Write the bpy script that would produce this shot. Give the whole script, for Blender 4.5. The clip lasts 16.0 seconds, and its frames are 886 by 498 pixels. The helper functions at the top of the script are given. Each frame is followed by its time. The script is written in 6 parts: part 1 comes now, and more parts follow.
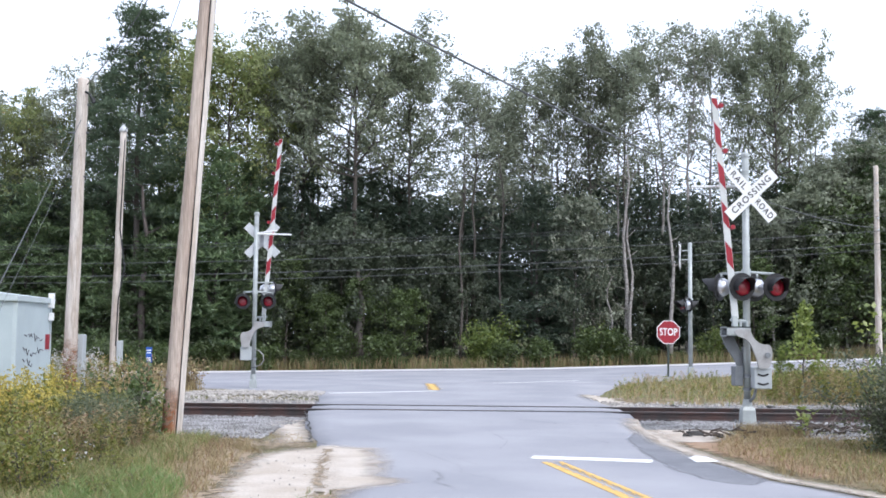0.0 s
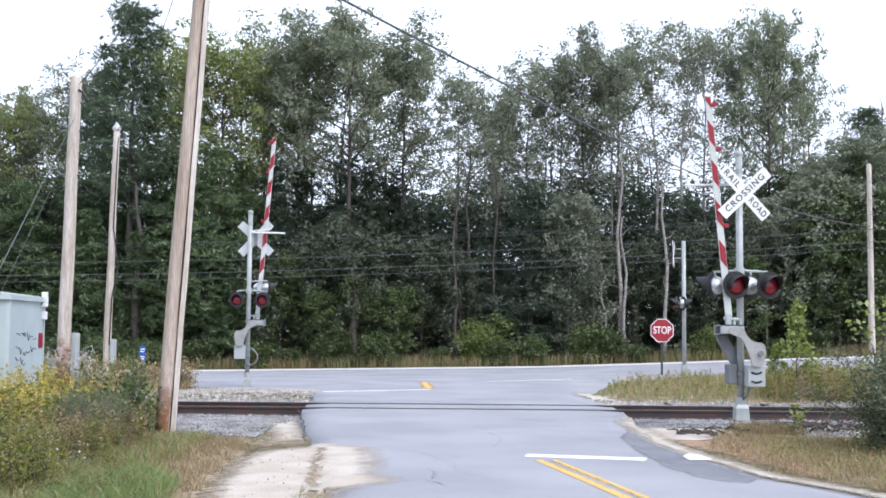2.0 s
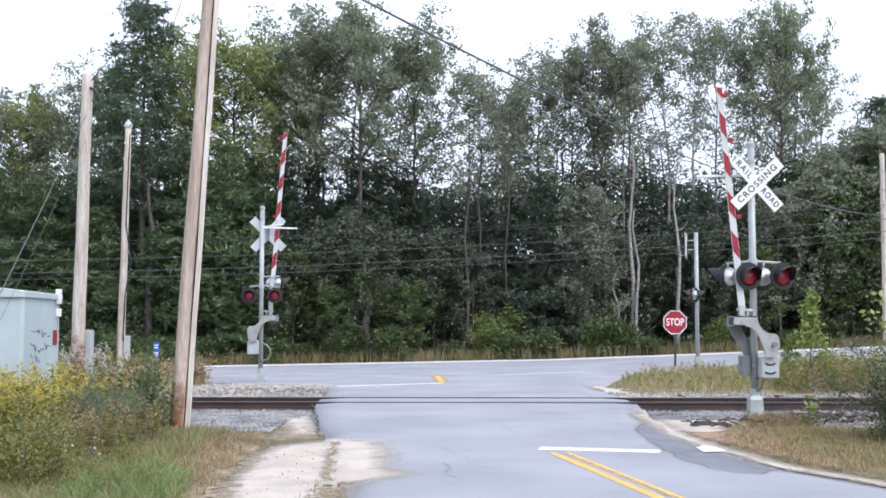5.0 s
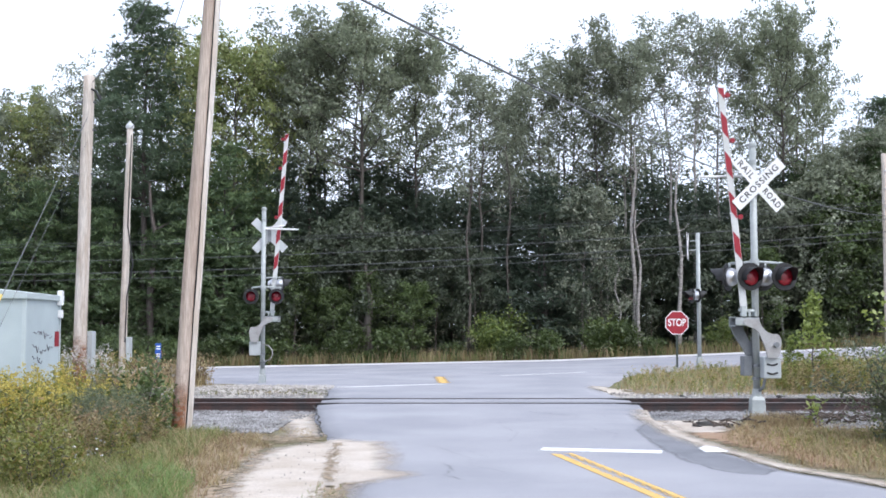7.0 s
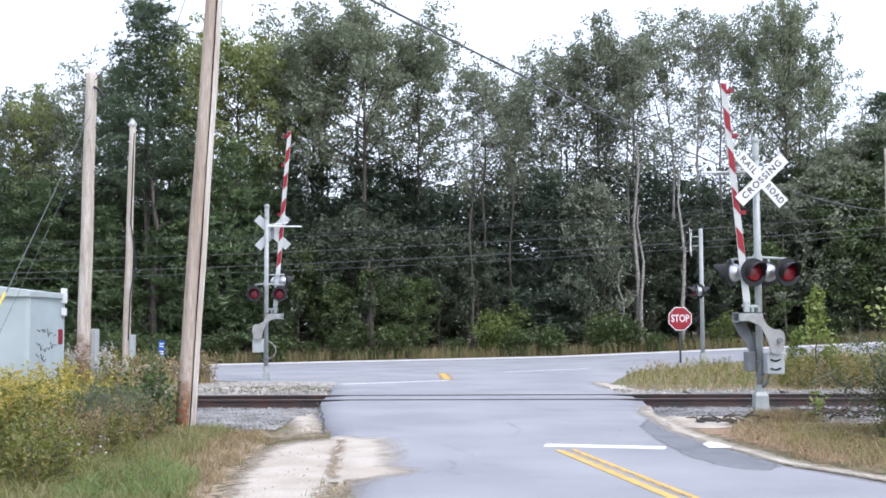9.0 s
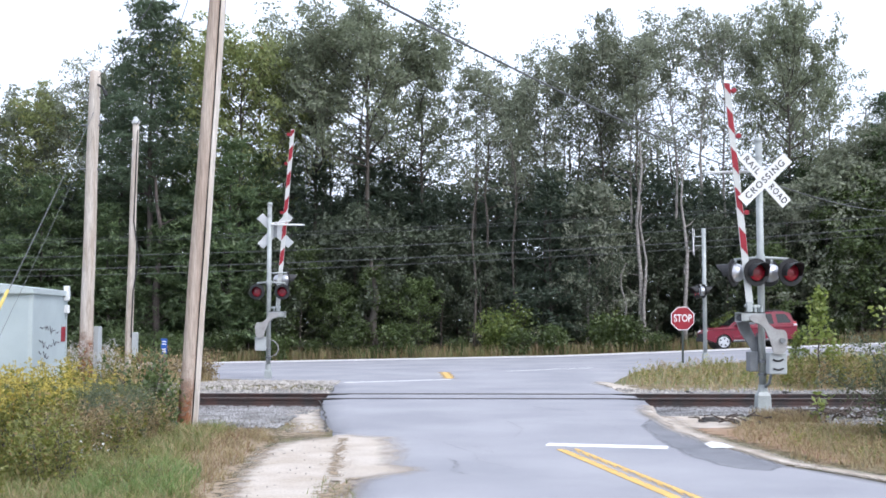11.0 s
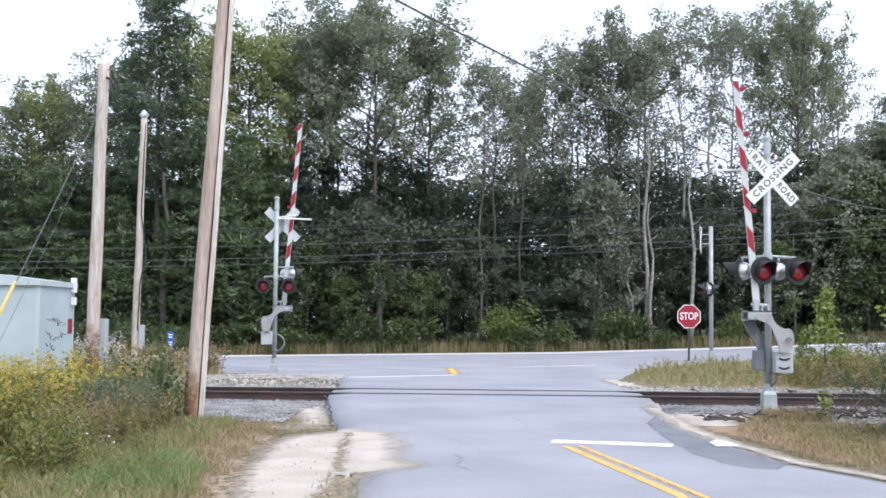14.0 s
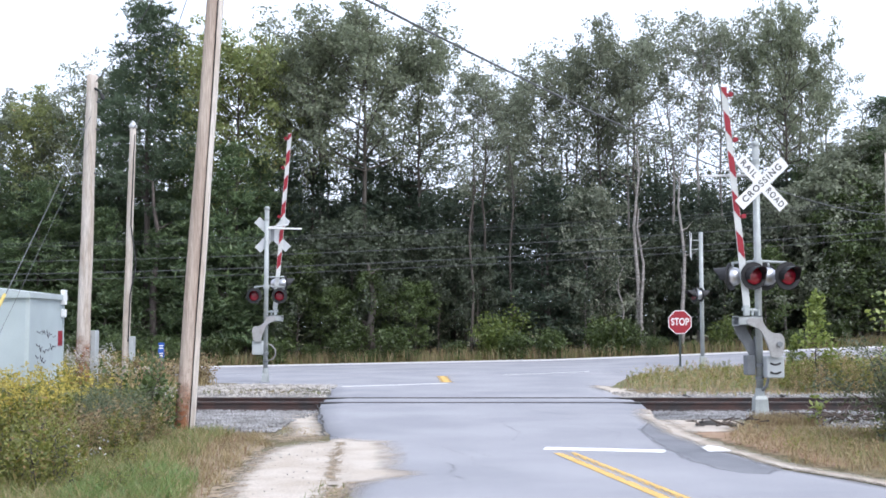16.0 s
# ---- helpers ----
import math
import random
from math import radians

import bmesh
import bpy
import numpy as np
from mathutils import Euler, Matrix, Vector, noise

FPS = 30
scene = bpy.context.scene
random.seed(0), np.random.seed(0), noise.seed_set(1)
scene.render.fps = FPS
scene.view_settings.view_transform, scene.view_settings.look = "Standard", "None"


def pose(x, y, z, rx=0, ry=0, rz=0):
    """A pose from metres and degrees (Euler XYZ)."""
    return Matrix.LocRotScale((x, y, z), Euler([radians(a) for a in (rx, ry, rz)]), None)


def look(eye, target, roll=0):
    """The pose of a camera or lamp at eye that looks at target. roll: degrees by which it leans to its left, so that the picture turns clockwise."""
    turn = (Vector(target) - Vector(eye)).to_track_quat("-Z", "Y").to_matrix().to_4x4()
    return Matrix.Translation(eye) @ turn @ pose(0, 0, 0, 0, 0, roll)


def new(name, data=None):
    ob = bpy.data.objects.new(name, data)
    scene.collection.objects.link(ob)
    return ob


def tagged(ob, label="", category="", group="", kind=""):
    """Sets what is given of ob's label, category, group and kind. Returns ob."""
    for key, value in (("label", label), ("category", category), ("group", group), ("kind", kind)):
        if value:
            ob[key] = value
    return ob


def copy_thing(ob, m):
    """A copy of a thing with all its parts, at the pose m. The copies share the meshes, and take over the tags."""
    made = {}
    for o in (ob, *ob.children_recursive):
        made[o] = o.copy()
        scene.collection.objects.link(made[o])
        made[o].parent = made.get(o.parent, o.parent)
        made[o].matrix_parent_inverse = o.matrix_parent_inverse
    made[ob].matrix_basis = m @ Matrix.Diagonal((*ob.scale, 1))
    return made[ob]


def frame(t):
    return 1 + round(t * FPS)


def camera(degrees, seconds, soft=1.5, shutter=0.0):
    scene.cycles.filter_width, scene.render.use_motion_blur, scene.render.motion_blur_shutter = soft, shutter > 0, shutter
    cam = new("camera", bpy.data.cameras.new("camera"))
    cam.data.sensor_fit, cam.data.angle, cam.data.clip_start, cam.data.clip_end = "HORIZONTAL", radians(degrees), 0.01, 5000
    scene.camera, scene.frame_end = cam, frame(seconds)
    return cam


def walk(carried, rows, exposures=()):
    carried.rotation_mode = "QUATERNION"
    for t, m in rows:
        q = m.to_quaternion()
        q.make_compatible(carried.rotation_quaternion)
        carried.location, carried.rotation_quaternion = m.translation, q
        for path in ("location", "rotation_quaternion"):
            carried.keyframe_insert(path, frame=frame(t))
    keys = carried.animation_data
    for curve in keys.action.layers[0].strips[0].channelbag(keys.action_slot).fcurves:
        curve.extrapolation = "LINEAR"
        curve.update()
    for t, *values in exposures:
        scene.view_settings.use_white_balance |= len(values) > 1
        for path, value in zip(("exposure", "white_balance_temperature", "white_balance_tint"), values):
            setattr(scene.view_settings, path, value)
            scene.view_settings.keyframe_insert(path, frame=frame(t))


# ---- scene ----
cam = camera(42.810, 16.0, soft=1.7)
# a hand-held camera that stands still and only turns: seconds, pitch, roll, turn
TURNS = [
    (0, 94.273, -0.616, -0.422),
    (0.5, 94.38, -0.539, -0.667),
    (1, 94.33, -0.413, -0.86),
    (1.5, 94.261, -0.501, -0.867),
    (2, 94.197, -0.565, -0.727),
    (2.5, 94.111, -0.758, -0.588),
    (3, 93.969, -0.6, -0.407),
    (3.5, 93.843, -0.39, -0.192),
    (4, 93.869, -0.273, -0.147),
    (6.5, 93.888, 0.069, 0.003),
    (7, 93.919, -0.0, 0.0),
    (7.5, 93.886, 0.033, 0.1),
    (8, 93.786, 0.11, 0.232),
    (8.5, 93.732, 0.086, 0.222),
    (9, 93.748, 0.178, 0.159),
    (11.5, 93.683, -0.176, 0.392),
    (12, 93.757, -0.3, 0.522),
    (12.5, 93.794, -0.461, 0.488),
    (13, 93.75, -0.666, 0.469),
    (13.5, 93.622, -0.548, 0.574),
    (14, 93.468, -0.592, 0.59),
    (14.5, 93.506, -0.292, 0.568),
    (15, 93.719, 0.108, 0.509),
    (15.5, 93.8, 0.005, 0.298),
    (16, 93.885, -0.004, 0.148),
]
walk(cam, [(t, pose(0, 0, 1.6, a, b, c)) for t, a, b, c in TURNS], [(0, 0.07, 6280, 13), (16, 0.07, 6280, 13)])

# ---- sky and sun: a bright overcast afternoon ----
world = bpy.data.worlds.new("overcast_sky")
scene.world = world
world.use_nodes = True
wn, wl = world.node_tree.nodes, world.node_tree.links
sky = wn.new("ShaderNodeTexSky")
sky.sky_type, sky.sun_disc = "NISHITA", False
sky.sun_elevation, sky.sun_rotation = radians(48), radians(141)
sky.air_density, sky.dust_density, sky.ozone_density = 1.0, 6.0, 1.0
haze = wn.new("ShaderNodeHueSaturation")
haze.inputs["Saturation"].default_value = 0.22
cloud = wn.new("ShaderNodeMix")
cloud.data_type = "RGBA"
cloud.inputs[0].default_value = 0.55
cloud.inputs[7].default_value = (12.4, 13.8, 16.4, 1)
wl.new(sky.outputs[0], haze.inputs["Color"])
wl.new(haze.outputs[0], cloud.inputs[6])
wl.new(cloud.outputs[2], wn["Background"].inputs[0])
wn["Background"].inputs[1].default_value = 0.15

sun = new("sun", bpy.data.lights.new("sun", "SUN"))
sun.data.energy, sun.data.angle, sun.data.color = 1.3, radians(16), (1.0, 0.98, 0.96)
sun.matrix_world = look((26, -32, 44), (0, 0, 0))

# ---- materials ----


def mat(name, color, rough=0.7, metal=0.0, spread=0.25, scale=6.0, bump=0.1, fine=60.0, second=None, amount=0.5, stretch=(1, 1, 1), coat=0.0):
    """Base colour varied at two scales, towards a second colour in patches, with fine relief."""
    m = bpy.data.materials.new(name)
    m.use_nodes = True
    n, l = m.node_tree.nodes, m.node_tree.links
    b = n["Principled BSDF"]
    b.inputs["Roughness"].default_value, b.inputs["Metallic"].default_value = rough, metal
    b.inputs["Coat Weight"].default_value = coat
    co = n.new("ShaderNodeTexCoord")
    mp = n.new("ShaderNodeMapping")
    mp.inputs["Scale"].default_value = stretch
    l.new(co.outputs["Object"], mp.inputs[0])
    big, small = n.new("ShaderNodeTexNoise"), n.new("ShaderNodeTexNoise")
    for t, s, d in ((big, scale, 6), (small, fine, 3)):
        l.new(mp.outputs[0], t.inputs["Vector"])
        t.inputs["Scale"].default_value, t.inputs["Detail"].default_value = s, d
    ramp = n.new("ShaderNodeValToRGB")
    c = Vector(color)
    c2 = Vector(second) if second else c * (1 - spread)
    ramp.color_ramp.elements[0].position, ramp.color_ramp.elements[1].position = amount - 0.14, amount + 0.14
    ramp.color_ramp.elements[0].color = (*c2, 1)
    ramp.color_ramp.elements[1].color = (*c, 1)
    l.new(big.outputs["Fac"], ramp.inputs[0])
    mul = n.new("ShaderNodeMix")
    mul.data_type, mul.blend_type = "RGBA", "MULTIPLY"
    mul.inputs[0].default_value = 1.0
    r2 = n.new("ShaderNodeMapRange")
    r2.inputs["From Min"].default_value, r2.inputs["From Max"].default_value = 0.3, 0.7
    r2.inputs["To Min"].default_value, r2.inputs["To Max"].default_value = 1 - spread, 1 + spread * 0.6
    l.new(small.outputs["Fac"], r2.inputs[0])
    l.new(ramp.outputs[0], mul.inputs[6])
    l.new(r2.outputs[0], mul.inputs[7])
    l.new(mul.outputs[2], b.inputs["Base Color"])
    if bump:
        bp = n.new("ShaderNodeBump")
        bp.inputs["Strength"].default_value, bp.inputs["Distance"].default_value = bump, 0.02
        l.new(small.outputs["Fac"], bp.inputs["Height"])
        l.new(bp.outputs[0], b.inputs["Normal"])
    return m


def leaf_mat(name, dark, light, accent=None, share=0.0, glow=0.35):
    """Leaves: each one takes its own shade; some light passes through the blade."""
    m = bpy.data.materials.new(name)
    m.use_nodes = True
    n, l = m.node_tree.nodes, m.node_tree.links
    n.remove(n["Principled BSDF"])
    geo, obj = n.new("ShaderNodeNewGeometry"), n.new("ShaderNodeObjectInfo")
    ramp = n.new("ShaderNodeValToRGB")
    e = ramp.color_ramp.elements
    e[0].color, e[1].color = (*dark, 1), (*light, 1)
    e[1].position = 0.9 if accent is None else 1 - share
    if accent:
        k = e.new(min(0.999, 1 - share + 0.03))
        k.color = (*accent, 1)
    l.new(geo.outputs["Random Per Island"], ramp.inputs[0])
    co, ns = n.new("ShaderNodeTexCoord"), n.new("ShaderNodeTexNoise")
    ns.inputs["Scale"].default_value = 0.7
    l.new(co.outputs["Object"], ns.inputs["Vector"])
    add = n.new("ShaderNodeMath")
    add.operation = "ADD"
    l.new(obj.outputs["Random"], add.inputs[0])
    l.new(ns.outputs["Fac"], add.inputs[1])
    hs = n.new("ShaderNodeHueSaturation")
    mr = n.new("ShaderNodeMapRange")
    mr.inputs["From Max"].default_value = 2.0
    mr.inputs["To Min"].default_value, mr.inputs["To Max"].default_value = 0.65, 1.4
    l.new(add.outputs[0], mr.inputs[0])
    l.new(mr.outputs[0], hs.inputs["Value"])
    l.new(ramp.outputs[0], hs.inputs["Color"])
    dif, tr, gl, m1, m2 = (n.new("ShaderNodeBsdf" + k) for k in ("Diffuse", "Translucent", "Glossy", "Diffuse", "Diffuse"))
    n.remove(m1), n.remove(m2)
    m1, m2 = n.new("ShaderNodeMixShader"), n.new("ShaderNodeMixShader")
    l.new(hs.outputs[0], dif.inputs["Color"])
    l.new(hs.outputs[0], tr.inputs["Color"])
    gl.inputs["Roughness"].default_value = 0.5
    m1.inputs[0].default_value, m2.inputs[0].default_value = glow, 0.055
    l.new(dif.outputs[0], m1.inputs[1]), l.new(tr.outputs[0], m1.inputs[2])
    l.new(m1.outputs[0], m2.inputs[1]), l.new(gl.outputs[0], m2.inputs[2])
    l.new(m2.outputs[0], n["Material Output"].inputs[0])
    return m


def frayed(m, softness=0.25, scale=3.0, uneven=2.2):
    """Lets a thin layer break up towards its rim, by the mesh attribute 'cover'."""
    n, l = m.node_tree.nodes, m.node_tree.links
    at, ns, co = n.new("ShaderNodeAttribute"), n.new("ShaderNodeTexNoise"), n.new("ShaderNodeTexCoord")
    at.attribute_name = "cover"
    ns.inputs["Scale"].default_value, ns.inputs["Detail"].default_value = scale, 8
    ns.inputs["Roughness"].default_value = 0.7
    l.new(co.outputs["Object"], ns.inputs["Vector"])
    a = n.new("ShaderNodeMath")
    a.operation = "MULTIPLY_ADD"
    l.new(ns.outputs["Fac"], a.inputs[0])
    a.inputs[1].default_value = uneven
    l.new(at.outputs["Fac"], a.inputs[2])
    r = n.new("ShaderNodeMapRange")
    r.inputs["From Min"].default_value, r.inputs["From Max"].default_value = 0.4 + uneven / 2 - softness, 0.4 + uneven / 2 + softness
    l.new(a.outputs[0], r.inputs[0])
    t, mix = n.new("ShaderNodeBsdfTransparent"), n.new("ShaderNodeMixShader")
    out = n["Material Output"]
    surf = out.inputs[0].links[0].from_socket
    l.new(r.outputs[0], mix.inputs[0])
    l.new(t.outputs[0], mix.inputs[1])
    l.new(surf, mix.inputs[2])
    l.new(mix.outputs[0], out.inputs[0])
    return m


def blended(m, other, scale=1.5):
    """Lets the base colour pass into another one towards the rim, by the mesh attribute 'cover'."""
    n, l = m.node_tree.nodes, m.node_tree.links
    b = n["Principled BSDF"]
    at, ns, co = n.new("ShaderNodeAttribute"), n.new("ShaderNodeTexNoise"), n.new("ShaderNodeTexCoord")
    at.attribute_name = "cover"
    ns.inputs["Scale"].default_value, ns.inputs["Detail"].default_value = scale, 6
    l.new(co.outputs["Object"], ns.inputs["Vector"])
    a, r, mix = n.new("ShaderNodeMath"), n.new("ShaderNodeMapRange"), n.new("ShaderNodeMix")
    a.operation = "ADD"
    l.new(ns.outputs["Fac"], a.inputs[0]), l.new(at.outputs["Fac"], a.inputs[1])
    r.inputs["From Min"].default_value, r.inputs["From Max"].default_value = 0.4, 1.7
    mix.data_type = "RGBA"
    mix.inputs[6].default_value = (*other, 1)
    l.new(a.outputs[0], r.inputs[0]), l.new(r.outputs[0], mix.inputs[0])
    l.new(b.inputs["Base Color"].links[0].from_socket, mix.inputs[7])
    l.new(mix.outputs[2], b.inputs["Base Color"])
    return m


M_EARTH = mat("earth_and_dry_grass", (0.20, 0.16, 0.085), 0.95, spread=0.4, scale=0.7, bump=0.6, fine=25, second=(0.10, 0.115, 0.04))
M_ASPHALT = mat("old_asphalt", (0.335, 0.335, 0.36), 0.85, spread=0.1, scale=0.45, bump=0.35, fine=70, second=(0.268, 0.272, 0.298))
M_ASPHALT_DARK = frayed(blended(mat("newer_asphalt", (0.15, 0.155, 0.175), 0.85, spread=0.12, scale=1.2, bump=0.35, fine=70, second=(0.21, 0.215, 0.235)), (0.27, 0.272, 0.295)), 0.5, 2.6, 2.6)
M_SAND = frayed(mat("pale_sand", (0.54, 0.485, 0.425), 0.95, spread=0.16, scale=1.4, bump=0.5, fine=45, second=(0.44, 0.375, 0.31)), 0.75, 3.0)
M_SCRAWL = mat("faded_spray_paint", (0.07, 0.07, 0.085), 0.7, spread=0.1, scale=6, bump=0.1, fine=80, second=(0.2, 0.2, 0.22))
M_LITTER = frayed(mat("brown_needle_litter", (0.30, 0.17, 0.105), 0.95, spread=0.2, scale=9, bump=0.8, fine=60, second=(0.36, 0.27, 0.18)), 0.35, 5.0, 3.2)
M_DIRT = frayed(mat("trodden_dirt", (0.36, 0.28, 0.20), 0.95, spread=0.2, scale=7, bump=0.8, fine=50, second=(0.27, 0.21, 0.13)), 0.3, 7.0, 4.0)
M_SAND_THIN = frayed(mat("thin_pale_sand", (0.50, 0.45, 0.385), 0.95, spread=0.16, scale=1.4, bump=0.4, fine=45, second=(0.42, 0.365, 0.305)), 0.9, 4.0, 3.0)
M_STRAW = frayed(mat("dead_grass_litter", (0.29, 0.215, 0.13), 0.95, spread=0.4, scale=2.2, bump=0.6, fine=50, second=(0.14, 0.12, 0.055)), 0.25, 5.0)
M_BALLAST = mat("grey_ballast", (0.27, 0.27, 0.27), 0.9, spread=0.5, scale=9, bump=0.8, fine=45, second=(0.14, 0.135, 0.13))
M_STONE = mat("ballast_stone", (0.36, 0.355, 0.36), 0.9, spread=0.45, scale=2.0, bump=0.3, fine=30, second=(0.2, 0.195, 0.19))
M_PALE_STONE = mat("pale_gravel", (0.5, 0.47, 0.43), 0.9, spread=0.35, scale=2.0, bump=0.3, fine=30, second=(0.3, 0.28, 0.26))
M_SHOULDER = frayed(mat("pale_road_shoulder", (0.60, 0.59, 0.58), 0.9, spread=0.1, scale=0.8, bump=0.2), 0.5, 1.2)
M_WHITE_LINE = frayed(mat("worn_white_road_paint", (0.82, 0.82, 0.82), 0.7, spread=0.08, scale=2, bump=0.2), 0.2, 12)
M_YELLOW_LINE = frayed(mat("worn_yellow_road_paint", (0.73, 0.46, 0.13), 0.7, spread=0.14, scale=3, bump=0.2), 0.3, 9, 1.3)
M_RAIL = mat("rusty_rail_steel", (0.085, 0.047, 0.04), 0.7, 0.2, spread=0.35, scale=3, bump=0.2, second=(0.045, 0.04, 0.04))
M_RAIL_TOP = mat("worn_rail_top", (0.32, 0.30, 0.29), 0.35, 0.8, spread=0.15, scale=2, bump=0.0)
M_TIE = mat("creosoted_timber", (0.12, 0.075, 0.055), 0.9, spread=0.3, scale=4, bump=0.4, stretch=(6, 1, 6))
M_RUBBER = mat("black_flangeway_rubber", (0.03, 0.03, 0.032), 0.8, spread=0.2)
M_GALV = mat("galvanised_steel", (0.43, 0.465, 0.46), 0.5, 0.3, spread=0.14, scale=3, bump=0.05, second=(0.34, 0.365, 0.365))
M_GALV_DARK = mat("weathered_galvanised_steel", (0.22, 0.235, 0.25), 0.55, 0.35, spread=0.2, scale=4, bump=0.05)
M_CAST = mat("silver_painted_casting", (0.40, 0.40, 0.40), 0.5, 0.3, spread=0.15, scale=5, bump=0.1, second=(0.33, 0.32, 0.31))
M_ALU = mat("polished_aluminium_housing", (0.62, 0.63, 0.66), 0.32, 0.85, spread=0.1, scale=4, bump=0.02)
M_BLACK = mat("matt_black_paint", (0.018, 0.018, 0.02), 0.6, spread=0.25, scale=5, bump=0.05)
M_LENS = mat("red_signal_lens", (0.36, 0.016, 0.036), 0.18, spread=0.25, scale=14, bump=0.3, fine=90, coat=0.4)
M_WHITE = mat("white_reflective_sheeting", (0.80, 0.81, 0.82), 0.45, spread=0.05, scale=2, bump=0.02, second=(0.73, 0.74, 0.74))
M_ARM = mat("weathered_white_arm_paint", (0.60, 0.62, 0.61), 0.55, spread=0.08, scale=3, bump=0.02, second=(0.50, 0.52, 0.51))
M_RED = mat("red_reflective_sheeting", (0.31, 0.012, 0.026), 0.45, spread=0.12, scale=3, bump=0.02)
M_SIGN_BACK = mat("bare_aluminium_sign_back", (0.55, 0.57, 0.58), 0.45, 0.5, spread=0.1, scale=3, bump=0.02)
M_LETTER = mat("black_lettering", (0.02, 0.02, 0.022), 0.6, spread=0.1, bump=0)
M_CONCRETE = mat("grey_concrete", (0.42, 0.42, 0.41), 0.9, spread=0.2, scale=4, bump=0.3)
M_POLE = mat("weathered_pole_wood", (0.50, 0.42, 0.36), 0.9, spread=0.3, scale=2.2, bump=0.5, fine=14, second=(0.38, 0.30, 0.25), stretch=(5, 5, 0.3))
M_GUARD = mat("pale_guard_timber", (0.69, 0.64, 0.59), 0.9, spread=0.18, scale=2.2, bump=0.4, fine=14, second=(0.54, 0.46, 0.39), stretch=(4, 4, 0.35))
M_POLE_GREY = mat("grey_pole_wood", (0.58, 0.53, 0.48), 0.9, spread=0.25, scale=2.2, bump=0.5, fine=14, second=(0.42, 0.35, 0.29), stretch=(4, 4, 0.35))
M_RUST_STAIN = frayed(mat("rusty_stained_wood", (0.31, 0.135, 0.065), 0.9, spread=0.3, scale=3, bump=0.4, fine=14, stretch=(4, 4, 0.5)), 0.5, 5)
M_CRACK = mat("tarred_crack", (0.23, 0.23, 0.245), 0.9, spread=0.3, bump=0)
M_CABLE = mat("black_cable", (0.02, 0.021, 0.023), 0.6, spread=0.1, bump=0)
M_CABLE_GREY = mat("grey_cable", (0.10, 0.105, 0.11), 0.6, spread=0.1, bump=0)
M_SHED = mat("pale_green_painted_metal", (0.46, 0.535, 0.55), 0.5, spread=0.06, scale=1.5, bump=0.05, second=(0.41, 0.48, 0.50))
M_SHED_ROOF = mat("pale_roof_metal", (0.50, 0.57, 0.58), 0.5, 0.1, spread=0.08, scale=2, bump=0.05)
M_BOX = mat("grey_painted_cabinet", (0.42, 0.45, 0.46), 0.55, spread=0.08, scale=3, bump=0.04)
M_BLUE = mat("blue_sign_paint", (0.02, 0.09, 0.36), 0.5, spread=0.1, bump=0)
M_YELLOW = mat("yellow_plastic_guard", (0.62, 0.48, 0.12), 0.5, spread=0.1, bump=0)
M_BARK = mat("grey_brown_bark", (0.13, 0.115, 0.10), 0.95, spread=0.35, scale=3, bump=0.6, fine=20, second=(0.075, 0.062, 0.052), stretch=(3, 3, 0.6))
M_BARK_PALE = mat("pale_birch_bark", (0.36, 0.34, 0.32), 0.9, spread=0.25, scale=3, bump=0.3, fine=15, second=(0.2, 0.18, 0.165), stretch=(2, 2, 3))
M_BARK_PINE = mat("pine_bark", (0.12, 0.10, 0.09), 0.95, spread=0.35, scale=4, bump=0.7, fine=18, stretch=(3, 3, 0.5))
L_OAK = leaf_mat("oak_leaves", (0.125, 0.152, 0.098), (0.26, 0.29, 0.185), glow=0.5)
L_ASPEN = leaf_mat("grey_green_aspen_leaves", (0.15, 0.178, 0.118), (0.31, 0.34, 0.24), glow=0.5)
L_MAPLE = leaf_mat("yellow_green_maple_leaves", (0.16, 0.205, 0.07), (0.34, 0.38, 0.14), (0.38, 0.28, 0.10), 0.035, 0.5)
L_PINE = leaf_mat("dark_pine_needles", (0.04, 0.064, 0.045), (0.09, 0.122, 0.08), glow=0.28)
L_TALL_PINE = leaf_mat("blue_green_pine_needles", (0.068, 0.115, 0.07), (0.155, 0.21, 0.12), glow=0.35)
# green darkened in the colour itself for the shade inside the woods
L_UNDER = leaf_mat("leaves_darkened_for_shade", (0.053, 0.074, 0.043), (0.10, 0.125, 0.073), glow=0.38)
L_HEMLOCK = leaf_mat("bright_pine_boughs", (0.055, 0.098, 0.046), (0.14, 0.195, 0.082), glow=0.3)
L_SHRUB = leaf_mat("shrub_leaves", (0.045, 0.076, 0.02), (0.10, 0.142, 0.04))
L_YOUNG = leaf_mat("yellow_green_shrub_leaves", (0.085, 0.135, 0.028), (0.20, 0.25, 0.06))
L_BRIGHT = leaf_mat("bright_sapling_leaves", (0.15, 0.215, 0.045), (0.33, 0.39, 0.105), glow=0.45)
L_WEED = leaf_mat("weed_leaves", (0.095, 0.118, 0.024), (0.265, 0.272, 0.06), (0.29, 0.19, 0.075), 0.12)
L_GOLD = leaf_mat("goldenrod_flowers", (0.28, 0.23, 0.045), (0.50, 0.41, 0.085))
L_WHITE = leaf_mat("white_aster_flowers", (0.45, 0.44, 0.42), (0.75, 0.74, 0.7))
L_FEATHER = leaf_mat("grey_green_feathery_leaves", (0.09, 0.115, 0.06), (0.19, 0.215, 0.125), glow=0.4)
L_GRASS = leaf_mat("green_grass", (0.09, 0.135, 0.032), (0.225, 0.27, 0.08), (0.34, 0.27, 0.14), 0.42)
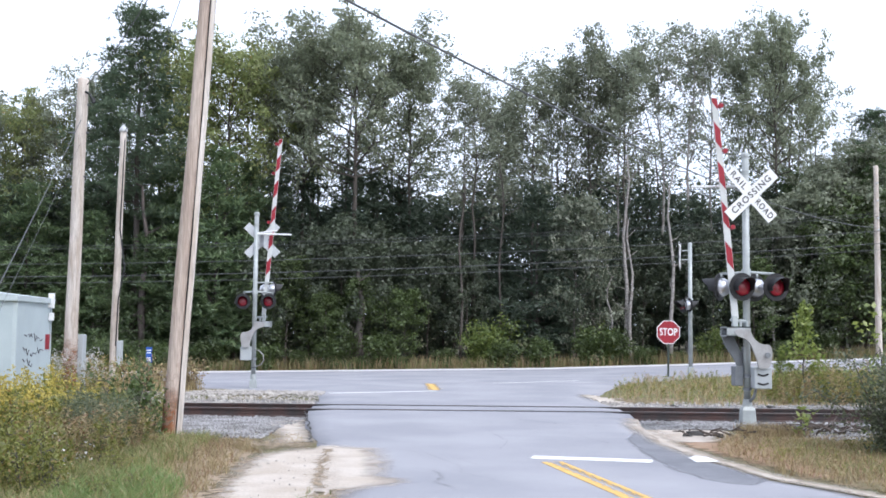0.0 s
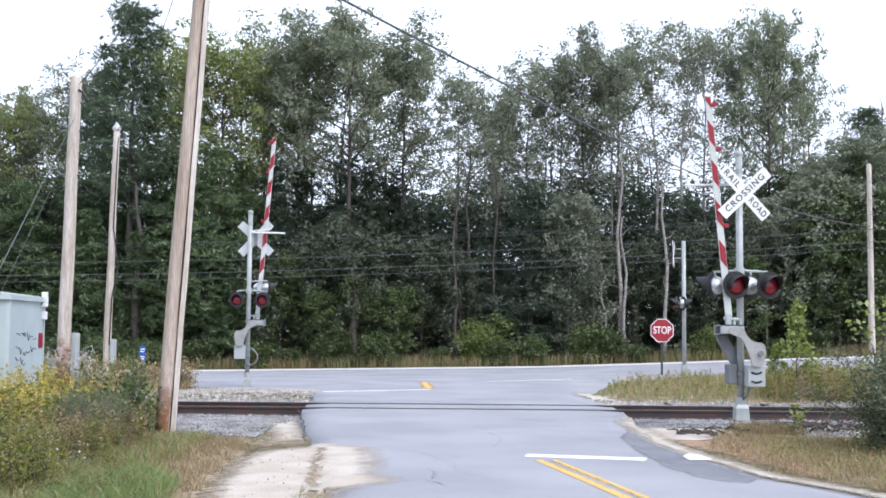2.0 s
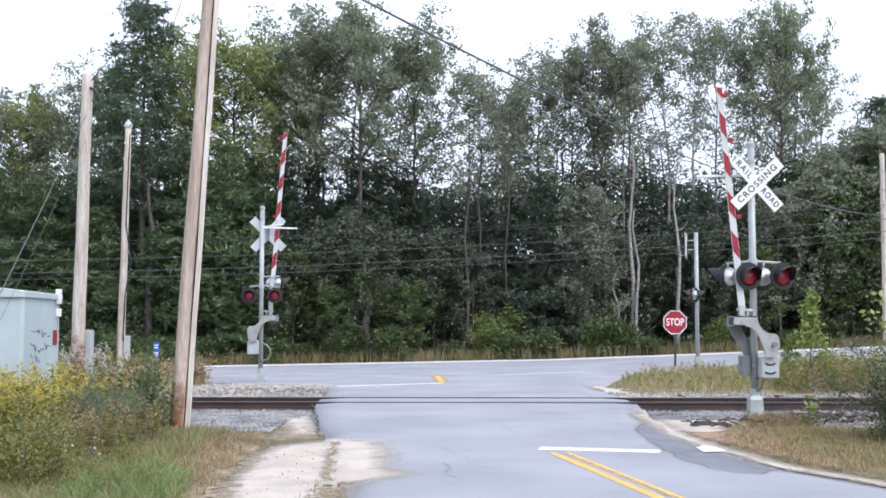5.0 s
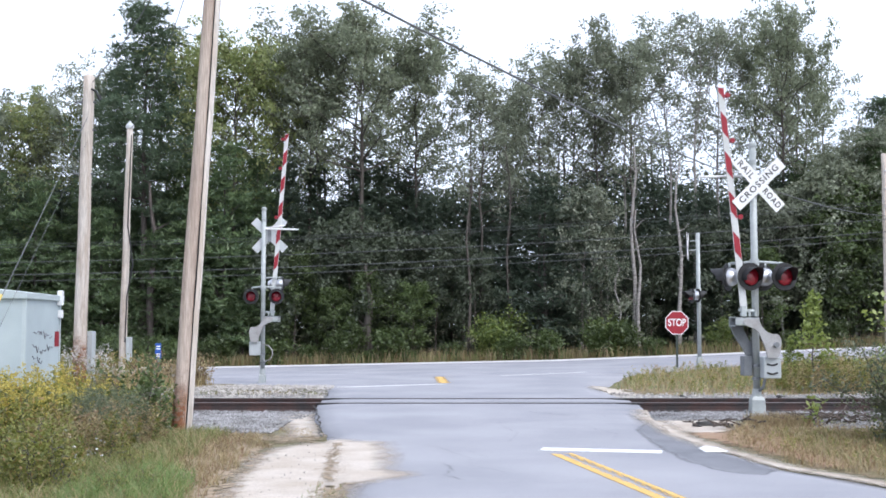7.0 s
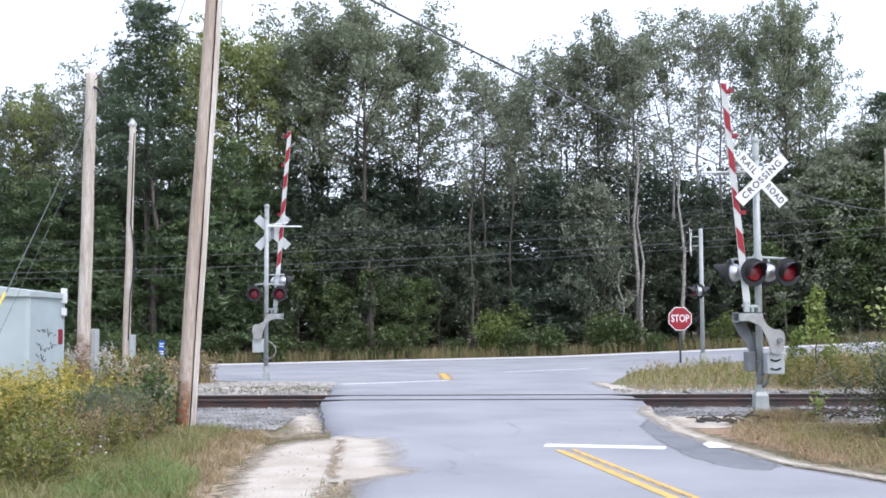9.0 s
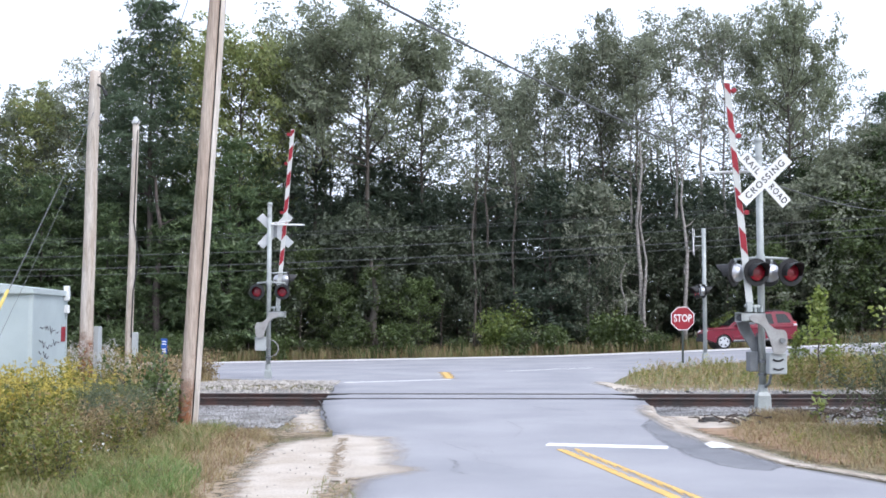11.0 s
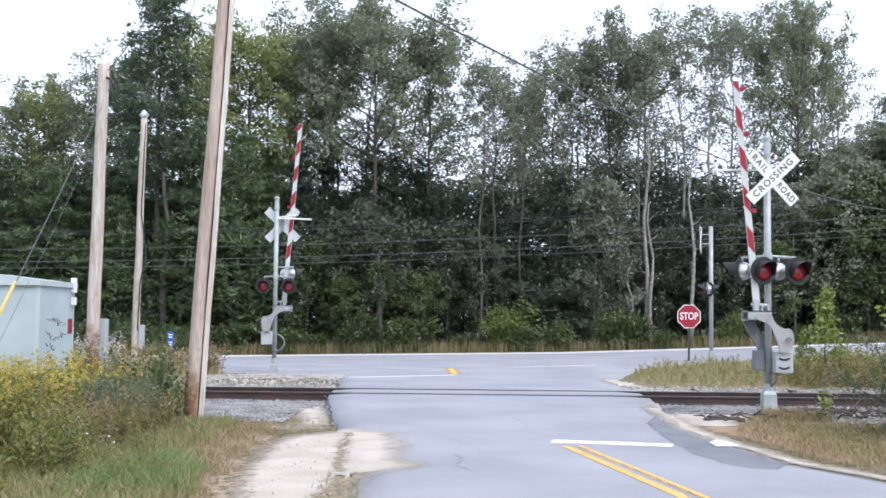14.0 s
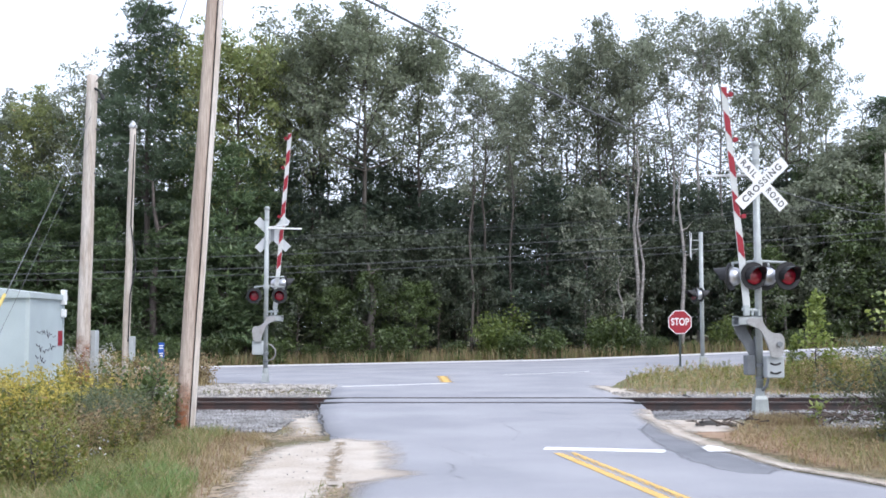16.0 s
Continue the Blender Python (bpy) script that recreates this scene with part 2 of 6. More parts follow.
L_FRESH = leaf_mat("fresh_green_grass", (0.095, 0.165, 0.04), (0.22, 0.33, 0.10), glow=0.45)
L_DRY = leaf_mat("dry_brown_grass", (0.20, 0.145, 0.072), (0.45, 0.365, 0.19), (0.26, 0.14, 0.08), 0.14)

# ---- mesh tools ----


class Geo:
    """Collects vertices and faces for one mesh."""

    def __init__(self):
        self.v, self.f = [], []

    def add(self, verts, faces, m=None):
        k = len(self.v)
        self.v += [tuple(m @ Vector(p)) for p in verts] if m else [tuple(p) for p in verts]
        self.f += [tuple(i + k for i in f) for f in faces]
        return self

    def box(self, x0, x1, y0, y1, z0, z1, m=None, taper=0.0, bevel=0.0):
        b = bevel
        if b <= 0:
            t = taper
            vs = [(x0, y0, z0), (x1, y0, z0), (x1, y1, z0), (x0, y1, z0), (x0 + t, y0 + t, z1), (x1 - t, y0 + t, z1), (x1 - t, y1 - t, z1), (x0 + t, y1 - t, z1)]
            return self.add(vs, [(3, 2, 1, 0), (4, 5, 6, 7), (0, 1, 5, 4), (1, 2, 6, 5), (2, 3, 7, 6), (3, 0, 4, 7)], m)
        bm = bmesh.new()
        g = Geo().box(x0, x1, y0, y1, z0, z1, None, taper)
        vs = [bm.verts.new(p) for p in g.v]
        for f in g.f:
            bm.faces.new([vs[i] for i in f])
        bmesh.ops.bevel(bm, geom=list(bm.edges), offset=b, segments=2, affect="EDGES", profile=0.5)
        bm.verts.ensure_lookup_table()
        self.add([v.co.copy() for v in bm.verts], [[v.index for v in f.verts] for f in bm.faces], m)
        bm.free()
        return self

    def tube(self, path, radii, sides=8, caps=True):
        path = [Vector(p) for p in path]
        n, k = len(path), len(self.v)
        if not hasattr(radii, "__len__"):
            radii = [radii] * n
        up = Vector((0.31, 0.2, 0.93)) if abs((path[-1] - path[0]).normalized().z) < 0.8 else Vector((1, 0.1, 0))
        for i, p in enumerate(path):
            d = (path[min(i + 1, n - 1)] - path[max(i - 1, 0)]).normalized()
            a = d.cross(up).normalized()
            b = d.cross(a)
            for s in range(sides):
                w = 2 * math.pi * s / sides
                self.v.append(tuple(p + (a * math.cos(w) + b * math.sin(w)) * radii[i]))
        for i in range(n - 1):
            for s in range(sides):
                q = k + i * sides
                self.f.append((q + s, q + (s + 1) % sides, q + sides + (s + 1) % sides, q + sides + s))
        if caps:
            self.f.append(tuple(k + s for s in reversed(range(sides))))
            self.f.append(tuple(k + (n - 1) * sides + s for s in range(sides)))
        return self

    def prism(self, outline, y0, y1, m=None):
        """An outline in x and z, drawn out along y."""
        n = len(outline)
        vs = [(x, y0, z) for x, z in outline] + [(x, y1, z) for x, z in outline]
        fs = [tuple(range(n)), tuple(reversed(range(n, 2 * n)))]
        fs += [(i, i + n, (i + 1) % n + n, (i + 1) % n) for i in range(n)]
        return self.add(vs, fs, m)

    def mesh(self, name, smooth=False):
        me = bpy.data.meshes.new(name)
        me.from_pydata(self.v, [], self.f)
        me.validate()
        if smooth:
            for p in me.polygons:
                p.use_smooth = True
        return me


def fixed(geo):
    """Outward faces."""
    bm = bmesh.new()
    me = geo.mesh("tmp")
    bm.from_mesh(me)
    bmesh.ops.recalc_face_normals(bm, faces=bm.faces)
    out = Geo()
    bm.verts.ensure_lookup_table()
    out.add([v.co.copy() for v in bm.verts], [[v.index for v in f.verts] for f in bm.faces])
    bm.free()
    bpy.data.meshes.remove(me)
    return out


def part(name, geo, material, parent=None, label="", smooth=False, m=None):
    me = geo.mesh(name, smooth) if isinstance(geo, Geo) else geo
    if not me.materials:
        me.materials.append(material)
    ob = new(name, me)
    if parent:
        ob.parent = parent
    if m is not None:
        ob.matrix_basis = m
    return tagged(ob, label)


def thing(name, m, label, category, group="", kind=""):
    ob = new(name)
    ob.empty_display_size = 0.2
    ob.matrix_basis = m
    return tagged(ob, label, category, group, kind)


def quads_mesh(name, corners, material):
    """Corners: an array of shape (n, 3 or 4, 3), one loose face each."""
    n, k = corners.shape[:2]
    me = bpy.data.meshes.new(name)
    me.vertices.add(k * n), me.loops.add(k * n), me.polygons.add(n)
    me.vertices.foreach_set("co", np.ascontiguousarray(corners, dtype=np.float32).ravel())
    me.loops.foreach_set("vertex_index", np.arange(k * n, dtype=np.int32))
    me.polygons.foreach_set("loop_start", np.arange(0, k * n, k, dtype=np.int32))
    me.update(calc_edges=True)
    me.materials.append(material)
    return me


def lettering(name, text, size, material, parent, m, label="", width=None, apart=1.0, bold=0.018):
    cu = bpy.data.curves.new(name, "FONT")
    cu.body, cu.size, cu.align_x, cu.align_y, cu.extrude, cu.offset = text, size, "CENTER", "CENTER", 0.002, size * bold
    cu.space_character = apart
    ob = bpy.data.objects.new(name, cu)
    scene.collection.objects.link(ob)
    bpy.context.view_layer.update()
    me = bpy.data.meshes.new_from_object(ob.evaluated_get(bpy.context.evaluated_depsgraph_get()))
    bpy.data.objects.remove(ob)
    me.name = name
    xs = [v.co.x for v in me.vertices]
    if width:
        k = width / (max(xs) - min(xs))
        for v in me.vertices:
            v.co.x *= k
    me.materials.clear()
    return part(name, me, material, parent, label, m=m)


# ---- the lie of the land ----


def smooth(a, b, x):
    u = min(1, max(0, (x - a) / (b - a)))
    return u * u * (3 - 2 * u)


RISE_X = (-400, -60, -11, 0, 5, 11, 19, 30, 60, 120, 400)
RISE_Z = (-1.2, -0.8, -0.27, -0.05, 0.05, 0.28, 0.62, 1.05, 2.0, 3.0, 4.0)


def surface(x, y):
    """Height of the road surfaces: level up to the railway, then the highway that climbs to the east
    and whose far lane falls away."""
    return smooth(34, 47, y) * float(np.interp(x, RISE_X, RISE_Z)) - 0.04 * min(4.6, max(0.0, y - 52.8))


def land(x, y):
    """Height of the open ground."""
    z = surface(x, y) - 0.035
    z -= 0.20 * smooth(19.5, 22.0, y) * (1 - smooth(27.0, 29.5, y))
    z -= 0.03 * smooth(16.2, 17.3, y) * (1 - smooth(19.5, 22.0, y)) * smooth(-1.2, -1.7, x)
    z += 0.10 * noise.noise((x * 0.35, y * 0.35, 2.0)) * smooth(57, 62, y)
    z += 0.35 * smooth(58, 70, y)
    z += 0.03 * noise.noise((x * 0.9, y * 0.9, 7.0)) * smooth(5.2, 6.5, abs(x - 1.3)) * (1 - smooth(40, 43, y))
    return z


# ---- ground, roads, railway ----


def axis(a, b, step, far, grow=1.35):
    mid = list(np.arange(a, b + 1e-6, step))
    s = step
    while mid[0] > -far:
        s *= grow
        mid.insert(0, mid[0] - s)
    s = step
    while mid[-1] < far:
        s *= grow
        mid.append(mid[-1] + s)
    return mid


def sheet(xs, ys, height):
    g = Geo()
    g.v = [(x, y, height(x, y)) for y in ys for x in xs]
    w = len(xs)
    g.f = [(j * w + i, j * w + i + 1, (j + 1) * w + i + 1, (j + 1) * w + i) for j in range(len(ys) - 1) for i in range(w - 1)]
    return g


ground = part("ground", sheet(axis(-16, 18, 0.5, 1500), axis(4, 62, 0.5, 1500), land), M_EARTH, smooth=True)
tagged(ground, "brown earth with dry grass and weeds", "ground", kind="structure")

EDGE_Y = (-60, 0, 5, 8, 10.7, 13, 15, 17.3, 19, 20, 22, 24, 27, 28.8, 30, 31, 32, 33, 35, 36.6, 37.6, 38.4)
EDGE_L = (19, 1.8, 0.5, -0.3, -0.95, -1.1, -1.42, -1.78, -2.07, -2.24, -2.45, -2.62, -2.7, -2.9, -3.2, -3.9, -6.0, -8.0, -10.5, -14, -22, -40)
RIGHT_Y = (-60, 0, 5, 8, 10.7, 11.5, 13, 15, 17.3, 20, 22, 24, 27, 28.8, 30, 33, 36, 38.4)
EDGE_R = (25, 7.7, 6.3, 5.5, 4.85, 4.5, 3.86, 3.54, 3.42, 3.62, 3.9, 4.08, 4.02, 4.0, 4.3, 5.0, 5.8, 6.6)


def road_left(y):
    return float(np.interp(y, EDGE_Y, EDGE_L)) + 0.06 * noise.noise((3.1, y * 1.3, 0)) + 0.03 * noise.noise((8.1, y * 5, 0))


def road_right(y):
    return float(np.interp(y, RIGHT_Y, EDGE_R)) + 0.06 * noise.noise((5.7, y * 1.3, 0)) + 0.03 * noise.noise((1.1, y * 5, 0))


def road_mesh():
    g = Geo()
    ys = list(np.arange(-60, 0, 4)) + list(np.arange(0, 38.41, 0.2))
    n = 14
    for y in ys:
        l, r = road_left(y), road_right(y)
        row = [(l - 0.05, y, -0.45)] + [(l + (r - l) * i / (n - 1), y, 0) for i in range(n)] + [(r + 0.05, y, -0.45)]
        for i, (x, yy, z) in enumerate(row):
            edge = 0.03 if i in (1, n) else 0.0
            g.v.append((x, yy, z - edge + surface(x, yy)))
    w = n + 2
    g.f = [(j * w + i, j * w + i + 1, (j + 1) * w + i + 1, (j + 1) * w + i) for j in range(len(ys) - 1) for i in range(w - 1)]
    return g


road = part("road", road_mesh(), M_ASPHALT, smooth=True)
tagged(road, "worn pale grey asphalt road over the railway", "road", kind="structure")


def highway_mesh():
    g = Geo()
    xs = axis(-30, 34, 0.5, 420)
    ys = [38.4, 39, 40, 41, 42, 43, 44.5, 46, 47, 48.5, 50, 51.5, 52.8, 54, 55.5, 57.4]
    for y in ys:
        for x in xs:
            near = 43.0 + 0.25 * noise.noise((x * 0.5, 0, 4)) - 4.6 * smooth(13, 6.0, x) if x > 6 else 38.4
            yy = near + (y - 38.4) * (57.4 - near) / (57.4 - 38.4)
            g.v.append((x, yy, surface(x, yy) + 0.002 - (0.06 if y == 57.4 else 0)))
    w = len(xs)
    g.f = [(j * w + i, j * w + i + 1, (j + 1) * w + i + 1, (j + 1) * w + i) for j in range(len(ys) - 1) for i in range(w - 1)]
    k = len(g.v)
    for i in range(w):
        x, y, z = g.v[i]
        g.v.append((x, y - 0.05, z - 0.4))
    g.f += [(k + i, k + i + 1, i + 1, i) for i in range(w - 1)]
    return g


highway = part("highway", highway_mesh(), M_ASPHALT, smooth=True)
tagged(highway, "pale grey asphalt highway along the woods", "road", kind="structure")


def inside_distance(poly, x, y):
    """Signed distance to the rim, positive inside."""
    inside, best, n = False, 1e9, len(poly)
    for i in range(n):
        (x0, y0), (x1, y1) = poly[i], poly[(i + 1) % n]
        if (y0 > y) != (y1 > y) and x < (x1 - x0) * (y - y0) / (y1 - y0) + x0:
            inside = not inside
        dx, dy = x1 - x0, y1 - y0
        u = max(0, min(1, ((x - x0) * dx + (y - y0) * dy) / (dx * dx + dy * dy)))
        best = min(best, math.hypot(x - x0 - u * dx, y - y0 - u * dy))
    return best if inside else -best


def layer(name, poly, step, up, material, label, category, height=surface, reach=0.3, soft=0.3, keep=lambda x, y: True):
    """A thin, frayed layer (sand, paint, litter) that lies on the surface below it."""
    x0, x1 = min(p[0] for p in poly) - reach, max(p[0] for p in poly) + reach
    y0, y1 = min(p[1] for p in poly) - reach, max(p[1] for p in poly) + reach
    xs, ys = np.arange(x0, x1 + step, step), np.arange(y0, y1 + step, step)
    g = Geo()
    cover, index = [], {}
    for j, y in enumerate(ys):
        for i, x in enumerate(xs):
            d = inside_distance(poly, x, y)
            if d > -reach - step and keep(x, y):
                index[i, j] = len(g.v)
                g.v.append((x, y, height(x, y) + up))
                cover.append(max(-1.2, min(1.2, d / soft)) + 0.4)
    for (i, j), a in index.items():
        q = [(i, j), (i + 1, j), (i + 1, j + 1), (i, j + 1)]
        if all(k in index for k in q):
            g.f.append(tuple(index[k] for k in q))
    me = bpy.data.meshes.new(name)
    me.from_pydata(g.v, [], g.f)
    at = me.attributes.new("cover", "FLOAT", "POINT")
    at.data.foreach_set("value", np.array(cover, dtype=np.float32))
    for p in me.polygons:
        p.use_smooth = True
    ob = part(name, me, material)
    return tagged(ob, label, category, kind="structure")


def top(x, y):
    """The upper one of road and open ground."""
    on_road = road_left(y) - 0.03 < x < road_right(y) + 0.03
    return max(land(x, y), surface(x, y) if on_road else -9)


def strip(x0, y0, x1, y1, w):
    d = Vector((x1 - x0, y1 - y0)).normalized() * w / 2
    return [(x0 - d.y, y0 + d.x), (x0 + d.y, y0 - d.x), (x1 + d.y, y1 - d.x), (x1 - d.y, y1 + d.x)]


layer("sand_patch", [(-1.39, 16.1), (-0.85, 15.73), (-0.68, 14.16), (-0.65, 12.9), (-0.38, 12.3), (-0.93, 11.6), (-0.95, 10.4), (-0.95, 9.4), (-1.85, 9.4), (-2.05, 10.34), (-2.23, 11.93), (-2.32, 13.74), (-2.25, 15.31), (-1.9, 16.0)],
      0.07, 0.004, M_SAND, "pale sand spread over the road shoulder", "sand", top, 0.4, 0.28)
layer("sand_patch", [(-3.2, 22.9), (-2.6, 23.0), (-2.25, 20.0), (-1.98, 18.2), (-1.88, 17.2), (-2.35, 17.0), (-2.45, 18.25), (-2.85, 20.0)], 0.08, 0.012, M_SAND, "pale sand beside the railway ballast", "sand", lambda x, y: land(x, y) + 0.06 * smooth(19.6, 21.2, y), 0.3, 0.3)
layer("sand_patch", [(3.75, 21.9), (4.2, 22.0), (5.3, 20.6), (4.95, 19.2), (4.5, 17.4), (3.99, 17.4), (3.55, 17.8), (3.5, 19.7)], 0.08, 0.006, M_SAND, "pale sand beside the signal mast", "sand", top, 0.4, 0.25)
layer("sand_strip", [(3.5, 20.7), (3.33, 16.9), (3.47, 15.3), (3.66, 14.3), (3.8, 13.1), (4.05, 12.5), (4.38, 11.7), (4.78, 10.7), (5.42, 8.0), (6.0, 6.0), (6.5, 6.0), (5.8, 8.0), (5.12, 10.7), (4.74, 11.8), (4.4, 12.6), (4.08, 13.2), (3.95, 14.4), (3.8, 15.4), (3.72, 17.0), (3.8, 20.5)], 0.06, 0.007, M_SAND, "strip of pale sand and grit along the road edge", "sand", top, 0.3, 0.22)
layer("needle_litter", [(3.75, 17.2), (4.0, 17.5), (5.2, 17.4), (5.0, 16.2), (4.8, 14.5), (4.7, 13.2), (4.5, 13.2), (4.15, 15.0), (3.85, 16.5)], 0.08, 0.012, M_LITTER, "reddish brown needle litter on the verge", "litter", top, 0.4, 0.3)
layer("dirt_patch", [(-3.6, 9.4), (-1.9, 9.4), (-2.15, 11.2), (-2.3, 12.5), (-2.4, 14.2), (-2.35, 15.6), (-3.0, 16.2), (-3.5, 12.5)], 0.08, 0.012, M_DIRT, "trodden dirt along the sandy shoulder", "dirt", top, 0.6, 0.4)
layer("dirt_patch", [(-1.22, 9.4), (-0.98, 9.4), (-0.98, 10.4), (-1.0, 11.6), (-1.18, 11.7), (-1.2, 10.6)], 0.05, 0.012, M_DIRT, "dark dirt along the broken road edge", "dirt", top, 0.3, 0.25)
layer("dirt_patch", [(-1.13, 11.6), (-1.28, 13.2), (-1.4, 15.6), (-1.47, 15.6), (-1.36, 13.2), (-1.22, 11.6)], 0.05, 0.012, M_DIRT, "dark dirt along the broken road edge", "dirt", top, 0.2, 0.16)
layer("needle_litter", [(-1.62, 16.75), (-1.75, 16.4), (-2.3, 16.15), (-3.0, 16.4), (-4.2, 17.1), (-4.2, 17.5), (-3.0, 17.0), (-2.2, 16.9)], 0.07, 0.02, M_DIRT, "brown litter between the sand and the ballast", "litter", land, 0.4, 1.3, lambda x, y: x < road_left(y) - 0.04)
layer("sand_strip", [(3.85, 29.4), (4.0, 30.6), (4.4, 29.9), (5.6, 28.6), (5.0, 28.0), (4.1, 28.2)], 0.1, 0.005, M_SAND_THIN, "pale sand at the tip of the verge", "sand", top, 0.3, 0.2)
layer("asphalt_patch", [(3.48, 19.2), (3.38, 16.4), (3.5, 14.9), (3.62, 13.8), (3.72, 12.7), (3.45, 12.35), (3.23, 12.5), (3.06, 12.79), (2.91, 13.57), (2.86, 15.49), (3.01, 17.67)], 0.06, 0.0015, M_ASPHALT_DARK, "darker asphalt patch at the road edge", "asphalt", surface, 0.2, 0.1, lambda x, y: x < road_right(y) - 0.03)
layer("litter_patch", [(-3.2, 19.2), (-2.6, 17.4), (-3.0, 15.6), (-3.1, 13.6), (-3.6, 13.6), (-4.0, 16), (-4.2, 19.4)], 0.12, 0.008, M_STRAW, "dead brown grass litter at the verge", "litter", land, 0.4, 0.5)
layer("litter_patch", [(4.2, 17.3), (5.0, 18.9), (7.5, 19.3), (10, 19.5), (10, 12), (6.0, 10), (4.95, 11.6), (4.3, 13.4), (3.95, 15.6)], 0.16, 0.008, M_STRAW, "dead brown grass litter on the verge", "litter", land, 0.4, 0.5)
layer("litter_patch", [(4.6, 29.0), (6, 30.2), (18, 30.8), (18, 28.0), (6, 27.6)], 0.2, 0.008, M_STRAW, "dead brown grass along the ballast", "litter", land, 0.4, 0.5)
layer("litter_patch", [(-40, 57.9), (40, 57.9), (40, 60), (-40, 60)], 0.5, 0.01, M_STRAW, "dead grass along the highway verge", "litter", land, 0.5, 0.8)

layer("stop_line", strip(1.28, 14.90, 2.80, 14.55, 0.36), 0.05, 0.005, M_WHITE_LINE, "white stop line across the lane", "road marking", surface, 0.12, 0.05)
layer("stop_line", [(3.34, 14.9), (3.48, 15.2), (3.62, 15.0), (3.63, 14.5), (3.32, 14.42)], 0.04, 0.014, M_WHITE_LINE, "scrap of white stop line at the road edge", "road marking", surface, 0.12, 0.08)
layer("stop_line", strip(-2.75, 29.9, 0.05, 31.6, 0.24), 0.06, 0.005, M_WHITE_LINE, "white stop line beyond the rails", "road marking", surface, 0.12, 0.05)
layer("highway_shoulder", strip(-60, 51.5, 60, 51.5, 2.2), 0.3, 0.0, M_SHOULDER, "pale worn strip of highway pavement", "pavement", lambda x, y: surface(x, y) + 0.006, 0.3, 0.3)
layer("edge_line", strip(-60, 56.6, 60, 56.6, 0.2), 0.14, 0.009, M_WHITE_LINE, "white edge line of the highway", "road marking", surface, 0.12, 0.05)
layer("edge_line", strip(1.9, 37.0, 5.0, 39.4, 0.14), 0.07, 0.005, M_WHITE_LINE, "faded white edge line at the junction", "road marking", surface, 0.1, 0.12)
layer("centre_line", strip(1.41, 14.35, 2.16, 9.9, 0.12), 0.03, 0.005, M_YELLOW_LINE, "yellow centre line", "road marking", surface, 0.1, 0.04)
layer("centre_line", strip(1.57, 14.40, 2.345, 9.9, 0.12), 0.03, 0.005, M_YELLOW_LINE, "yellow centre line", "road marking", surface, 0.1, 0.04)
layer("centre_line", strip(0.03, 32.1, -0.13, 36.2, 0.26), 0.06, 0.006, M_YELLOW_LINE, "short worn yellow centre line beyond the rails", "road marking", surface, 0.3, 0.3)
layer("highway_centre_line", strip(-60, 49.6, 60, 49.6, 0.2), 0.14, 0.006, frayed(mat("tarred_joint", (0.12, 0.12, 0.13), 0.8, spread=0.2, scale=1), 0.5, 0.8), "tarred joint along the highway", "road marking", surface, 0.1, 0.1)


def rail_profile():
    h = [(-0.07, -0.18), (0.07, -0.18), (0.07, -0.165), (0.012, -0.14), (0.010, -0.045), (0.036, -0.035), (0.036, -0.004), (0.03, 0.0), (-0.03, 0.0), (-0.036, -0.004), (-0.036, -0.035), (-0.010, -0.045), (-0.012, -0.14), (-0.07, -0.165)]
    return h


railway = thing("railway_track", pose(0, 24.5, 0.012), "rusty steel railway track on timber sleepers", "railway track", kind="structure")
for off in (-0.7525, 0.7525):
    g = Geo()
    pr = rail_profile()
    n = len(pr)
    g.v = [(x, off + a, z) for x in (-95, -40, -10, 0, 10, 40, 95) for a, z in pr]
    g.f = [(j * n + i, j * n + (i + 1) % n, (j + 1) * n + (i + 1) % n, (j + 1) * n + i) for j in range(6) for i in range(n)]
    rail = part("rail", fixed(g), M_RAIL, railway, "rusty steel rail")
    part("rail_head", Geo().box(-95, 95, off - 0.029, off + 0.029, -0.003, 0.003), M_RAIL_TOP, rail, "worn bright running surface")
    g = Geo().box(-2.64, 4.06, off + 0.04, off + 0.11, -0.05, -0.004).box(-2.64, 4.06, off - 0.11, off - 0.04, -0.05, -0.004)
    part("flangeway", g, M_RUBBER, railway, "black flangeway strip")
tie = Geo().box(-0.11, 0.11, -1.3, 1.3, -0.36, -0.185, bevel=0.012).mesh("sleeper")
for k, x in enumerate(np.arange(-24, 30, 0.52)):
    if not -2.7 < x < 4.1:
        part("sleeper", tie, M_TIE, railway, m=pose(x + random.uniform(-0.03, 0.03), random.uniform(-0.04, 0.04), random.uniform(-0.012, 0.006), 0, 0, random.uniform(-1.5, 1.5)))


def bed_height(x, y):
    return land(x, y) + 0.012 + 0.045 * smooth(20.6, 21.8, y) * (1 - smooth(27.4, 28.4, y))


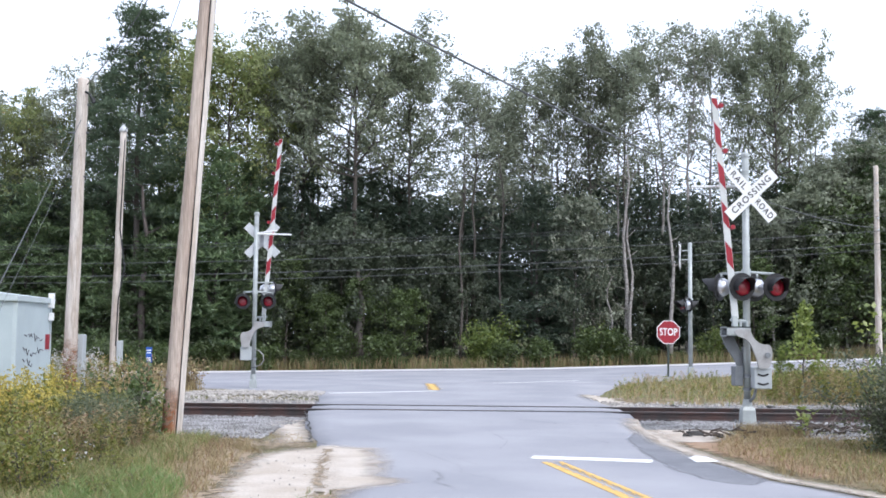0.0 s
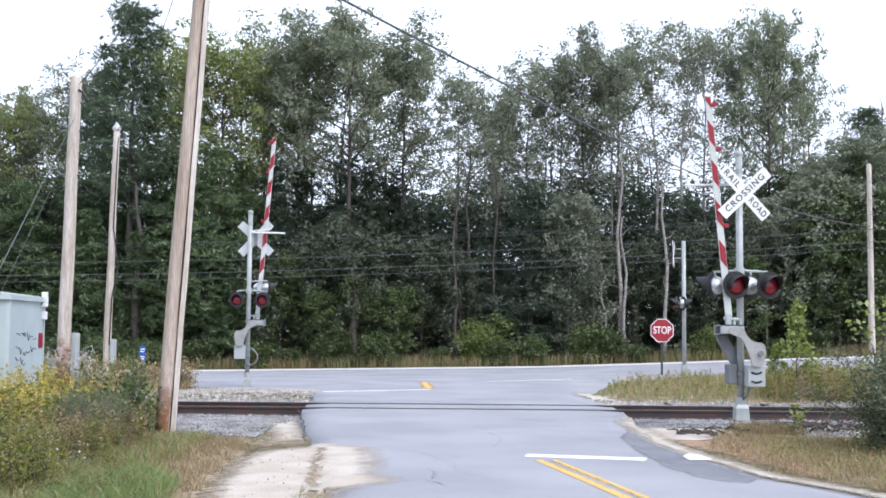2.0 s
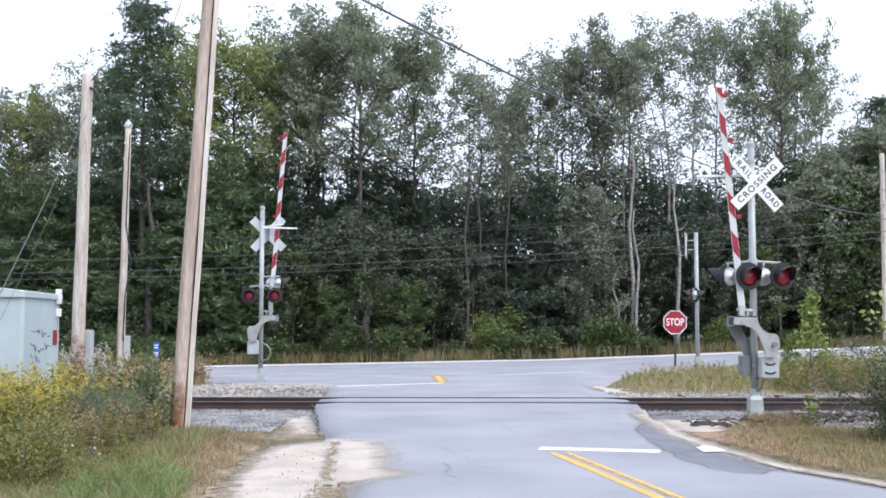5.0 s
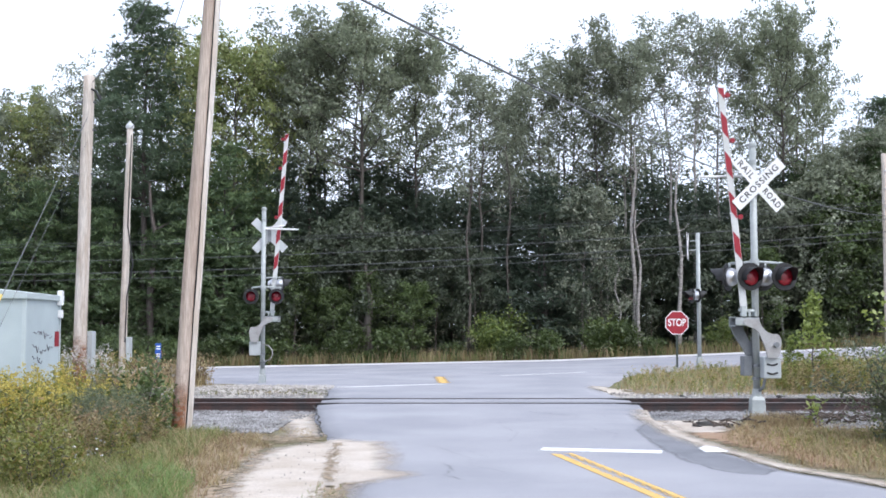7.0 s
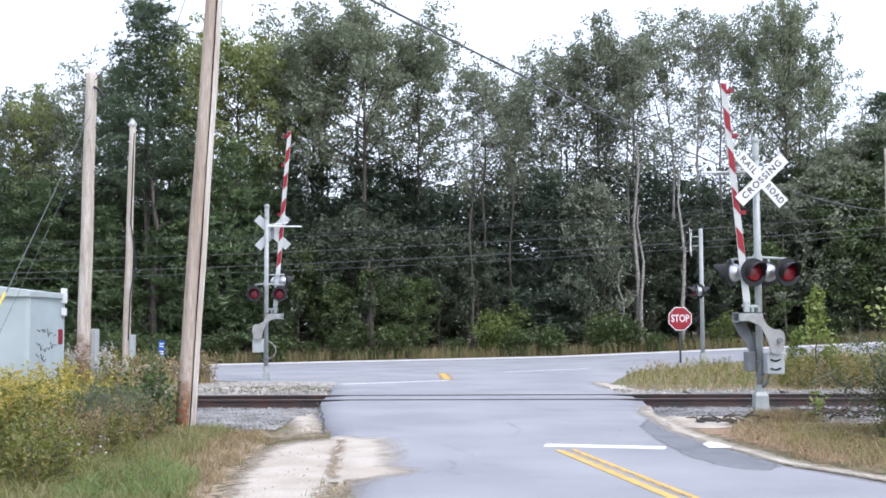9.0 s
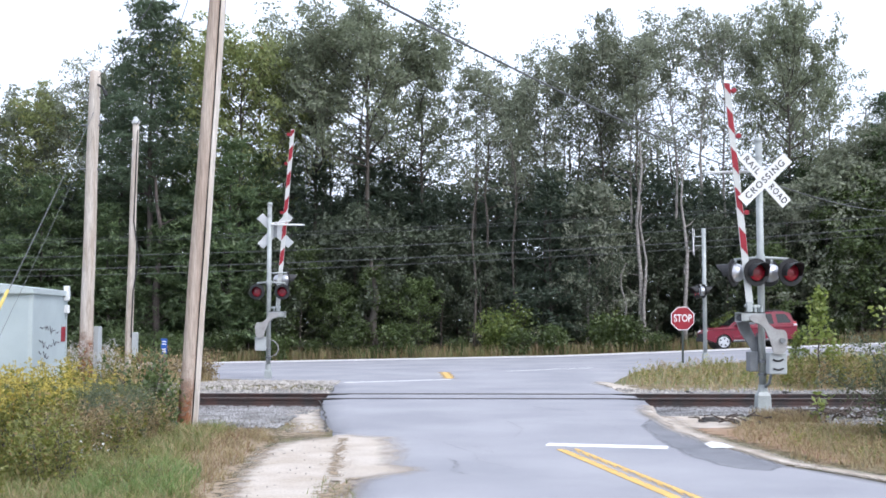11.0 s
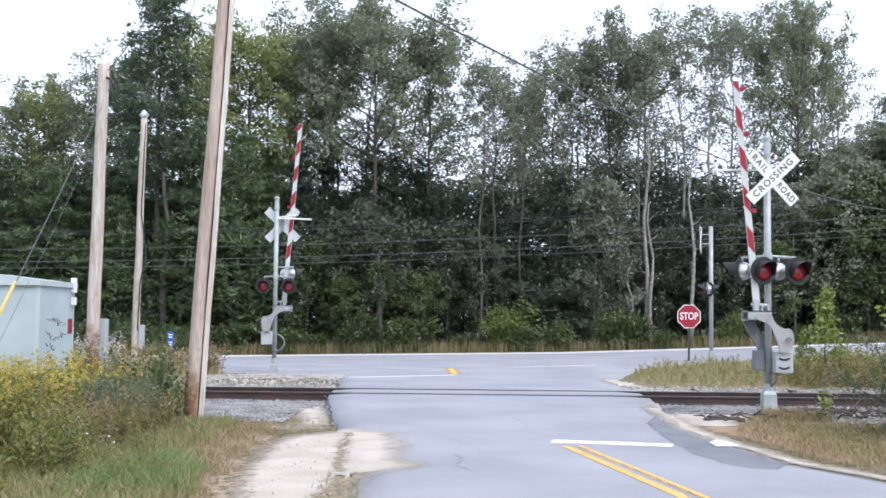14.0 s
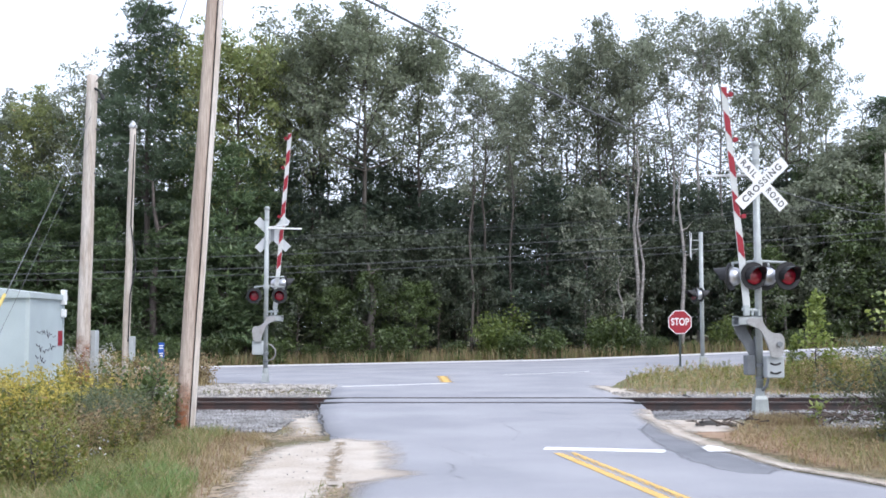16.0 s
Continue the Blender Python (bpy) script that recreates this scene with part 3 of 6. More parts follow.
def stones(name, count, place, size, material, label):
    """Loose broken stones, each a small uneven block of its own, joined."""
    rng = np.random.default_rng(count)
    base = np.array([(1, 0, 0), (0, 1, 0), (-1, 0, 0), (0, -1, 0), (0, 0, 1), (0, 0, -1)], float)
    tri = np.array([(0, 1, 4), (1, 2, 4), (2, 3, 4), (3, 0, 4), (1, 0, 5), (2, 1, 5), (3, 2, 5), (0, 3, 5)])
    vs, fs = [], []
    while len(vs) < count:
        x, y = place(rng)
        s = size * rng.uniform(0.5, 1.35)
        a = rng.uniform(0, 6.28)
        p = base * rng.uniform(0.6, 1.2, (6, 3)) + rng.uniform(-0.3, 0.3, (6, 3))
        p = p * (s, s * 0.8, s * 0.7)
        c, d = math.cos(a), math.sin(a)
        p = p @ np.array([(c, d, 0), (-d, c, 0), (0, 0, 1)])
        vs.append(p + (x, y, bed_height(x, y) + s * 0.25))
        fs.append(tri + 6 * (len(vs) - 1))
    me = bpy.data.meshes.new(name)
    me.from_pydata(np.concatenate(vs).tolist(), [], np.concatenate(fs).tolist())
    ob = part(name, me, material)
    return tagged(ob, label, "gravel", kind="stuff")


for a, b in ((-40, -2.2), (3.9, 50)):
    g = sheet(list(np.linspace(a, b, 60)), list(np.arange(20.4, 28.6, 0.25)), bed_height)
    tagged(part("ballast_bed", g, M_BALLAST, smooth=True), "grey crushed stone bed of the railway", "gravel", kind="structure")
stones("ballast", 11500, lambda r: (r.uniform(-7.5, -2.65), r.uniform(17.7, 23.7)), 0.034, M_STONE, "grey crushed ballast stones")
stones("ballast", 9000, lambda r: (r.uniform(4.15, 13.5), r.uniform(20.0, 23.7) if r.random() < 0.8 else r.uniform(25.3, 28.4)), 0.034, M_STONE, "grey crushed ballast stones")
stones("ballast", 3000, lambda r: (r.uniform(6.0, 13.5), r.uniform(17.9, 20.2)), 0.03, M_STONE, "dirty ballast stones at the foot of the bed")
stones("gravel", 4000, lambda r: (r.uniform(-7.5, -2.9), r.uniform(25.8, 31.2)), 0.04, M_PALE_STONE, "pale gravel round the signal mast")
stones("gravel", 1500, lambda r: (4.2 + 9 * r.random() ** 1.6, r.uniform(26.5, 28.6)), 0.04, M_PALE_STONE, "pale gravel beside the rails")
stones("gravel", 350, lambda r: (r.uniform(-3.2, -0.6), r.uniform(9, 19.5)), 0.012, M_PALE_STONE, "scattered fine gravel on the sand")

# ---- crossing signals ----


def lamp_head(parent, x, y, z, turn, size=1.0):
    """A flashing-light head: dark target disc, hooded red lens in front and a bright metal housing behind. It looks along -y."""
    m = pose(x, y, z, 0, 0, turn) @ Matrix.Scale(size, 4)
    seg = 28
    disc = Geo().tube([(0, 0, 0), (0, -0.02, 0)], [0.255, 0.255], seg)
    body = part("target_disc", fixed(disc), M_BLACK, parent, "black target disc", m=m)
    lens = Geo().tube([(0, -0.02, 0), (0, -0.032, 0), (0, -0.046, 0), (0, -0.052, 0)], [0.165, 0.155, 0.10, 0.01], seg)
    part("lens", fixed(lens), M_LENS, body, "unlit red lens", smooth=True)
    ring = Geo().tube([(0, -0.018, 0), (0, -0.045, 0)], [0.172, 0.168], seg, caps=False)
    part("lens_ring", ring, M_BLACK, body)
    hood = Geo()
    n = 17
    for yy, r in ((-0.02, 0.175), (-0.34, 0.165), (-0.34, 0.157), (-0.02, 0.167)):
        for i in range(n):
            w = radians(-25 + 230 * i / (n - 1))
            cut = 1.0 if yy > -0.1 else 0.45 + 0.55 * math.sin(max(0, min(math.pi, w)))
            hood.v.append((r * math.cos(w), -0.02 + (yy + 0.02) * cut, r * math.sin(w)))
    hood.f = [(j * n + i, j * n + i + 1, ((j + 1) % 4) * n + i + 1, ((j + 1) % 4) * n + i) for j in range(4) for i in range(n - 1)]
    part("hood", hood, M_BLACK, body, "black lens hood")
    back = Geo().tube([(0, 0, 0), (0, 0.05, 0), (0, 0.11, 0), (0, 0.17, 0), (0, 0.19, 0)], [0.175, 0.17, 0.155, 0.11, 0.02], seg)
    part("housing", fixed(back), M_ALU, body, "bright aluminium lamp housing", smooth=True)
    return body


def crossbuck(parent, x, y, z, turn, lettered=True, size=1.22):
    w, h = size / 2, 0.115
    sign = part("crossbuck", fixed(Geo().box(-0.05, 0.05, 0.012, 0.05, -0.2, 0.2)), M_GALV_DARK, parent, "bracket with two crossed white blades", m=pose(x, y, z, 0, 0, turn))
    for k, (ang, text) in enumerate(((-47, ("RAIL", "ROAD")), (43, ("CROSSING",)))):
        yy = 0.0 if k == 0 else -0.012
        blade = part("blade", fixed(Geo().box(-w, w, -0.004, 0.004, -h, h, bevel=0.003)), M_WHITE, sign, "white reflective blade with black letters", m=pose(0, yy, 0, 0, -ang, 0))
        part("blade_back", fixed(Geo().box(-w + 0.004, w - 0.004, 0.0055, 0.009, -h + 0.004, h - 0.004)), M_SIGN_BACK, blade, "bare metal back of the blade")
        if lettered:
            face = pose(0, -0.006, 0, 90, 0, 0)
            spots = [(-0.36, 0.38), (0.36, 0.42)] if k == 0 else [(0, 0.98)]
            for (cx, wid), word in zip(spots, text):
                lettering("letters", word, 0.165, M_LETTER, blade, pose(cx, 0, 0) @ face, "black capitals", wid, 1.22, 0.012)
    return sign


def gate_arm(parent, base, tip, stripes, lights, side):
    """A tapered white arm with slanted red stripes and small red lights along one edge."""
    a, b = Vector(base), Vector(tip)
    length = (b - a).length
    d = (b - a).normalized()
    ang = math.degrees(math.atan2(d.x, d.z))
    m = Matrix.Translation(a) @ pose(0, 0, 0, 0, ang, 0)
    w0, w1 = 0.062, 0.056
    g = Geo()
    g.add([(-w0, -0.016, 0), (w0, -0.016, 0), (w0, 0.016, 0), (-w0, 0.016, 0), (-w1, -0.012, length), (w1, -0.012, length), (w1, 0.012, length), (-w1, 0.012, length)],
          [(3, 2, 1, 0), (4, 5, 6, 7), (0, 1, 5, 4), (1, 2, 6, 5), (2, 3, 7, 6), (3, 0, 4, 7)])
    arm = part("gate_arm", fixed(g), M_ARM, parent, "raised white gate arm with red stripes", m=m)
    for z0, z1 in stripes:
        g = Geo()
        hw = lambda z: w0 + (w1 - w0) * z / length - 0.006
        dz = 0.08 * side
        q = [(-hw(z0), z0 + dz), (hw(z0), z0 - dz), (hw(z1), min(length, z1 - dz)), (-hw(z1), min(length, z1 + dz))]
        g.prism(q, -0.02, -0.0165)
        g.prism(q, 0.0165, 0.02)
        part("stripe", fixed(g), M_RED, arm, "red reflective stripe")
    for z in lights:
        g = Geo().tube([(side * 0.05, 0, z), (side * 0.10, 0, z - 0.01)], [0.02, 0.02], 8).tube([(side * 0.11, 0.05, z - 0.01), (side * 0.11, -0.05, z - 0.01)], [0.045, 0.045], 12)
        part("arm_light", fixed(g), M_RED, arm, "small red gate light")
    return arm


def smooth_outline(pts):
    """A closed outline with its corners rounded (Chaikin)."""
    for _ in range(2):
        out = []
        for i in range(len(pts)):
            (x0, z0), (x1, z1) = pts[i], pts[(i + 1) % len(pts)]
            out += [(0.75 * x0 + 0.25 * x1, 0.75 * z0 + 0.25 * z1), (0.25 * x0 + 0.75 * x1, 0.25 * z0 + 0.75 * z1)]
        pts = out
    return pts


def crossing_signal(m, label, height, front, rear, arm_tip, lettered, base_h=0.38, sign_x=0.08, base_w=0.13, lift=0.0):
    s = thing("crossing_signal", m, label, "railway signal", "crossing signals")
    g = Geo().box(-base_w, base_w, -base_w, base_w, 0.0, base_h * 0.72, taper=0.012, bevel=0.012)
    base = part("base", fixed(g), M_GALV, s, "grey metal base casting")
    part("collar", fixed(Geo().box(-base_w * 0.9, base_w * 0.9, -base_w * 0.9, base_w * 0.9, base_h * 0.72, base_h * 0.86, taper=0.03).tube([(0, 0, base_h * 0.86), (0, 0, base_h + 0.08)], [0.09, 0.08], 16)), M_GALV, base)
    for sx in (-1, 1):
        for sy in (-1, 1):
            part("anchor_bolt", fixed(Geo().tube([(sx * base_w * 1.25, sy * base_w * 1.25, -0.02), (sx * base_w * 1.25, sy * base_w * 1.25, 0.07)], 0.022, 6)), M_GALV_DARK, base)
    part("foundation", fixed(Geo().box(-base_w * 1.6, base_w * 1.6, -base_w * 1.6, base_w * 1.6, -0.28, 0.012, bevel=0.015)), M_CONCRETE, base, "concrete foundation")
    mast = part("mast", fixed(Geo().tube([(0, 0, base_h), (0, 0, height)], 0.064, 18)), M_GALV, s, "round galvanised steel mast", smooth=True)
    cap = Geo().tube([(0, 0, height - 0.02), (0, 0, height + 0.03), (0, 0, height + 0.07)], [0.078, 0.078, 0.05], 16)
    part("mast_cap", fixed(cap), M_GALV, mast, "metal mast cap")
    part("mast_band", fixed(Geo().tube([(0, 0, height - 0.36), (0, 0, height - 0.28)], [0.07, 0.07], 16)), M_GALV, mast)
    crossbuck(s, sign_x, -0.09, height - 0.73, 7, lettered)
    rod = Geo().tube([(-1.0, 0.05, height - 0.58), (-0.02, 0.03, height - 0.56)], 0.025, 8).tube([(-0.62, 0.05, height - 0.46), (-0.02, 0.03, height - 0.53)], 0.014, 8)
    part("gate_guide", fixed(rod), M_WHITE, s, "thin white gate guide rod")
    zl = 2.54
    arm = Geo().tube([(min(rear[0][0], front[0][0]) - 0.02, 0.02, zl + 0.21), (0, 0.0, zl + 0.25), (max(front[1][0], rear[1][0]) + 0.02, 0.0, zl + 0.22)], 0.024, 10)
    for x in (front[0][0], front[1][0], rear[0][0], rear[1][0]):
        arm.tube([(x, 0, zl + 0.22), (x, 0.0, zl + 0.13)], 0.02, 8)
    part("crossarm", fixed(arm), M_GALV, s, "pipe crossarm for the lamps", smooth=True)
    for x, y, turn, *up in front:
        if up:
            part("lamp_bracket", fixed(Geo().tube([(0, 0, zl + 0.5), (x, y * 0.5, zl + 0.52), (x, y, zl + 0.4)], 0.02, 8)), M_GALV, s)
    part("mast_clamp", fixed(Geo().tube([(0, 0, zl + 0.17), (0, 0, zl + 0.3)], 0.085, 16)), M_GALV, s)
    for x, y, turn, *up in front:
        lamp_head(s, x, y, zl - 0.03 + sum(up), turn, 1.0 if lift == 0 else 0.86)
    for x, y, turn in rear:
        lamp_head(s, x, y, zl - 0.03, 180 + turn, 1.0 if lift == 0 else 0.86)
    # gate machine: housing, swinging support arms with counterweight, and the raised arm
    zc = 0.90
    up_by = Matrix.Translation((0, 0, lift))
    machine = part("gate_machine", fixed(Geo().box(0.05, 0.37, -0.30, 0.10, zc - 0.24, zc + 0.15, bevel=0.02)), M_BOX, s, "grey gate machine housing", m=up_by)
    for k in (0, 1):
        g = Geo()
        z = zc + 0.03 - 0.16 * k
        g.tube([(0.11 + 0.19 * i / 6, -0.305, z - 0.03 * math.sin(math.pi * i / 6)) for i in range(7)], 0.017, 6)
        part("vent", fixed(g), M_BLACK, machine, "curved vent slot")
    if lift == 0:
        part("relay_box", fixed(Geo().box(-0.24, -0.08, -0.05, 0.22, zc - 0.2, zc + 0.16, bevel=0.015)), M_GALV_DARK, s, "dark grey terminal box", m=up_by)
    out = [(x - 0.09, z) for x, z in ((-0.02, 1.74), (-0.22, 1.74), (-0.22, 1.62), (0.02, 1.55), (0.13, 1.32), (0.20, 1.10), (0.19, 1.03), (0.41, 1.03), (0.44, 1.18), (0.46, 1.36), (0.40, 1.47), (0.26, 1.46), (0.12, 1.56), (0.06, 1.72))]
    part("counterweight_arm", fixed(Geo().prism(smooth_outline(out), *((-0.36, -0.30) if lift == 0 else (0.11, 0.17)))), M_CAST, s, "curved silver counterweight arm", m=up_by)
    part("counterweight_bolt", fixed(Geo().tube([(0.27, -0.36, 1.27), (0.27, -0.40, 1.27)], 0.05, 10)), M_GALV_DARK, s, m=up_by)
    out = [(-0.44, 1.74), (-0.44, 1.60), (-0.36, 1.40), (-0.22, 1.2), (-0.12, 0.98), (0.02, 0.98), (-0.02, 1.2), (-0.14, 1.42), (-0.22, 1.6), (-0.22, 1.74)]
    if lift == 0:
        part("support_arm", fixed(Geo().prism(smooth_outline(out), *((0.08, 0.14) if lift == 0 else (-0.36, -0.30)))), M_GALV_DARK, s, "curved grey support arm", m=up_by)
    g = Geo().box(-0.45, -0.02, -0.34, -0.32, 1.60, 1.78).box(-0.45, -0.02, -0.34, 0.16, 1.60, 1.62).box(-0.45, -0.02, -0.34, 0.16, 1.76, 1.78).box(-0.45, -0.02, 0.14, 0.16, 1.60, 1.78)
    part("arm_channel", fixed(g), M_GALV, s, "steel channel that holds the gate arm", m=up_by)
    g = Geo().box(-0.30, -0.20, -0.16, -0.06, 1.78, 1.98, bevel=0.01).tube([(-0.14, -0.1, 1.78), (-0.14, -0.1, 1.92)], 0.03, 8).tube([(-0.33, -0.1, 1.90), (-0.05, -0.1, 1.88)], 0.03, 8).tube([(-0.02, -0.1, 1.78), (-0.02, -0.1, 1.9)], 0.025, 8)
    part("arm_clamp", fixed(g), M_GALV, s, "bolted arm clamp", m=up_by)
    tip = Vector(arm_tip)
    a = Vector((-0.24, -0.11, 1.93 + lift))
    length = (tip - a).length
    z1 = [(length - 0.16, length + 0.05)]
    z = length - 0.52
    while z > 0.9:
        z1.append((z - 0.38, z))
        z -= 0.745
    gate_arm(s, a, tip, z1, (length - 0.15, length - 1.0, length - 2.42), 1)
    if lift == 0:
        cable = Geo().tube([(0.02, -0.08, 0.42), (0.09, -0.1, 0.5), (0.12, -0.11, 0.62), (0.14, -0.1, 0.75), (0.12, -0.09, 0.9)], 0.028, 8)
        cable.tube([(0.34, 0.02, 0.8), (0.0, 0.12, 0.72), (-0.05, 0.14, 1.0), (-0.06, 0.1, 1.4)], 0.022, 8)
    else:
        cable = Geo().tube([(-0.04, 0.13, 1.16), (-0.18, 0.15, 1.12), (-0.29, 0.16, 1.0), (-0.31, 0.16, 0.86), (-0.24, 0.16, 0.73), (-0.10, 0.15, 0.68), (-0.03, 0.10, 0.74)], 0.016, 8)
    part("conduit", fixed(cable), M_GALV_DARK if lift == 0 else M_CAST, s, "flexible conduit", smooth=True)
    for z in (0.62, 0.86):
        part("clamp_band", fixed(Geo().tube([(0, 0, z), (0, 0, z + 0.05)], 0.083, 14)), M_GALV_DARK, s)
    return s


crossing_signal(pose(5.74, 20.8, 0.0), "crossing signal with raised red-and-white gate and lettered crossbuck", 4.95,
                [(-0.12, -0.14, 14), (0.50, -0.14, 14)], [(-0.46, 0.10, 52), (0.20, 0.16, 22)], (-0.60, -0.11, 6.02), True)
crossing_signal(pose(-5.12, 32.2, -0.06, 0, 0, 180), "crossing signal with raised gate seen from behind its crossbuck", 5.0,
                [(-0.50, -0.12, -62, 0.36), (-0.24, -0.30, -30, 0.36)], [(-0.40, 0.14, 6), (0.32, 0.14, 6)], (-0.62, -0.11, 7.2), True, sign_x=-0.15, base_w=0.10, lift=0.18)

far_mast = thing("crossing_signal", pose(9.45, 41.8, surface(9.45, 41.8) - 0.03), "slim signal mast with a crossbuck seen edge-on", "railway signal", "crossing signals")
part("mast", fixed(Geo().tube([(0, 0, 0), (0, 0, 4.95)], 0.075, 14)), M_GALV, far_mast, "round galvanised mast", smooth=True)
part("base", fixed(Geo().box(-0.12, 0.12, -0.12, 0.12, -0.1, 0.36, taper=0.03, bevel=0.015)), M_GALV, far_mast)
crossbuck(far_mast, -0.38, 0.0, 4.45, 74, False)
for z in (4.30, 4.64):
    part("sign_bracket", fixed(Geo().tube([(-0.36, 0, z), (0, 0, z + 0.02)], 0.02, 8)), M_GALV, far_mast)
part("crossarm", fixed(Geo().tube([(-0.3, -0.1, 2.82), (0.12, 0.1, 2.84)], 0.025, 8)), M_GALV, far_mast)
for x, y, turn in ((-0.26, -0.2, -84), (-0.24, 0.25, -80), (-0.10, -0.3, 100)):
    lamp_head(far_mast, x, y, 2.62, turn)

# ---- stop sign ----
SX, SY = 8.55, 41.4
stop = thing("stop_sign", pose(SX, SY, land(SX, SY), 0, 0, 3), "red octagonal stop sign on a slim post in grass", "road sign")
part("post", fixed(Geo().box(-0.035, 0.035, 0.02, 0.055, -0.3, 2.1)), mat("dark_green_steel_post", (0.055, 0.07, 0.06), 0.6, 0.3), stop, "dark steel channel post")
oct_ = lambda r: [(r * math.cos(radians(22.5 + 45 * i)), r * math.sin(radians(22.5 + 45 * i))) for i in range(8)]
face = part("sign_plate", fixed(Geo().prism(oct_(0.462), -0.004, 0.004)), M_WHITE, stop, "white-rimmed octagonal plate", m=pose(0, 0, 1.66))
part("red_field", fixed(Geo().prism(oct_(0.432), -0.007, -0.0045)), M_RED, face, "red reflective field")
lettering("letters", "STOP", 0.37, M_WHITE, face, pose(0, -0.009, 0, 90, 0, 0), "white capitals", 0.66)

# ---- poles and wires ----


def pole(m, label, height, r0, r1, lean, material, extras=()):
    p = thing("utility_pole", m, label, "utility pole", "poles")
    n = 14
    path = [(lean[0] * i / n + 0.006 * math.sin(i * 1.1), lean[1] * i / n, -0.4 + (height + 0.4) * i / n) for i in range(n + 1)]
    part("shaft", fixed(Geo().tube(path, [r0 + (r1 - r0) * i / n for i in range(n + 1)], 20)), material, p, smooth=True)
    return p


front_pole = pole(pose(-4.04, 17.3, -0.05), "weathered brown wooden utility pole with a cable guard", 9.2, 0.112, 0.082, (0.55, 0.0), M_POLE)
# a narrow timber guard stands off one side of the shaft, with a dark gap
g = Geo()
for k in range(15):
    z = -0.2 + 9.0 * k / 14
    u = (z + 0.4) / 9.6
    x = 0.55 * u + 0.112 - 0.03 * u + 0.02 + 0.004 * math.sin(k * 1.7)
    g.v += [(x, -0.06, z), (x + 0.06, -0.06, z), (x + 0.06, 0.03, z), (x, 0.03, z)]
g.f = [(4 * j + i, 4 * j + (i + 1) % 4, 4 * j + 4 + (i + 1) % 4, 4 * j + 4 + i) for j in range(14) for i in range(4)] + [(3, 2, 1, 0), (56, 57, 58, 59)]
part("cable_guard", fixed(g), M_GUARD, front_pole, "pale wooden cable guard")
g = Geo().tube([(0.55 * (z + 0.4) / 9.6 + 0.114 - 0.03 * (z + 0.4) / 9.6, -0.02, z) for z in np.linspace(0, 8.8, 12)], 0.014, 8)
part("ground_wire", fixed(g), M_CABLE, front_pole, "black cable down the pole")


def stain(parent, r, lean, height, z0, z1):
    """Rust-coloured streaks round the foot of a pole."""
    g = Geo()
    for j in range(13):
        z = z0 + (z1 - z0) * j / 12
        x = lean * (z + 0.4) / (height + 0.4)
        for i in range(20):
            w = 2 * math.pi * i / 20
            g.v.append((x + r * math.cos(w), r * math.sin(w), z))
    g.f = [(j * 20 + i, j * 20 + (i + 1) % 20, (j + 1) * 20 + (i + 1) % 20, (j + 1) * 20 + i) for j in range(12) for i in range(20)]
    me = g.mesh("rust_stain", True)
    me.attributes.new("cover", "FLOAT", "POINT").data.foreach_set("value", np.repeat(np.linspace(1.0, -1.0, 13), 20).astype(np.float32))
    part("rust_stain", me, M_RUST_STAIN, parent, "rust-brown stain at the foot")


stain(front_pole, 0.1145, 0.55, 9.2, 0.0, 1.7)
back_pole = pole(pose(-8.98, 28.0, -0.1), "tall grey wooden utility pole with rusty streaks", 7.95, 0.17, 0.135, (0.10, 0), M_POLE_GREY)
part("pole_top", fixed(Geo().tube([(0.1, 0, 7.94), (0.1, 0, 7.99)], [0.135, 0.11], 16)), M_GUARD, back_pole, "pale cut end of the pole")
part("insulator_bracket", fixed(Geo().tube([(0.2, -0.1, 7.62), (0.32, -0.12, 7.55), (0.40, -0.12, 7.40)], 0.03, 8).tube([(0.39, -0.12, 7.46), (0.42, -0.12, 7.34)], 0.05, 10)), M_CABLE, back_pole, "dark wire bracket")
for z in (7.3, 6.6, 5.5):
    part("pole_bolt", fixed(Geo().tube([(-0.22, -0.02, z), (0.30, -0.02, z)], 0.025, 8)), M_GALV_DARK, back_pole)
stain(back_pole, 0.174, 0.1, 7.95, 0.3, 2.6)
slim_pole = pole(pose(-9.05, 32.0, -0.15), "slim pale wooden pole with a meter box", 7.45, 0.115, 0.085, (0.1, 0), M_POLE_GREY)
part("meter_box", fixed(Geo().box(0.13, 0.26, -0.13, 0.1, 0.75, 1.45, bevel=0.02)), M_BOX, slim_pole, "small grey meter box")
part("riser_cable", fixed(Geo().tube([(0.10, -0.1, 1.3), (0.14, -0.12, 2.6), (0.28, -0.1, 3.5), (0.12, -0.1, 4.6), (0.16, -0.05, 7.2)], 0.018, 6)), M_CABLE, slim_pole, "black riser cable")
part("pole_cap", fixed(Geo().tube([(0.1, 0, 7.4), (0.1, 0, 7.47), (0.1, 0, 7.6)], [0.12, 0.12, 0.02], 12)), M_SIGN_BACK, slim_pole)
far_pole = pole(pose(22.4, 57.0, surface(22.4, 55) - 0.1), "pale wooden highway utility pole carrying wires", 9.8, 0.17, 0.12, (0.0, 0), M_POLE_GREY)
for z in (8.9, 8.0, 7.1, 6.5):
    part("insulator", fixed(Geo().tube([(0, -0.14, z), (0, -0.26, z)], 0.05, 8)), M_SIGN_BACK, far_pole)
pole(pose(-48, 57.0, land(-48, 57) - 0.1), "wooden highway utility pole carrying wires", 9.2, 0.17, 0.12, (0, 0), M_POLE_GREY)
pole(pose(92, 57.0, land(92, 57) - 0.1), "wooden highway utility pole carrying wires", 9.8, 0.17, 0.12, (0, 0), M_POLE_GREY)


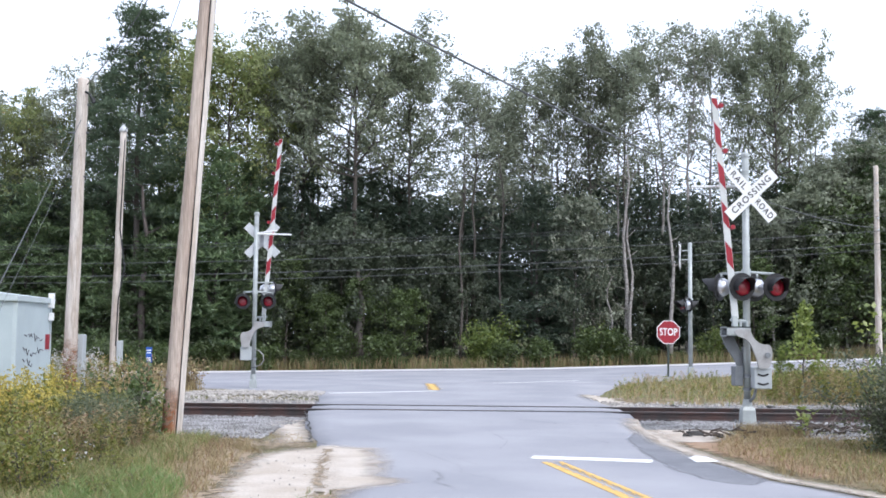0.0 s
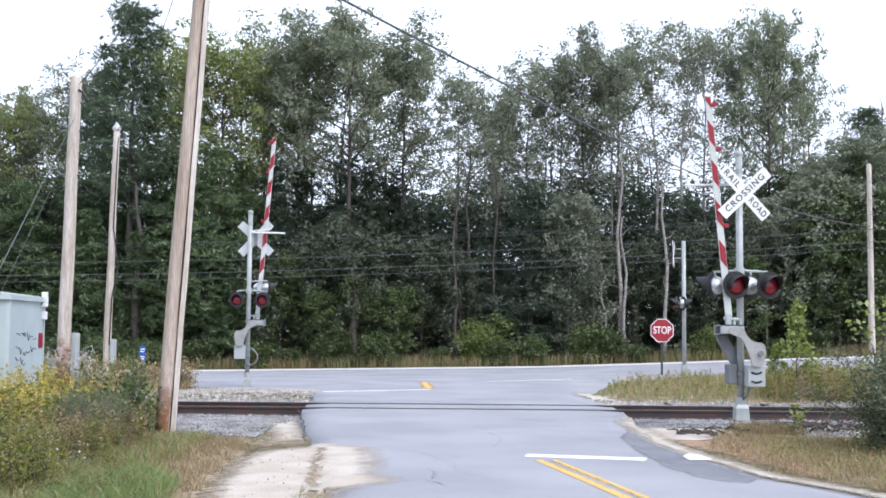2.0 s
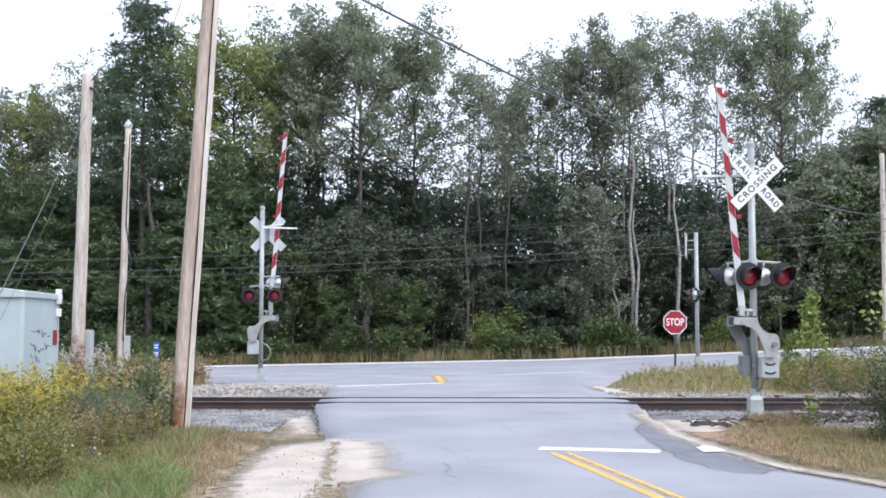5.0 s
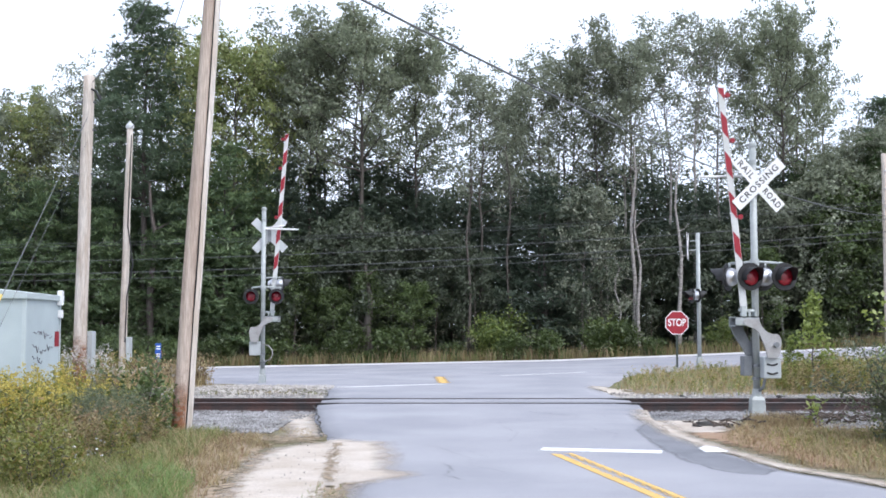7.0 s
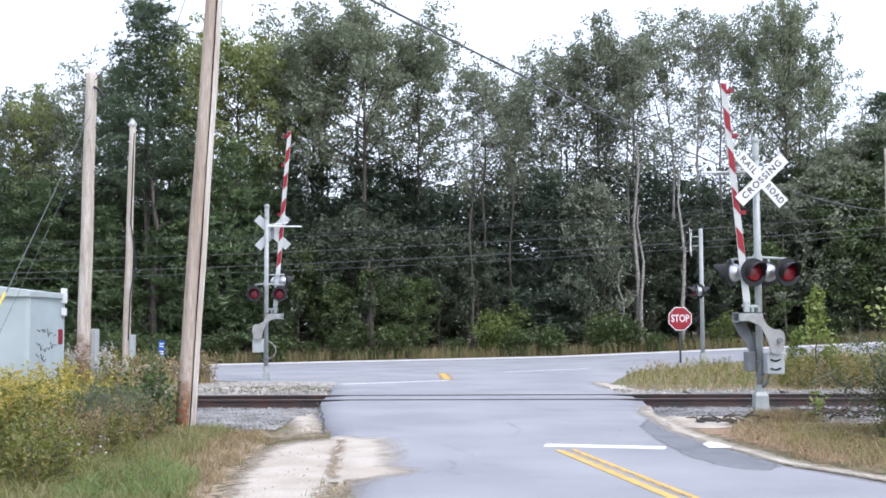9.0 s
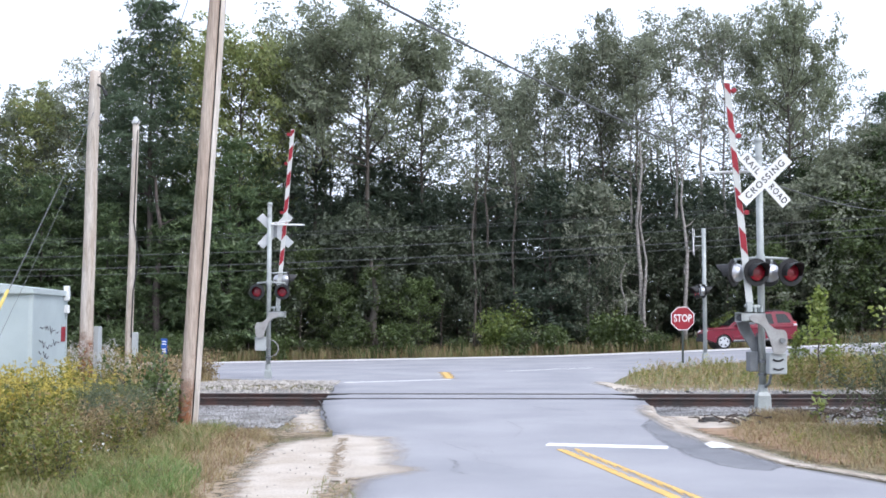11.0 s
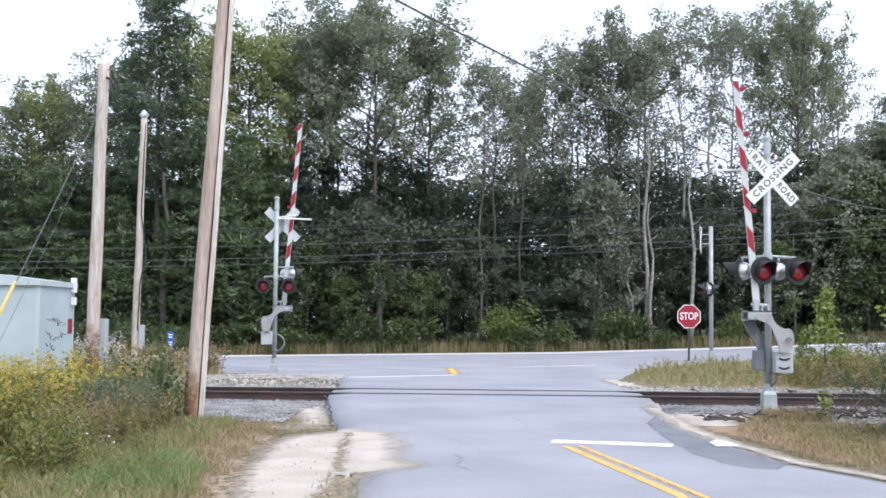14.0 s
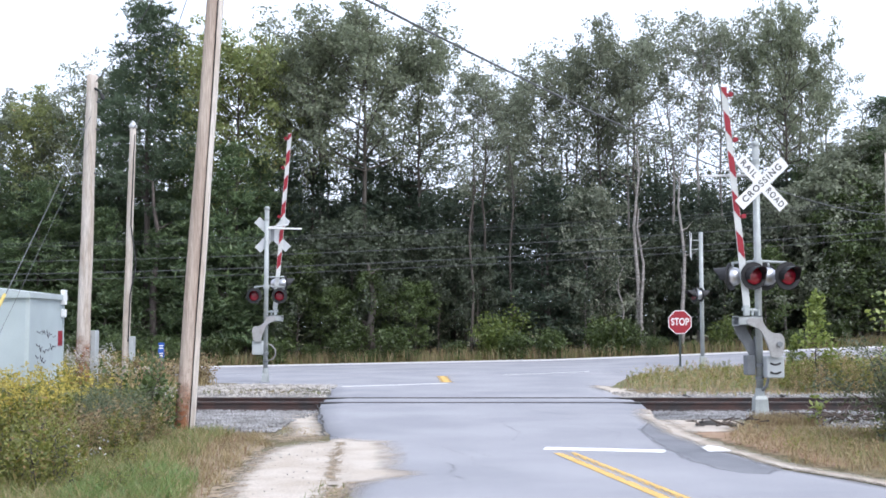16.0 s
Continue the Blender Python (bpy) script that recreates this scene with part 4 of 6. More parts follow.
def wire(a, b, sag, r, material, label, n=40):
    a, b = Vector(a), Vector(b)
    path = [a.lerp(b, i / n) - Vector((0, 0, 4 * sag * (i / n) * (1 - i / n))) for i in range(n + 1)]
    return tagged(part("overhead_wire", Geo().tube(path, r, 6), material), label, "wire", "wires")


pole(pose(-15.8, -10.6, land(-15.8, -10.6) - 0.1), "wooden utility pole behind the weeds", 8.6, 0.16, 0.12, (0, 0), M_POLE_GREY)
wire((-15.7, -10.5, 8.175), (22.4, 57, 7.2), 1.8, 0.018, M_CABLE_GREY, "thick black cable sagging over the crossing")
for z, r in ((7.9, 0.008), (7.75, 0.008), (7.0, 0.014), (6.37, 0.016), (6.05, 0.012)):
    wire((22.4, 56.75, z), (-48, 56.75, z - 2.14), 0.9, r, M_CABLE_GREY, "dark wire strung along the highway")
    wire((22.4, 56.75, z), (92, 56.75, z + 2.6), 0.9, r, M_CABLE_GREY, "dark wire strung along the highway")
wire((-8.85, 27.85, 6.8), (-5.38, 11.5, 0.0), 0.05, 0.008, M_CABLE_GREY, "steel guy wire of the wooden pole")
wire((-8.8, 28.0, 7.7), (-3.48, 17.3, 8.9), 0.35, 0.011, M_CABLE_GREY, "service wire between the wooden poles")
wire((-8.95, 32.0, 7.2), (-3.5, 17.3, 8.6), 0.5, 0.008, M_CABLE_GREY, "service wire to the slim pole")
wire((-8.85, 27.85, 6.2), (-4.88, 10.6, 0.0), 0.05, 0.0035, M_CABLE_GREY, "steel guy wire of the wooden pole")

# ---- equipment shed, cabinet, small signs ----
shed = thing("equipment_shed", pose(-6.73, 18.2, -0.05, 0, 0, 2), "pale green metal railway equipment shed in weeds", "shed")
W, Dp, Hh = 2.2, 1.9, 2.1
part("wall", fixed(Geo().box(-W, 0, 0, Dp, 0.1, Hh)), M_SHED, shed, "pale green sheet metal walls")
g = Geo()
g.add([(-W - 0.05, -0.06, Hh), (0.05, -0.06, Hh), (0.05, Dp + 0.06, Hh), (-W - 0.05, Dp + 0.06, Hh), (-W - 0.05, -0.06, Hh + 0.09), (0.05, -0.06, Hh + 0.09), (0.05, Dp + 0.06, Hh + 0.09), (-W - 0.05, Dp + 0.06, Hh + 0.09), (-W / 2, -0.06, Hh + 0.22), (-W / 2, Dp + 0.06, Hh + 0.22)],
      [(3, 2, 1, 0), (0, 1, 5, 8, 4), (2, 3, 7, 9, 6), (1, 2, 6, 5), (3, 0, 4, 7), (4, 8, 9, 7), (8, 5, 6, 9)])
part("roof", fixed(g), M_SHED_ROOF, shed, "low-pitched metal roof")
for x in (0.0, -W):
    part("corner_trim", fixed(Geo().box(x - 0.035, x + 0.035, -0.012, 0.03, 0.1, Hh)), M_SHED_ROOF, shed)
    part("corner_trim", fixed(Geo().box(x - 0.03, x + 0.012, Dp - 0.05, Dp + 0.012, 0.1, Hh)), M_SHED_ROOF, shed)
part("foundation", fixed(Geo().box(-W - 0.05, 0.05, -0.05, Dp + 0.05, -0.2, 0.1)), M_CONCRETE, shed)
door = part("door", fixed(Geo().box(-W + 0.25, -0.75, -0.03, -0.004, 0.15, Hh - 0.12, bevel=0.008)), M_SHED, shed, "flush metal door")
part("handle", fixed(Geo().box(-0.86, -0.82, -0.06, -0.03, 1.0, 1.16)), M_GALV_DARK, door)
part("warning_sticker", fixed(Geo().box(0.004, 0.008, Dp - 0.30, Dp - 0.06, 1.30, 1.56)), M_RED, shed, "red rectangular sticker")
part("bracket", fixed(Geo().box(0.0, 0.09, Dp - 0.2, Dp - 0.1, Hh - 0.08, Hh + 0.18, bevel=0.01).box(0.0, 0.07, Dp - 0.16, Dp - 0.04, Hh - 0.3, Hh - 0.16, bevel=0.01)), M_WHITE, shed, "white metal bracket and lamp")
random.seed(5)
for row, (z, n) in enumerate(((1.50, 6), (1.27, 6), (1.08, 3), (0.92, 2))):
    for i in range(n):
        y = 0.45 + 0.17 * i + random.uniform(-0.04, 0.04)
        a, b = random.uniform(-0.05, 0.09), random.uniform(-0.08, 0.08)
        g = Geo()
        g.tube([(0.006, y, z + a), (0.006, y + 0.08, z + b), (0.006, y + 0.14, z + a * 0.5)], 0.007, 5)
        part("spray_stroke", g, M_SCRAWL, shed, "grey spray-painted stroke")

cabinet = thing("utility_cabinet", pose(-8.80, 28.35, -0.1), "narrow grey metal cabinet behind the wooden pole", "cabinet")
part("body", fixed(Geo().box(-0.14, 0.06, -0.1, 0.2, 0.35, 1.58, bevel=0.015)), M_BOX, cabinet)
part("plinth", fixed(Geo().box(-0.1, 0.1, -0.06, 0.15, -0.2, 0.35)), M_GALV_DARK, cabinet)
part("body", fixed(Geo().box(-0.43, -0.17, 0.25, 0.45, 0.1, 1.55, bevel=0.015)), M_BOX, cabinet, "second grey box")
yg = thing("guy_guard", pose(-5.38, 11.5, 0.0), "yellow plastic guard on a guy wire", "guy guard")
part("sleeve", fixed(Geo().tube([(-0.16, 0.74, 0.30), (-1.05, 4.95, 2.05)], 0.024, 10)), M_YELLOW, yg)
part("anchor_rod", fixed(Geo().tube([(0.05, -0.2, -0.1), (-0.16, 0.74, 0.30)], 0.014, 8)), M_GALV_DARK, yg)

blue = thing("blue_sign", pose(-11.3, 45.0, land(-11.3, 45)), "small blue marker sign on a thin post", "sign")
part("post", fixed(Geo().box(-0.03, 0.03, 0.01, 0.04, -0.2, 1.15)), M_GALV_DARK, blue)
part("plate", fixed(Geo().box(-0.12, 0.12, -0.01, 0.01, 0.62, 1.22, bevel=0.004)), M_BLUE, blue, "blue plate")
for z in (1.1, 1.0, 0.8, 0.72):
    part("text_bar", fixed(Geo().box(-0.08, 0.08, -0.014, -0.011, z - 0.02, z + 0.02)), M_WHITE, blue, "pale bar of writing")

# ---- trees ----


def kites(rng, centres, size, flat=0.0, aspect=0.6):
    """Pointed leaf blades at the centres, turned at random; flat: 0 any way, 1 level."""
    n = len(centres)
    a = rng.normal(size=(n, 3))
    a[:, 2] *= 1 - 0.75 * flat
    a /= np.linalg.norm(a, axis=1)[:, None]
    b = rng.normal(size=(n, 3))
    b[:, 2] *= 1 - 0.75 * flat
    b -= a * (a * b).sum(1)[:, None]
    b /= np.linalg.norm(b, axis=1)[:, None]
    s = (size * rng.uniform(0.6, 1.3, n))[:, None]
    c = np.asarray(centres)
    return np.stack([c - a * s * 0.5, c + b * s * aspect * 0.5, c + a * s * 0.5, c - b * s * aspect * 0.5], 1)


def blades_out(rng, centres, ways, size, aspect=0.6, loose=0.55):
    """Leaf blades whose faces look outwards and upwards from their clump."""
    n = len(centres)
    w = ways + np.array((0, 0, 0.45)) + rng.normal(size=(n, 3)) * loose
    w /= np.linalg.norm(w, axis=1)[:, None]
    a = rng.normal(size=(n, 3))
    a -= w * (a * w).sum(1)[:, None]
    a /= np.linalg.norm(a, axis=1)[:, None]
    b = np.cross(w, a)
    s = (size * rng.uniform(0.6, 1.35, n))[:, None]
    c = np.asarray(centres)
    return np.stack([c - a * s * 0.5, c + b * s * aspect * 0.5, c + a * s * 0.5, c - b * s * aspect * 0.5], 1)


def clump(rng, centre, k, r, flat=0.62):
    """k places on the shell of an uneven, flattened clump, and their outward ways."""
    d = rng.normal(size=(k, 3))
    d[:, 2] += 0.25
    d /= np.linalg.norm(d, axis=1)[:, None]
    q = r * rng.uniform(0.35, 1.0, k)[:, None] ** 0.6 * (1 + 0.35 * rng.normal(size=(k, 1)) * 0.5)
    return np.asarray(centre) + d * q * (1, 1, flat), d


def limb(g, rng, start, way, length, r, sides=5, droop=0.0):
    p, d = Vector(start), Vector(way).normalized()
    path, n = [p.copy()], 5
    for i in range(n):
        d = (d + Vector(rng.normal(size=3)) * 0.16 + Vector((0, 0, 0.10 - droop))).normalized()
        p = p + d * length / n
        path.append(p.copy())
    if sides == 3:
        g.tube([path[0], path[3], path[5]], [r, r * 0.55, r * 0.2], 3, caps=False)
    else:
        g.tube(path, [r * (1 - 0.8 * i / n) for i in range(n + 1)], sides, caps=False)
    return path, d


def broadleaf(name, seed, height, radius, bare, leaves, size, material, bark, label, gaps=0.25, trunk_r=0.17, limbs=18, lean=0.5, spread=0.6, flat=0.2):
    """Trunk with limbs; leaves in many small clumps along the twigs, with gaps between."""
    rng = np.random.default_rng(seed)
    t = thing(name, pose(0, 0, 0), label, "tree", "woodland trees")
    g = Geo()
    n = 10
    wob = rng.normal(size=(n + 1, 2)) * 0.10
    lx, ly = rng.uniform(-lean, lean, 2)
    path = [Vector((lx * (i / n) ** 1.5 + wob[i, 0] * i / n, ly * (i / n) + wob[i, 1] * i / n, -0.3 + (height * 0.93 + 0.3) * i / n)) for i in range(n + 1)]
    g.tube(path, [trunk_r * (1.25 if i == 0 else 1) * (1 - 0.85 * i / n) for i in range(n + 1)], 8)
    at = lambda z: path[min(n - 1, int(z / height / 0.93 * n))].lerp(path[min(n, int(z / height / 0.93 * n) + 1)], (z / height / 0.93 * n) % 1)
    tips = [(path[-1], 1.0)]
    for k in range(limbs):
        u = (k + rng.uniform(0, 1)) / limbs
        z = height * (bare + (0.92 - bare) * u)
        a = k * 2.4 + rng.uniform(-0.5, 0.5)
        prof = math.sin(math.pi * (0.16 + 0.72 * u)) ** 0.8
        length = radius * prof * rng.uniform(0.75, 1.15)
        out = Vector((math.cos(a), math.sin(a), 0.25 + 0.7 * u))
        p, d = limb(g, rng, at(z), out, length, trunk_r * 0.32 * (1 - 0.5 * u))
        for j in range(2, 6):
            tips.append((p[j], 0.55 + 0.15 * j))
            if j >= 2:
                for _ in range(2):
                    q, _d = limb(g, rng, p[j], d + Vector(rng.normal(size=3)) * 0.9, length * rng.uniform(0.25, 0.5), trunk_r * 0.09, 3)
                    tips.append((q[3], 0.8))
                    tips.append((q[5], 1.0))
    part("trunk", g, bark, t, smooth=True)
    keep = [k for k in tips if rng.random() > gaps]
    per = max(1, leaves / len(keep))
    cs, ds = [], []
    for p, s in keep:
        u = min(1, max(0, (p[2] / height - bare) / (1 - bare)))
        k = rng.poisson(per * s * (0.25 + 1.1 * u))
        if k:
            c, d = clump(rng, p, k, spread * s * rng.uniform(0.7, 1.3))
            cs.append(c), ds.append(d)
    part("crown", quads_mesh("crown", blades_out(rng, np.concatenate(cs), np.concatenate(ds), size, 0.6), material), material, t)
    return t


def conifer(name, seed, height, radius, bare, leaves, size, material, label, trunk_r=0.2, tiers=22, droop=0.02, power=0.75):
    """A pine: whorls of level boughs that shorten towards the top, needles in tufts."""
    rng = np.random.default_rng(seed)
    t = thing(name, pose(0, 0, 0), label, "tree", "woodland trees")
    g = Geo()
    g.tube([(0.05 * math.sin(i), 0.05 * math.cos(i * 1.3), -0.3 + (height + 0.2) * i / 8) for i in range(9)], [trunk_r * (1 - 0.93 * i / 8) for i in range(9)], 8)
    cs, ws = [], []
    for k in range(tiers):
        u = k / (tiers - 1)
        z = height * (bare + (0.985 - bare) * u)
        for j in range(rng.integers(4, 7)):
            a = rng.uniform(0, 6.28)
            length = max(0.3, radius * (1 - u) ** power * rng.uniform(0.55, 1.15))
            if u < 0.25:
                length *= 0.6 + 1.6 * u
            p, d = limb(g, rng, (0, 0, z + rng.uniform(-0.2, 0.2)), (math.cos(a), math.sin(a), 0.12 + 0.5 * u), length, 0.035 * (1.2 - u), 4, droop + 0.06)
            for i in range(2, 6):
                for _ in range(1 + int(1.6 * length + rng.random())):
                    cs.append(np.array(p[i]) + rng.normal(size=3) * (0.28, 0.28, 0.08) * (0.5 + length * 0.25))
    part("trunk", g, M_BARK_PINE, t, smooth=True)
    tufts = np.repeat(np.array(cs), 2, 0)
    tufts = tufts + rng.normal(size=tufts.shape) * (0.30, 0.30, 0.07)
    per = max(1, int(leaves / len(tufts)))
    c = np.repeat(tufts, per, 0)
    d = rng.normal(size=c.shape) * (1, 1, 0.45) + (0, 0, 0.4)
    d /= np.linalg.norm(d, axis=1)[:, None]
    b = np.cross(d, rng.normal(size=c.shape) * 0.5 + (0, 0, 1.0))
    b /= np.linalg.norm(b, axis=1)[:, None]
    w = (size * rng.uniform(0.6, 1.3, len(c)))[:, None]
    quads = np.stack([c + b * w * 0.1, c + d * w, c - b * w * 0.1], 1)
    part("crown", quads_mesh("crown", quads, material), material, t)
    return t


def shrub(name, seed, height, radius, leaves, size, material, label, category="shrub", group="roadside shrubs", stems=9, spread=0.22, twig=0.16):
    rng = np.random.default_rng(seed)
    t = thing(name, pose(0, 0, 0), label, category, group)
    g = Geo()
    cs = []
    for k in range(stems):
        a = k * 2.4 + rng.uniform(-0.4, 0.4)
        w = radius / height * rng.uniform(0.1, 1.1)
        p, d = limb(g, rng, (0.1 * math.cos(a), 0.1 * math.sin(a), -0.1), (math.cos(a) * w, math.sin(a) * w, 1), height * rng.uniform(0.6, 1.05), 0.03 * height / 2, 5)
        for i in range(1, 6):
            cs.append(np.array(p[i]))
            for _ in range(2):
                q, _d = limb(g, rng, p[i], Vector(rng.normal(size=3) * (1, 1, 0.5)), height * twig, 0.008, 3)
                cs += [np.array(q[3]), np.array(q[5])]
    part("stem", g, M_BARK, t, smooth=True)
    per = max(1, int(leaves / len(cs)))
    c = np.repeat(np.array(cs), per, 0) + rng.normal(size=(len(cs) * per, 3)) * spread * np.array((1, 1, 0.8))
    part("foliage", quads_mesh("foliage", kites(rng, c, size, 0.4), material), material, t)
    return t


def at_view(px, d):
    """East-west place of what stands d metres ahead, px being its place across the view of the level camera."""
    return (px - 784) / 2000 * d


def stand(template, spots, height):
    """Puts a template and its copies at (px, distance, height, widening); the heights are true metres."""
    for k, (px, d, h, wide) in enumerate(spots):
        x = at_view(px, d)
        s = h / height
        m = pose(x, d, land(x, d) - 0.05, 0, 0, (k * 137 + len(spots) * 31) % 360) @ Matrix.Diagonal((s * wide, s * wide, s, 1))
        if k == 0:
            template.matrix_basis = m
        else:
            base = template.copy()
            scene.collection.objects.link(base)
            base.matrix_basis = m
            for c in template.children:
                o = c.copy()
                scene.collection.objects.link(o)
                o.parent = base


oak = broadleaf("oak_tree", 11, 17.5, 5.0, 0.55, 20000, 0.19, L_OAK, M_BARK, "tall dark green oak with a broad crown", 0.33, 0.2, 28, 0.5, 0.62)
oak_b = broadleaf("oak_tree", 12, 17.5, 4.3, 0.52, 14500, 0.19, L_OAK, M_BARK, "tall green oak with an airy crown", 0.38, 0.16, 26, 0.5, 0.58)
aspen = broadleaf("aspen_tree", 21, 17.5, 3.3, 0.50, 10500, 0.17, L_ASPEN, M_BARK, "slender grey-green aspen with gaps in its crown", 0.36, 0.12, 24, 0.5, 0.50)
birch = broadleaf("birch_tree", 22, 18.0, 3.0, 0.55, 6500, 0.15, L_ASPEN, M_BARK_PALE, "pale-barked birch with a thin crown", 0.4, 0.12, 22, 0.5, 0.46)
maple = broadleaf("maple_tree", 31, 17.0, 4.4, 0.42, 14500, 0.195, L_MAPLE, M_BARK, "yellow-green maple turning in early autumn", 0.38, 0.15, 28, 0.5, 0.60)
pine = conifer("white_pine", 41, 20.0, 4.4, 0.40, 44000, 0.33, L_TALL_PINE, "tall dark green white pine", 0.26, 24, 0.0, 0.36)
young_pine = conifer("young_pine", 42, 9.0, 3.0, 0.1, 15000, 0.31, L_HEMLOCK, "young pine with level green boughs", 0.12, 15)
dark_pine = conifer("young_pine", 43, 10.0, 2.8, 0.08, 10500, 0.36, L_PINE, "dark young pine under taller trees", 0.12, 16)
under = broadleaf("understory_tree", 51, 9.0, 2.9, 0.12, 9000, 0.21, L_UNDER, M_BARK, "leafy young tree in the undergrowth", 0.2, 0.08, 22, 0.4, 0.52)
under_b = broadleaf("understory_tree", 52, 8.0, 2.6, 0.10, 9000, 0.19, L_SHRUB, M_BARK, "fresh green young tree in the undergrowth", 0.2, 0.07, 22, 0.4, 0.50)

young_aspen = broadleaf("young_aspen", 53, 9.0, 2.4, 0.15, 7500, 0.18, L_ASPEN, M_BARK_PALE, "pale green young aspen at the edge of the woods", 0.28, 0.07, 22, 0.4, 0.48)

stand(oak, [(640, 64, 18.7, 1.05), (548, 66, 18.1, 0.8), (735, 66, 17.4, 0.8), (1392, 64, 18.0, 0.68)], 17.5)
stand(oak_b, [(1065, 65, 18.0, 0.7), (20, 68, 15.1, 1.0), (1430, 68, 16.4, 0.7)], 17.5)
stand(aspen, [(855, 64, 16.1, 1.0), (950, 65, 16.6, 1.0), (1130, 64, 18.1, 1.0), (1010, 67, 17.4, 1.0), (135, 66, 16.7, 1.0), (1345, 67, 18.0, 0.8), (480, 68, 18.3, 0.9), (1500, 62, 11.0, 1.3), (1555, 62.5, 11.8, 1.4), (1610, 63, 12.2, 1.4), (910, 70, 16.2, 0.9)], 17.5)
stand(birch, [(1230, 64, 19.1, 1.0), (1190, 66, 18.7, 1.0), (1275, 67, 19.1, 0.9), (1105, 67, 17.6, 0.9), (905, 68, 15.7, 0.9)], 18.0)
stand(maple, [(415, 64, 18.0, 1.0), (345, 67, 18.0, 0.85), (500, 68, 18.0, 0.8), (85, 67, 14.9, 1.0)], 17.0)
stand(pine, [(252, 62, 20.0, 0.9), (200, 66, 17.2, 0.7), (1570, 70, 14.8, 0.9)], 20.0)
stand(young_pine, [(395, 61, 11.6, 0.95), (455, 62.5, 11.0, 0.8), (330, 62, 11.2, 0.9), (60, 61, 9.8, 1.1), (150, 62.5, 9.5, 1.0), (-20, 62, 10.5, 1.1), (235, 63, 8.4, 1.0), (1480, 64, 10.2, 1.0), (1550, 62, 11.2, 1.1), (1420, 66, 10.4, 1.0), (180, 60.8, 8.2, 1.0), (120, 60.4, 6.0, 1.1), (20, 60.2, 6.6, 1.2), (350, 60.6, 6.4, 1.0), (270, 60.6, 7.0, 1.0), (430, 60.6, 5.6, 1.0)], 9.0)
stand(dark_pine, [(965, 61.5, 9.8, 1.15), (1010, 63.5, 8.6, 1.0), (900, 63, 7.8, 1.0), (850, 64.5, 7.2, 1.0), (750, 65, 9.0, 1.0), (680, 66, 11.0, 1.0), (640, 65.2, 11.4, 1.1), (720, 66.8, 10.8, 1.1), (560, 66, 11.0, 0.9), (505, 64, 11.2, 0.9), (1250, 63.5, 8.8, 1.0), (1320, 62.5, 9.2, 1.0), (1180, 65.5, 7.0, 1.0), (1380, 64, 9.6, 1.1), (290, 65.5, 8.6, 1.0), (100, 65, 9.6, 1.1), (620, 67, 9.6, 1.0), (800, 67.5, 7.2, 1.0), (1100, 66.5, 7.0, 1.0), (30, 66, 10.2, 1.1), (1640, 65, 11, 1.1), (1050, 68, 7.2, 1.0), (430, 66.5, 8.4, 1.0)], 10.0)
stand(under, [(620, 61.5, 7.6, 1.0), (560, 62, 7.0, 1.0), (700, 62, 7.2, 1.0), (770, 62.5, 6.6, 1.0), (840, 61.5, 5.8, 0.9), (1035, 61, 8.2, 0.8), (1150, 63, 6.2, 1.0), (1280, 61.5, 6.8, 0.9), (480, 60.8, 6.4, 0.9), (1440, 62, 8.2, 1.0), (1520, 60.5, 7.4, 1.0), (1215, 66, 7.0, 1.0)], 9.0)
stand(young_aspen, [(1030, 60.8, 9.2, 0.9), (1075, 61.5, 7.2, 0.8), (1385, 61.2, 8.6, 1.0), (1445, 61, 9.6, 1.1), (1515, 60.6, 9.8, 1.1)], 9.0)
stand(under_b, [(520, 60.4, 5.6, 1.0), (650, 60.3, 4.6, 1.1), (590, 60.1, 3.8, 1.2), (730, 60.2, 4.0, 1.2), (1350, 60.3, 5.2, 1.0), (1590, 60, 6.6, 1.0), (1470, 60, 4.4, 1.1), (1500, 60.4, 7.6, 1.1), (1550, 60.2, 8.4, 1.1)], 8.0)



def deep_woods(seed, clumps, per, size, material, label, zmax, y0, y1, x0=-46, x1=46, zmin=0.0):
    """The dark undergrowth far inside the woods, in loose clumps, with thin stems."""
    rng = np.random.default_rng(seed)
    c = np.stack([rng.uniform(x0, x1, clumps), rng.uniform(y0, y1, clumps), zmax * rng.uniform(0, 1, clumps) ** 0.75], 1)
    ridge = np.array([0.95 + 0.30 * noise.noise((x * 0.16, y * 0.05, seed)) + 0.16 * noise.noise((x * 0.6, y * 0.3, seed + 5)) for x, y, _ in c])
    c[:, 2] = zmin + (zmax - zmin) * ridge * (c[:, 2] / zmax)
    r = rng.uniform(0.5, 1.1, clumps)
    p = np.repeat(c, per, 0) + rng.normal(size=(clumps * per, 3)) * np.repeat(r, per)[:, None] * (1.1, 0.6, 0.26)
    p[:, 2] = np.maximum(p[:, 2], 0.1) + np.interp(p[:, 0], RISE_X, RISE_Z) + 0.3
    return tagged(part("deep_woods", quads_mesh("deep_woods", kites(rng, p, size, 0.65, 0.75)[:, :3], material), material), label, "woods", kind="stuff")


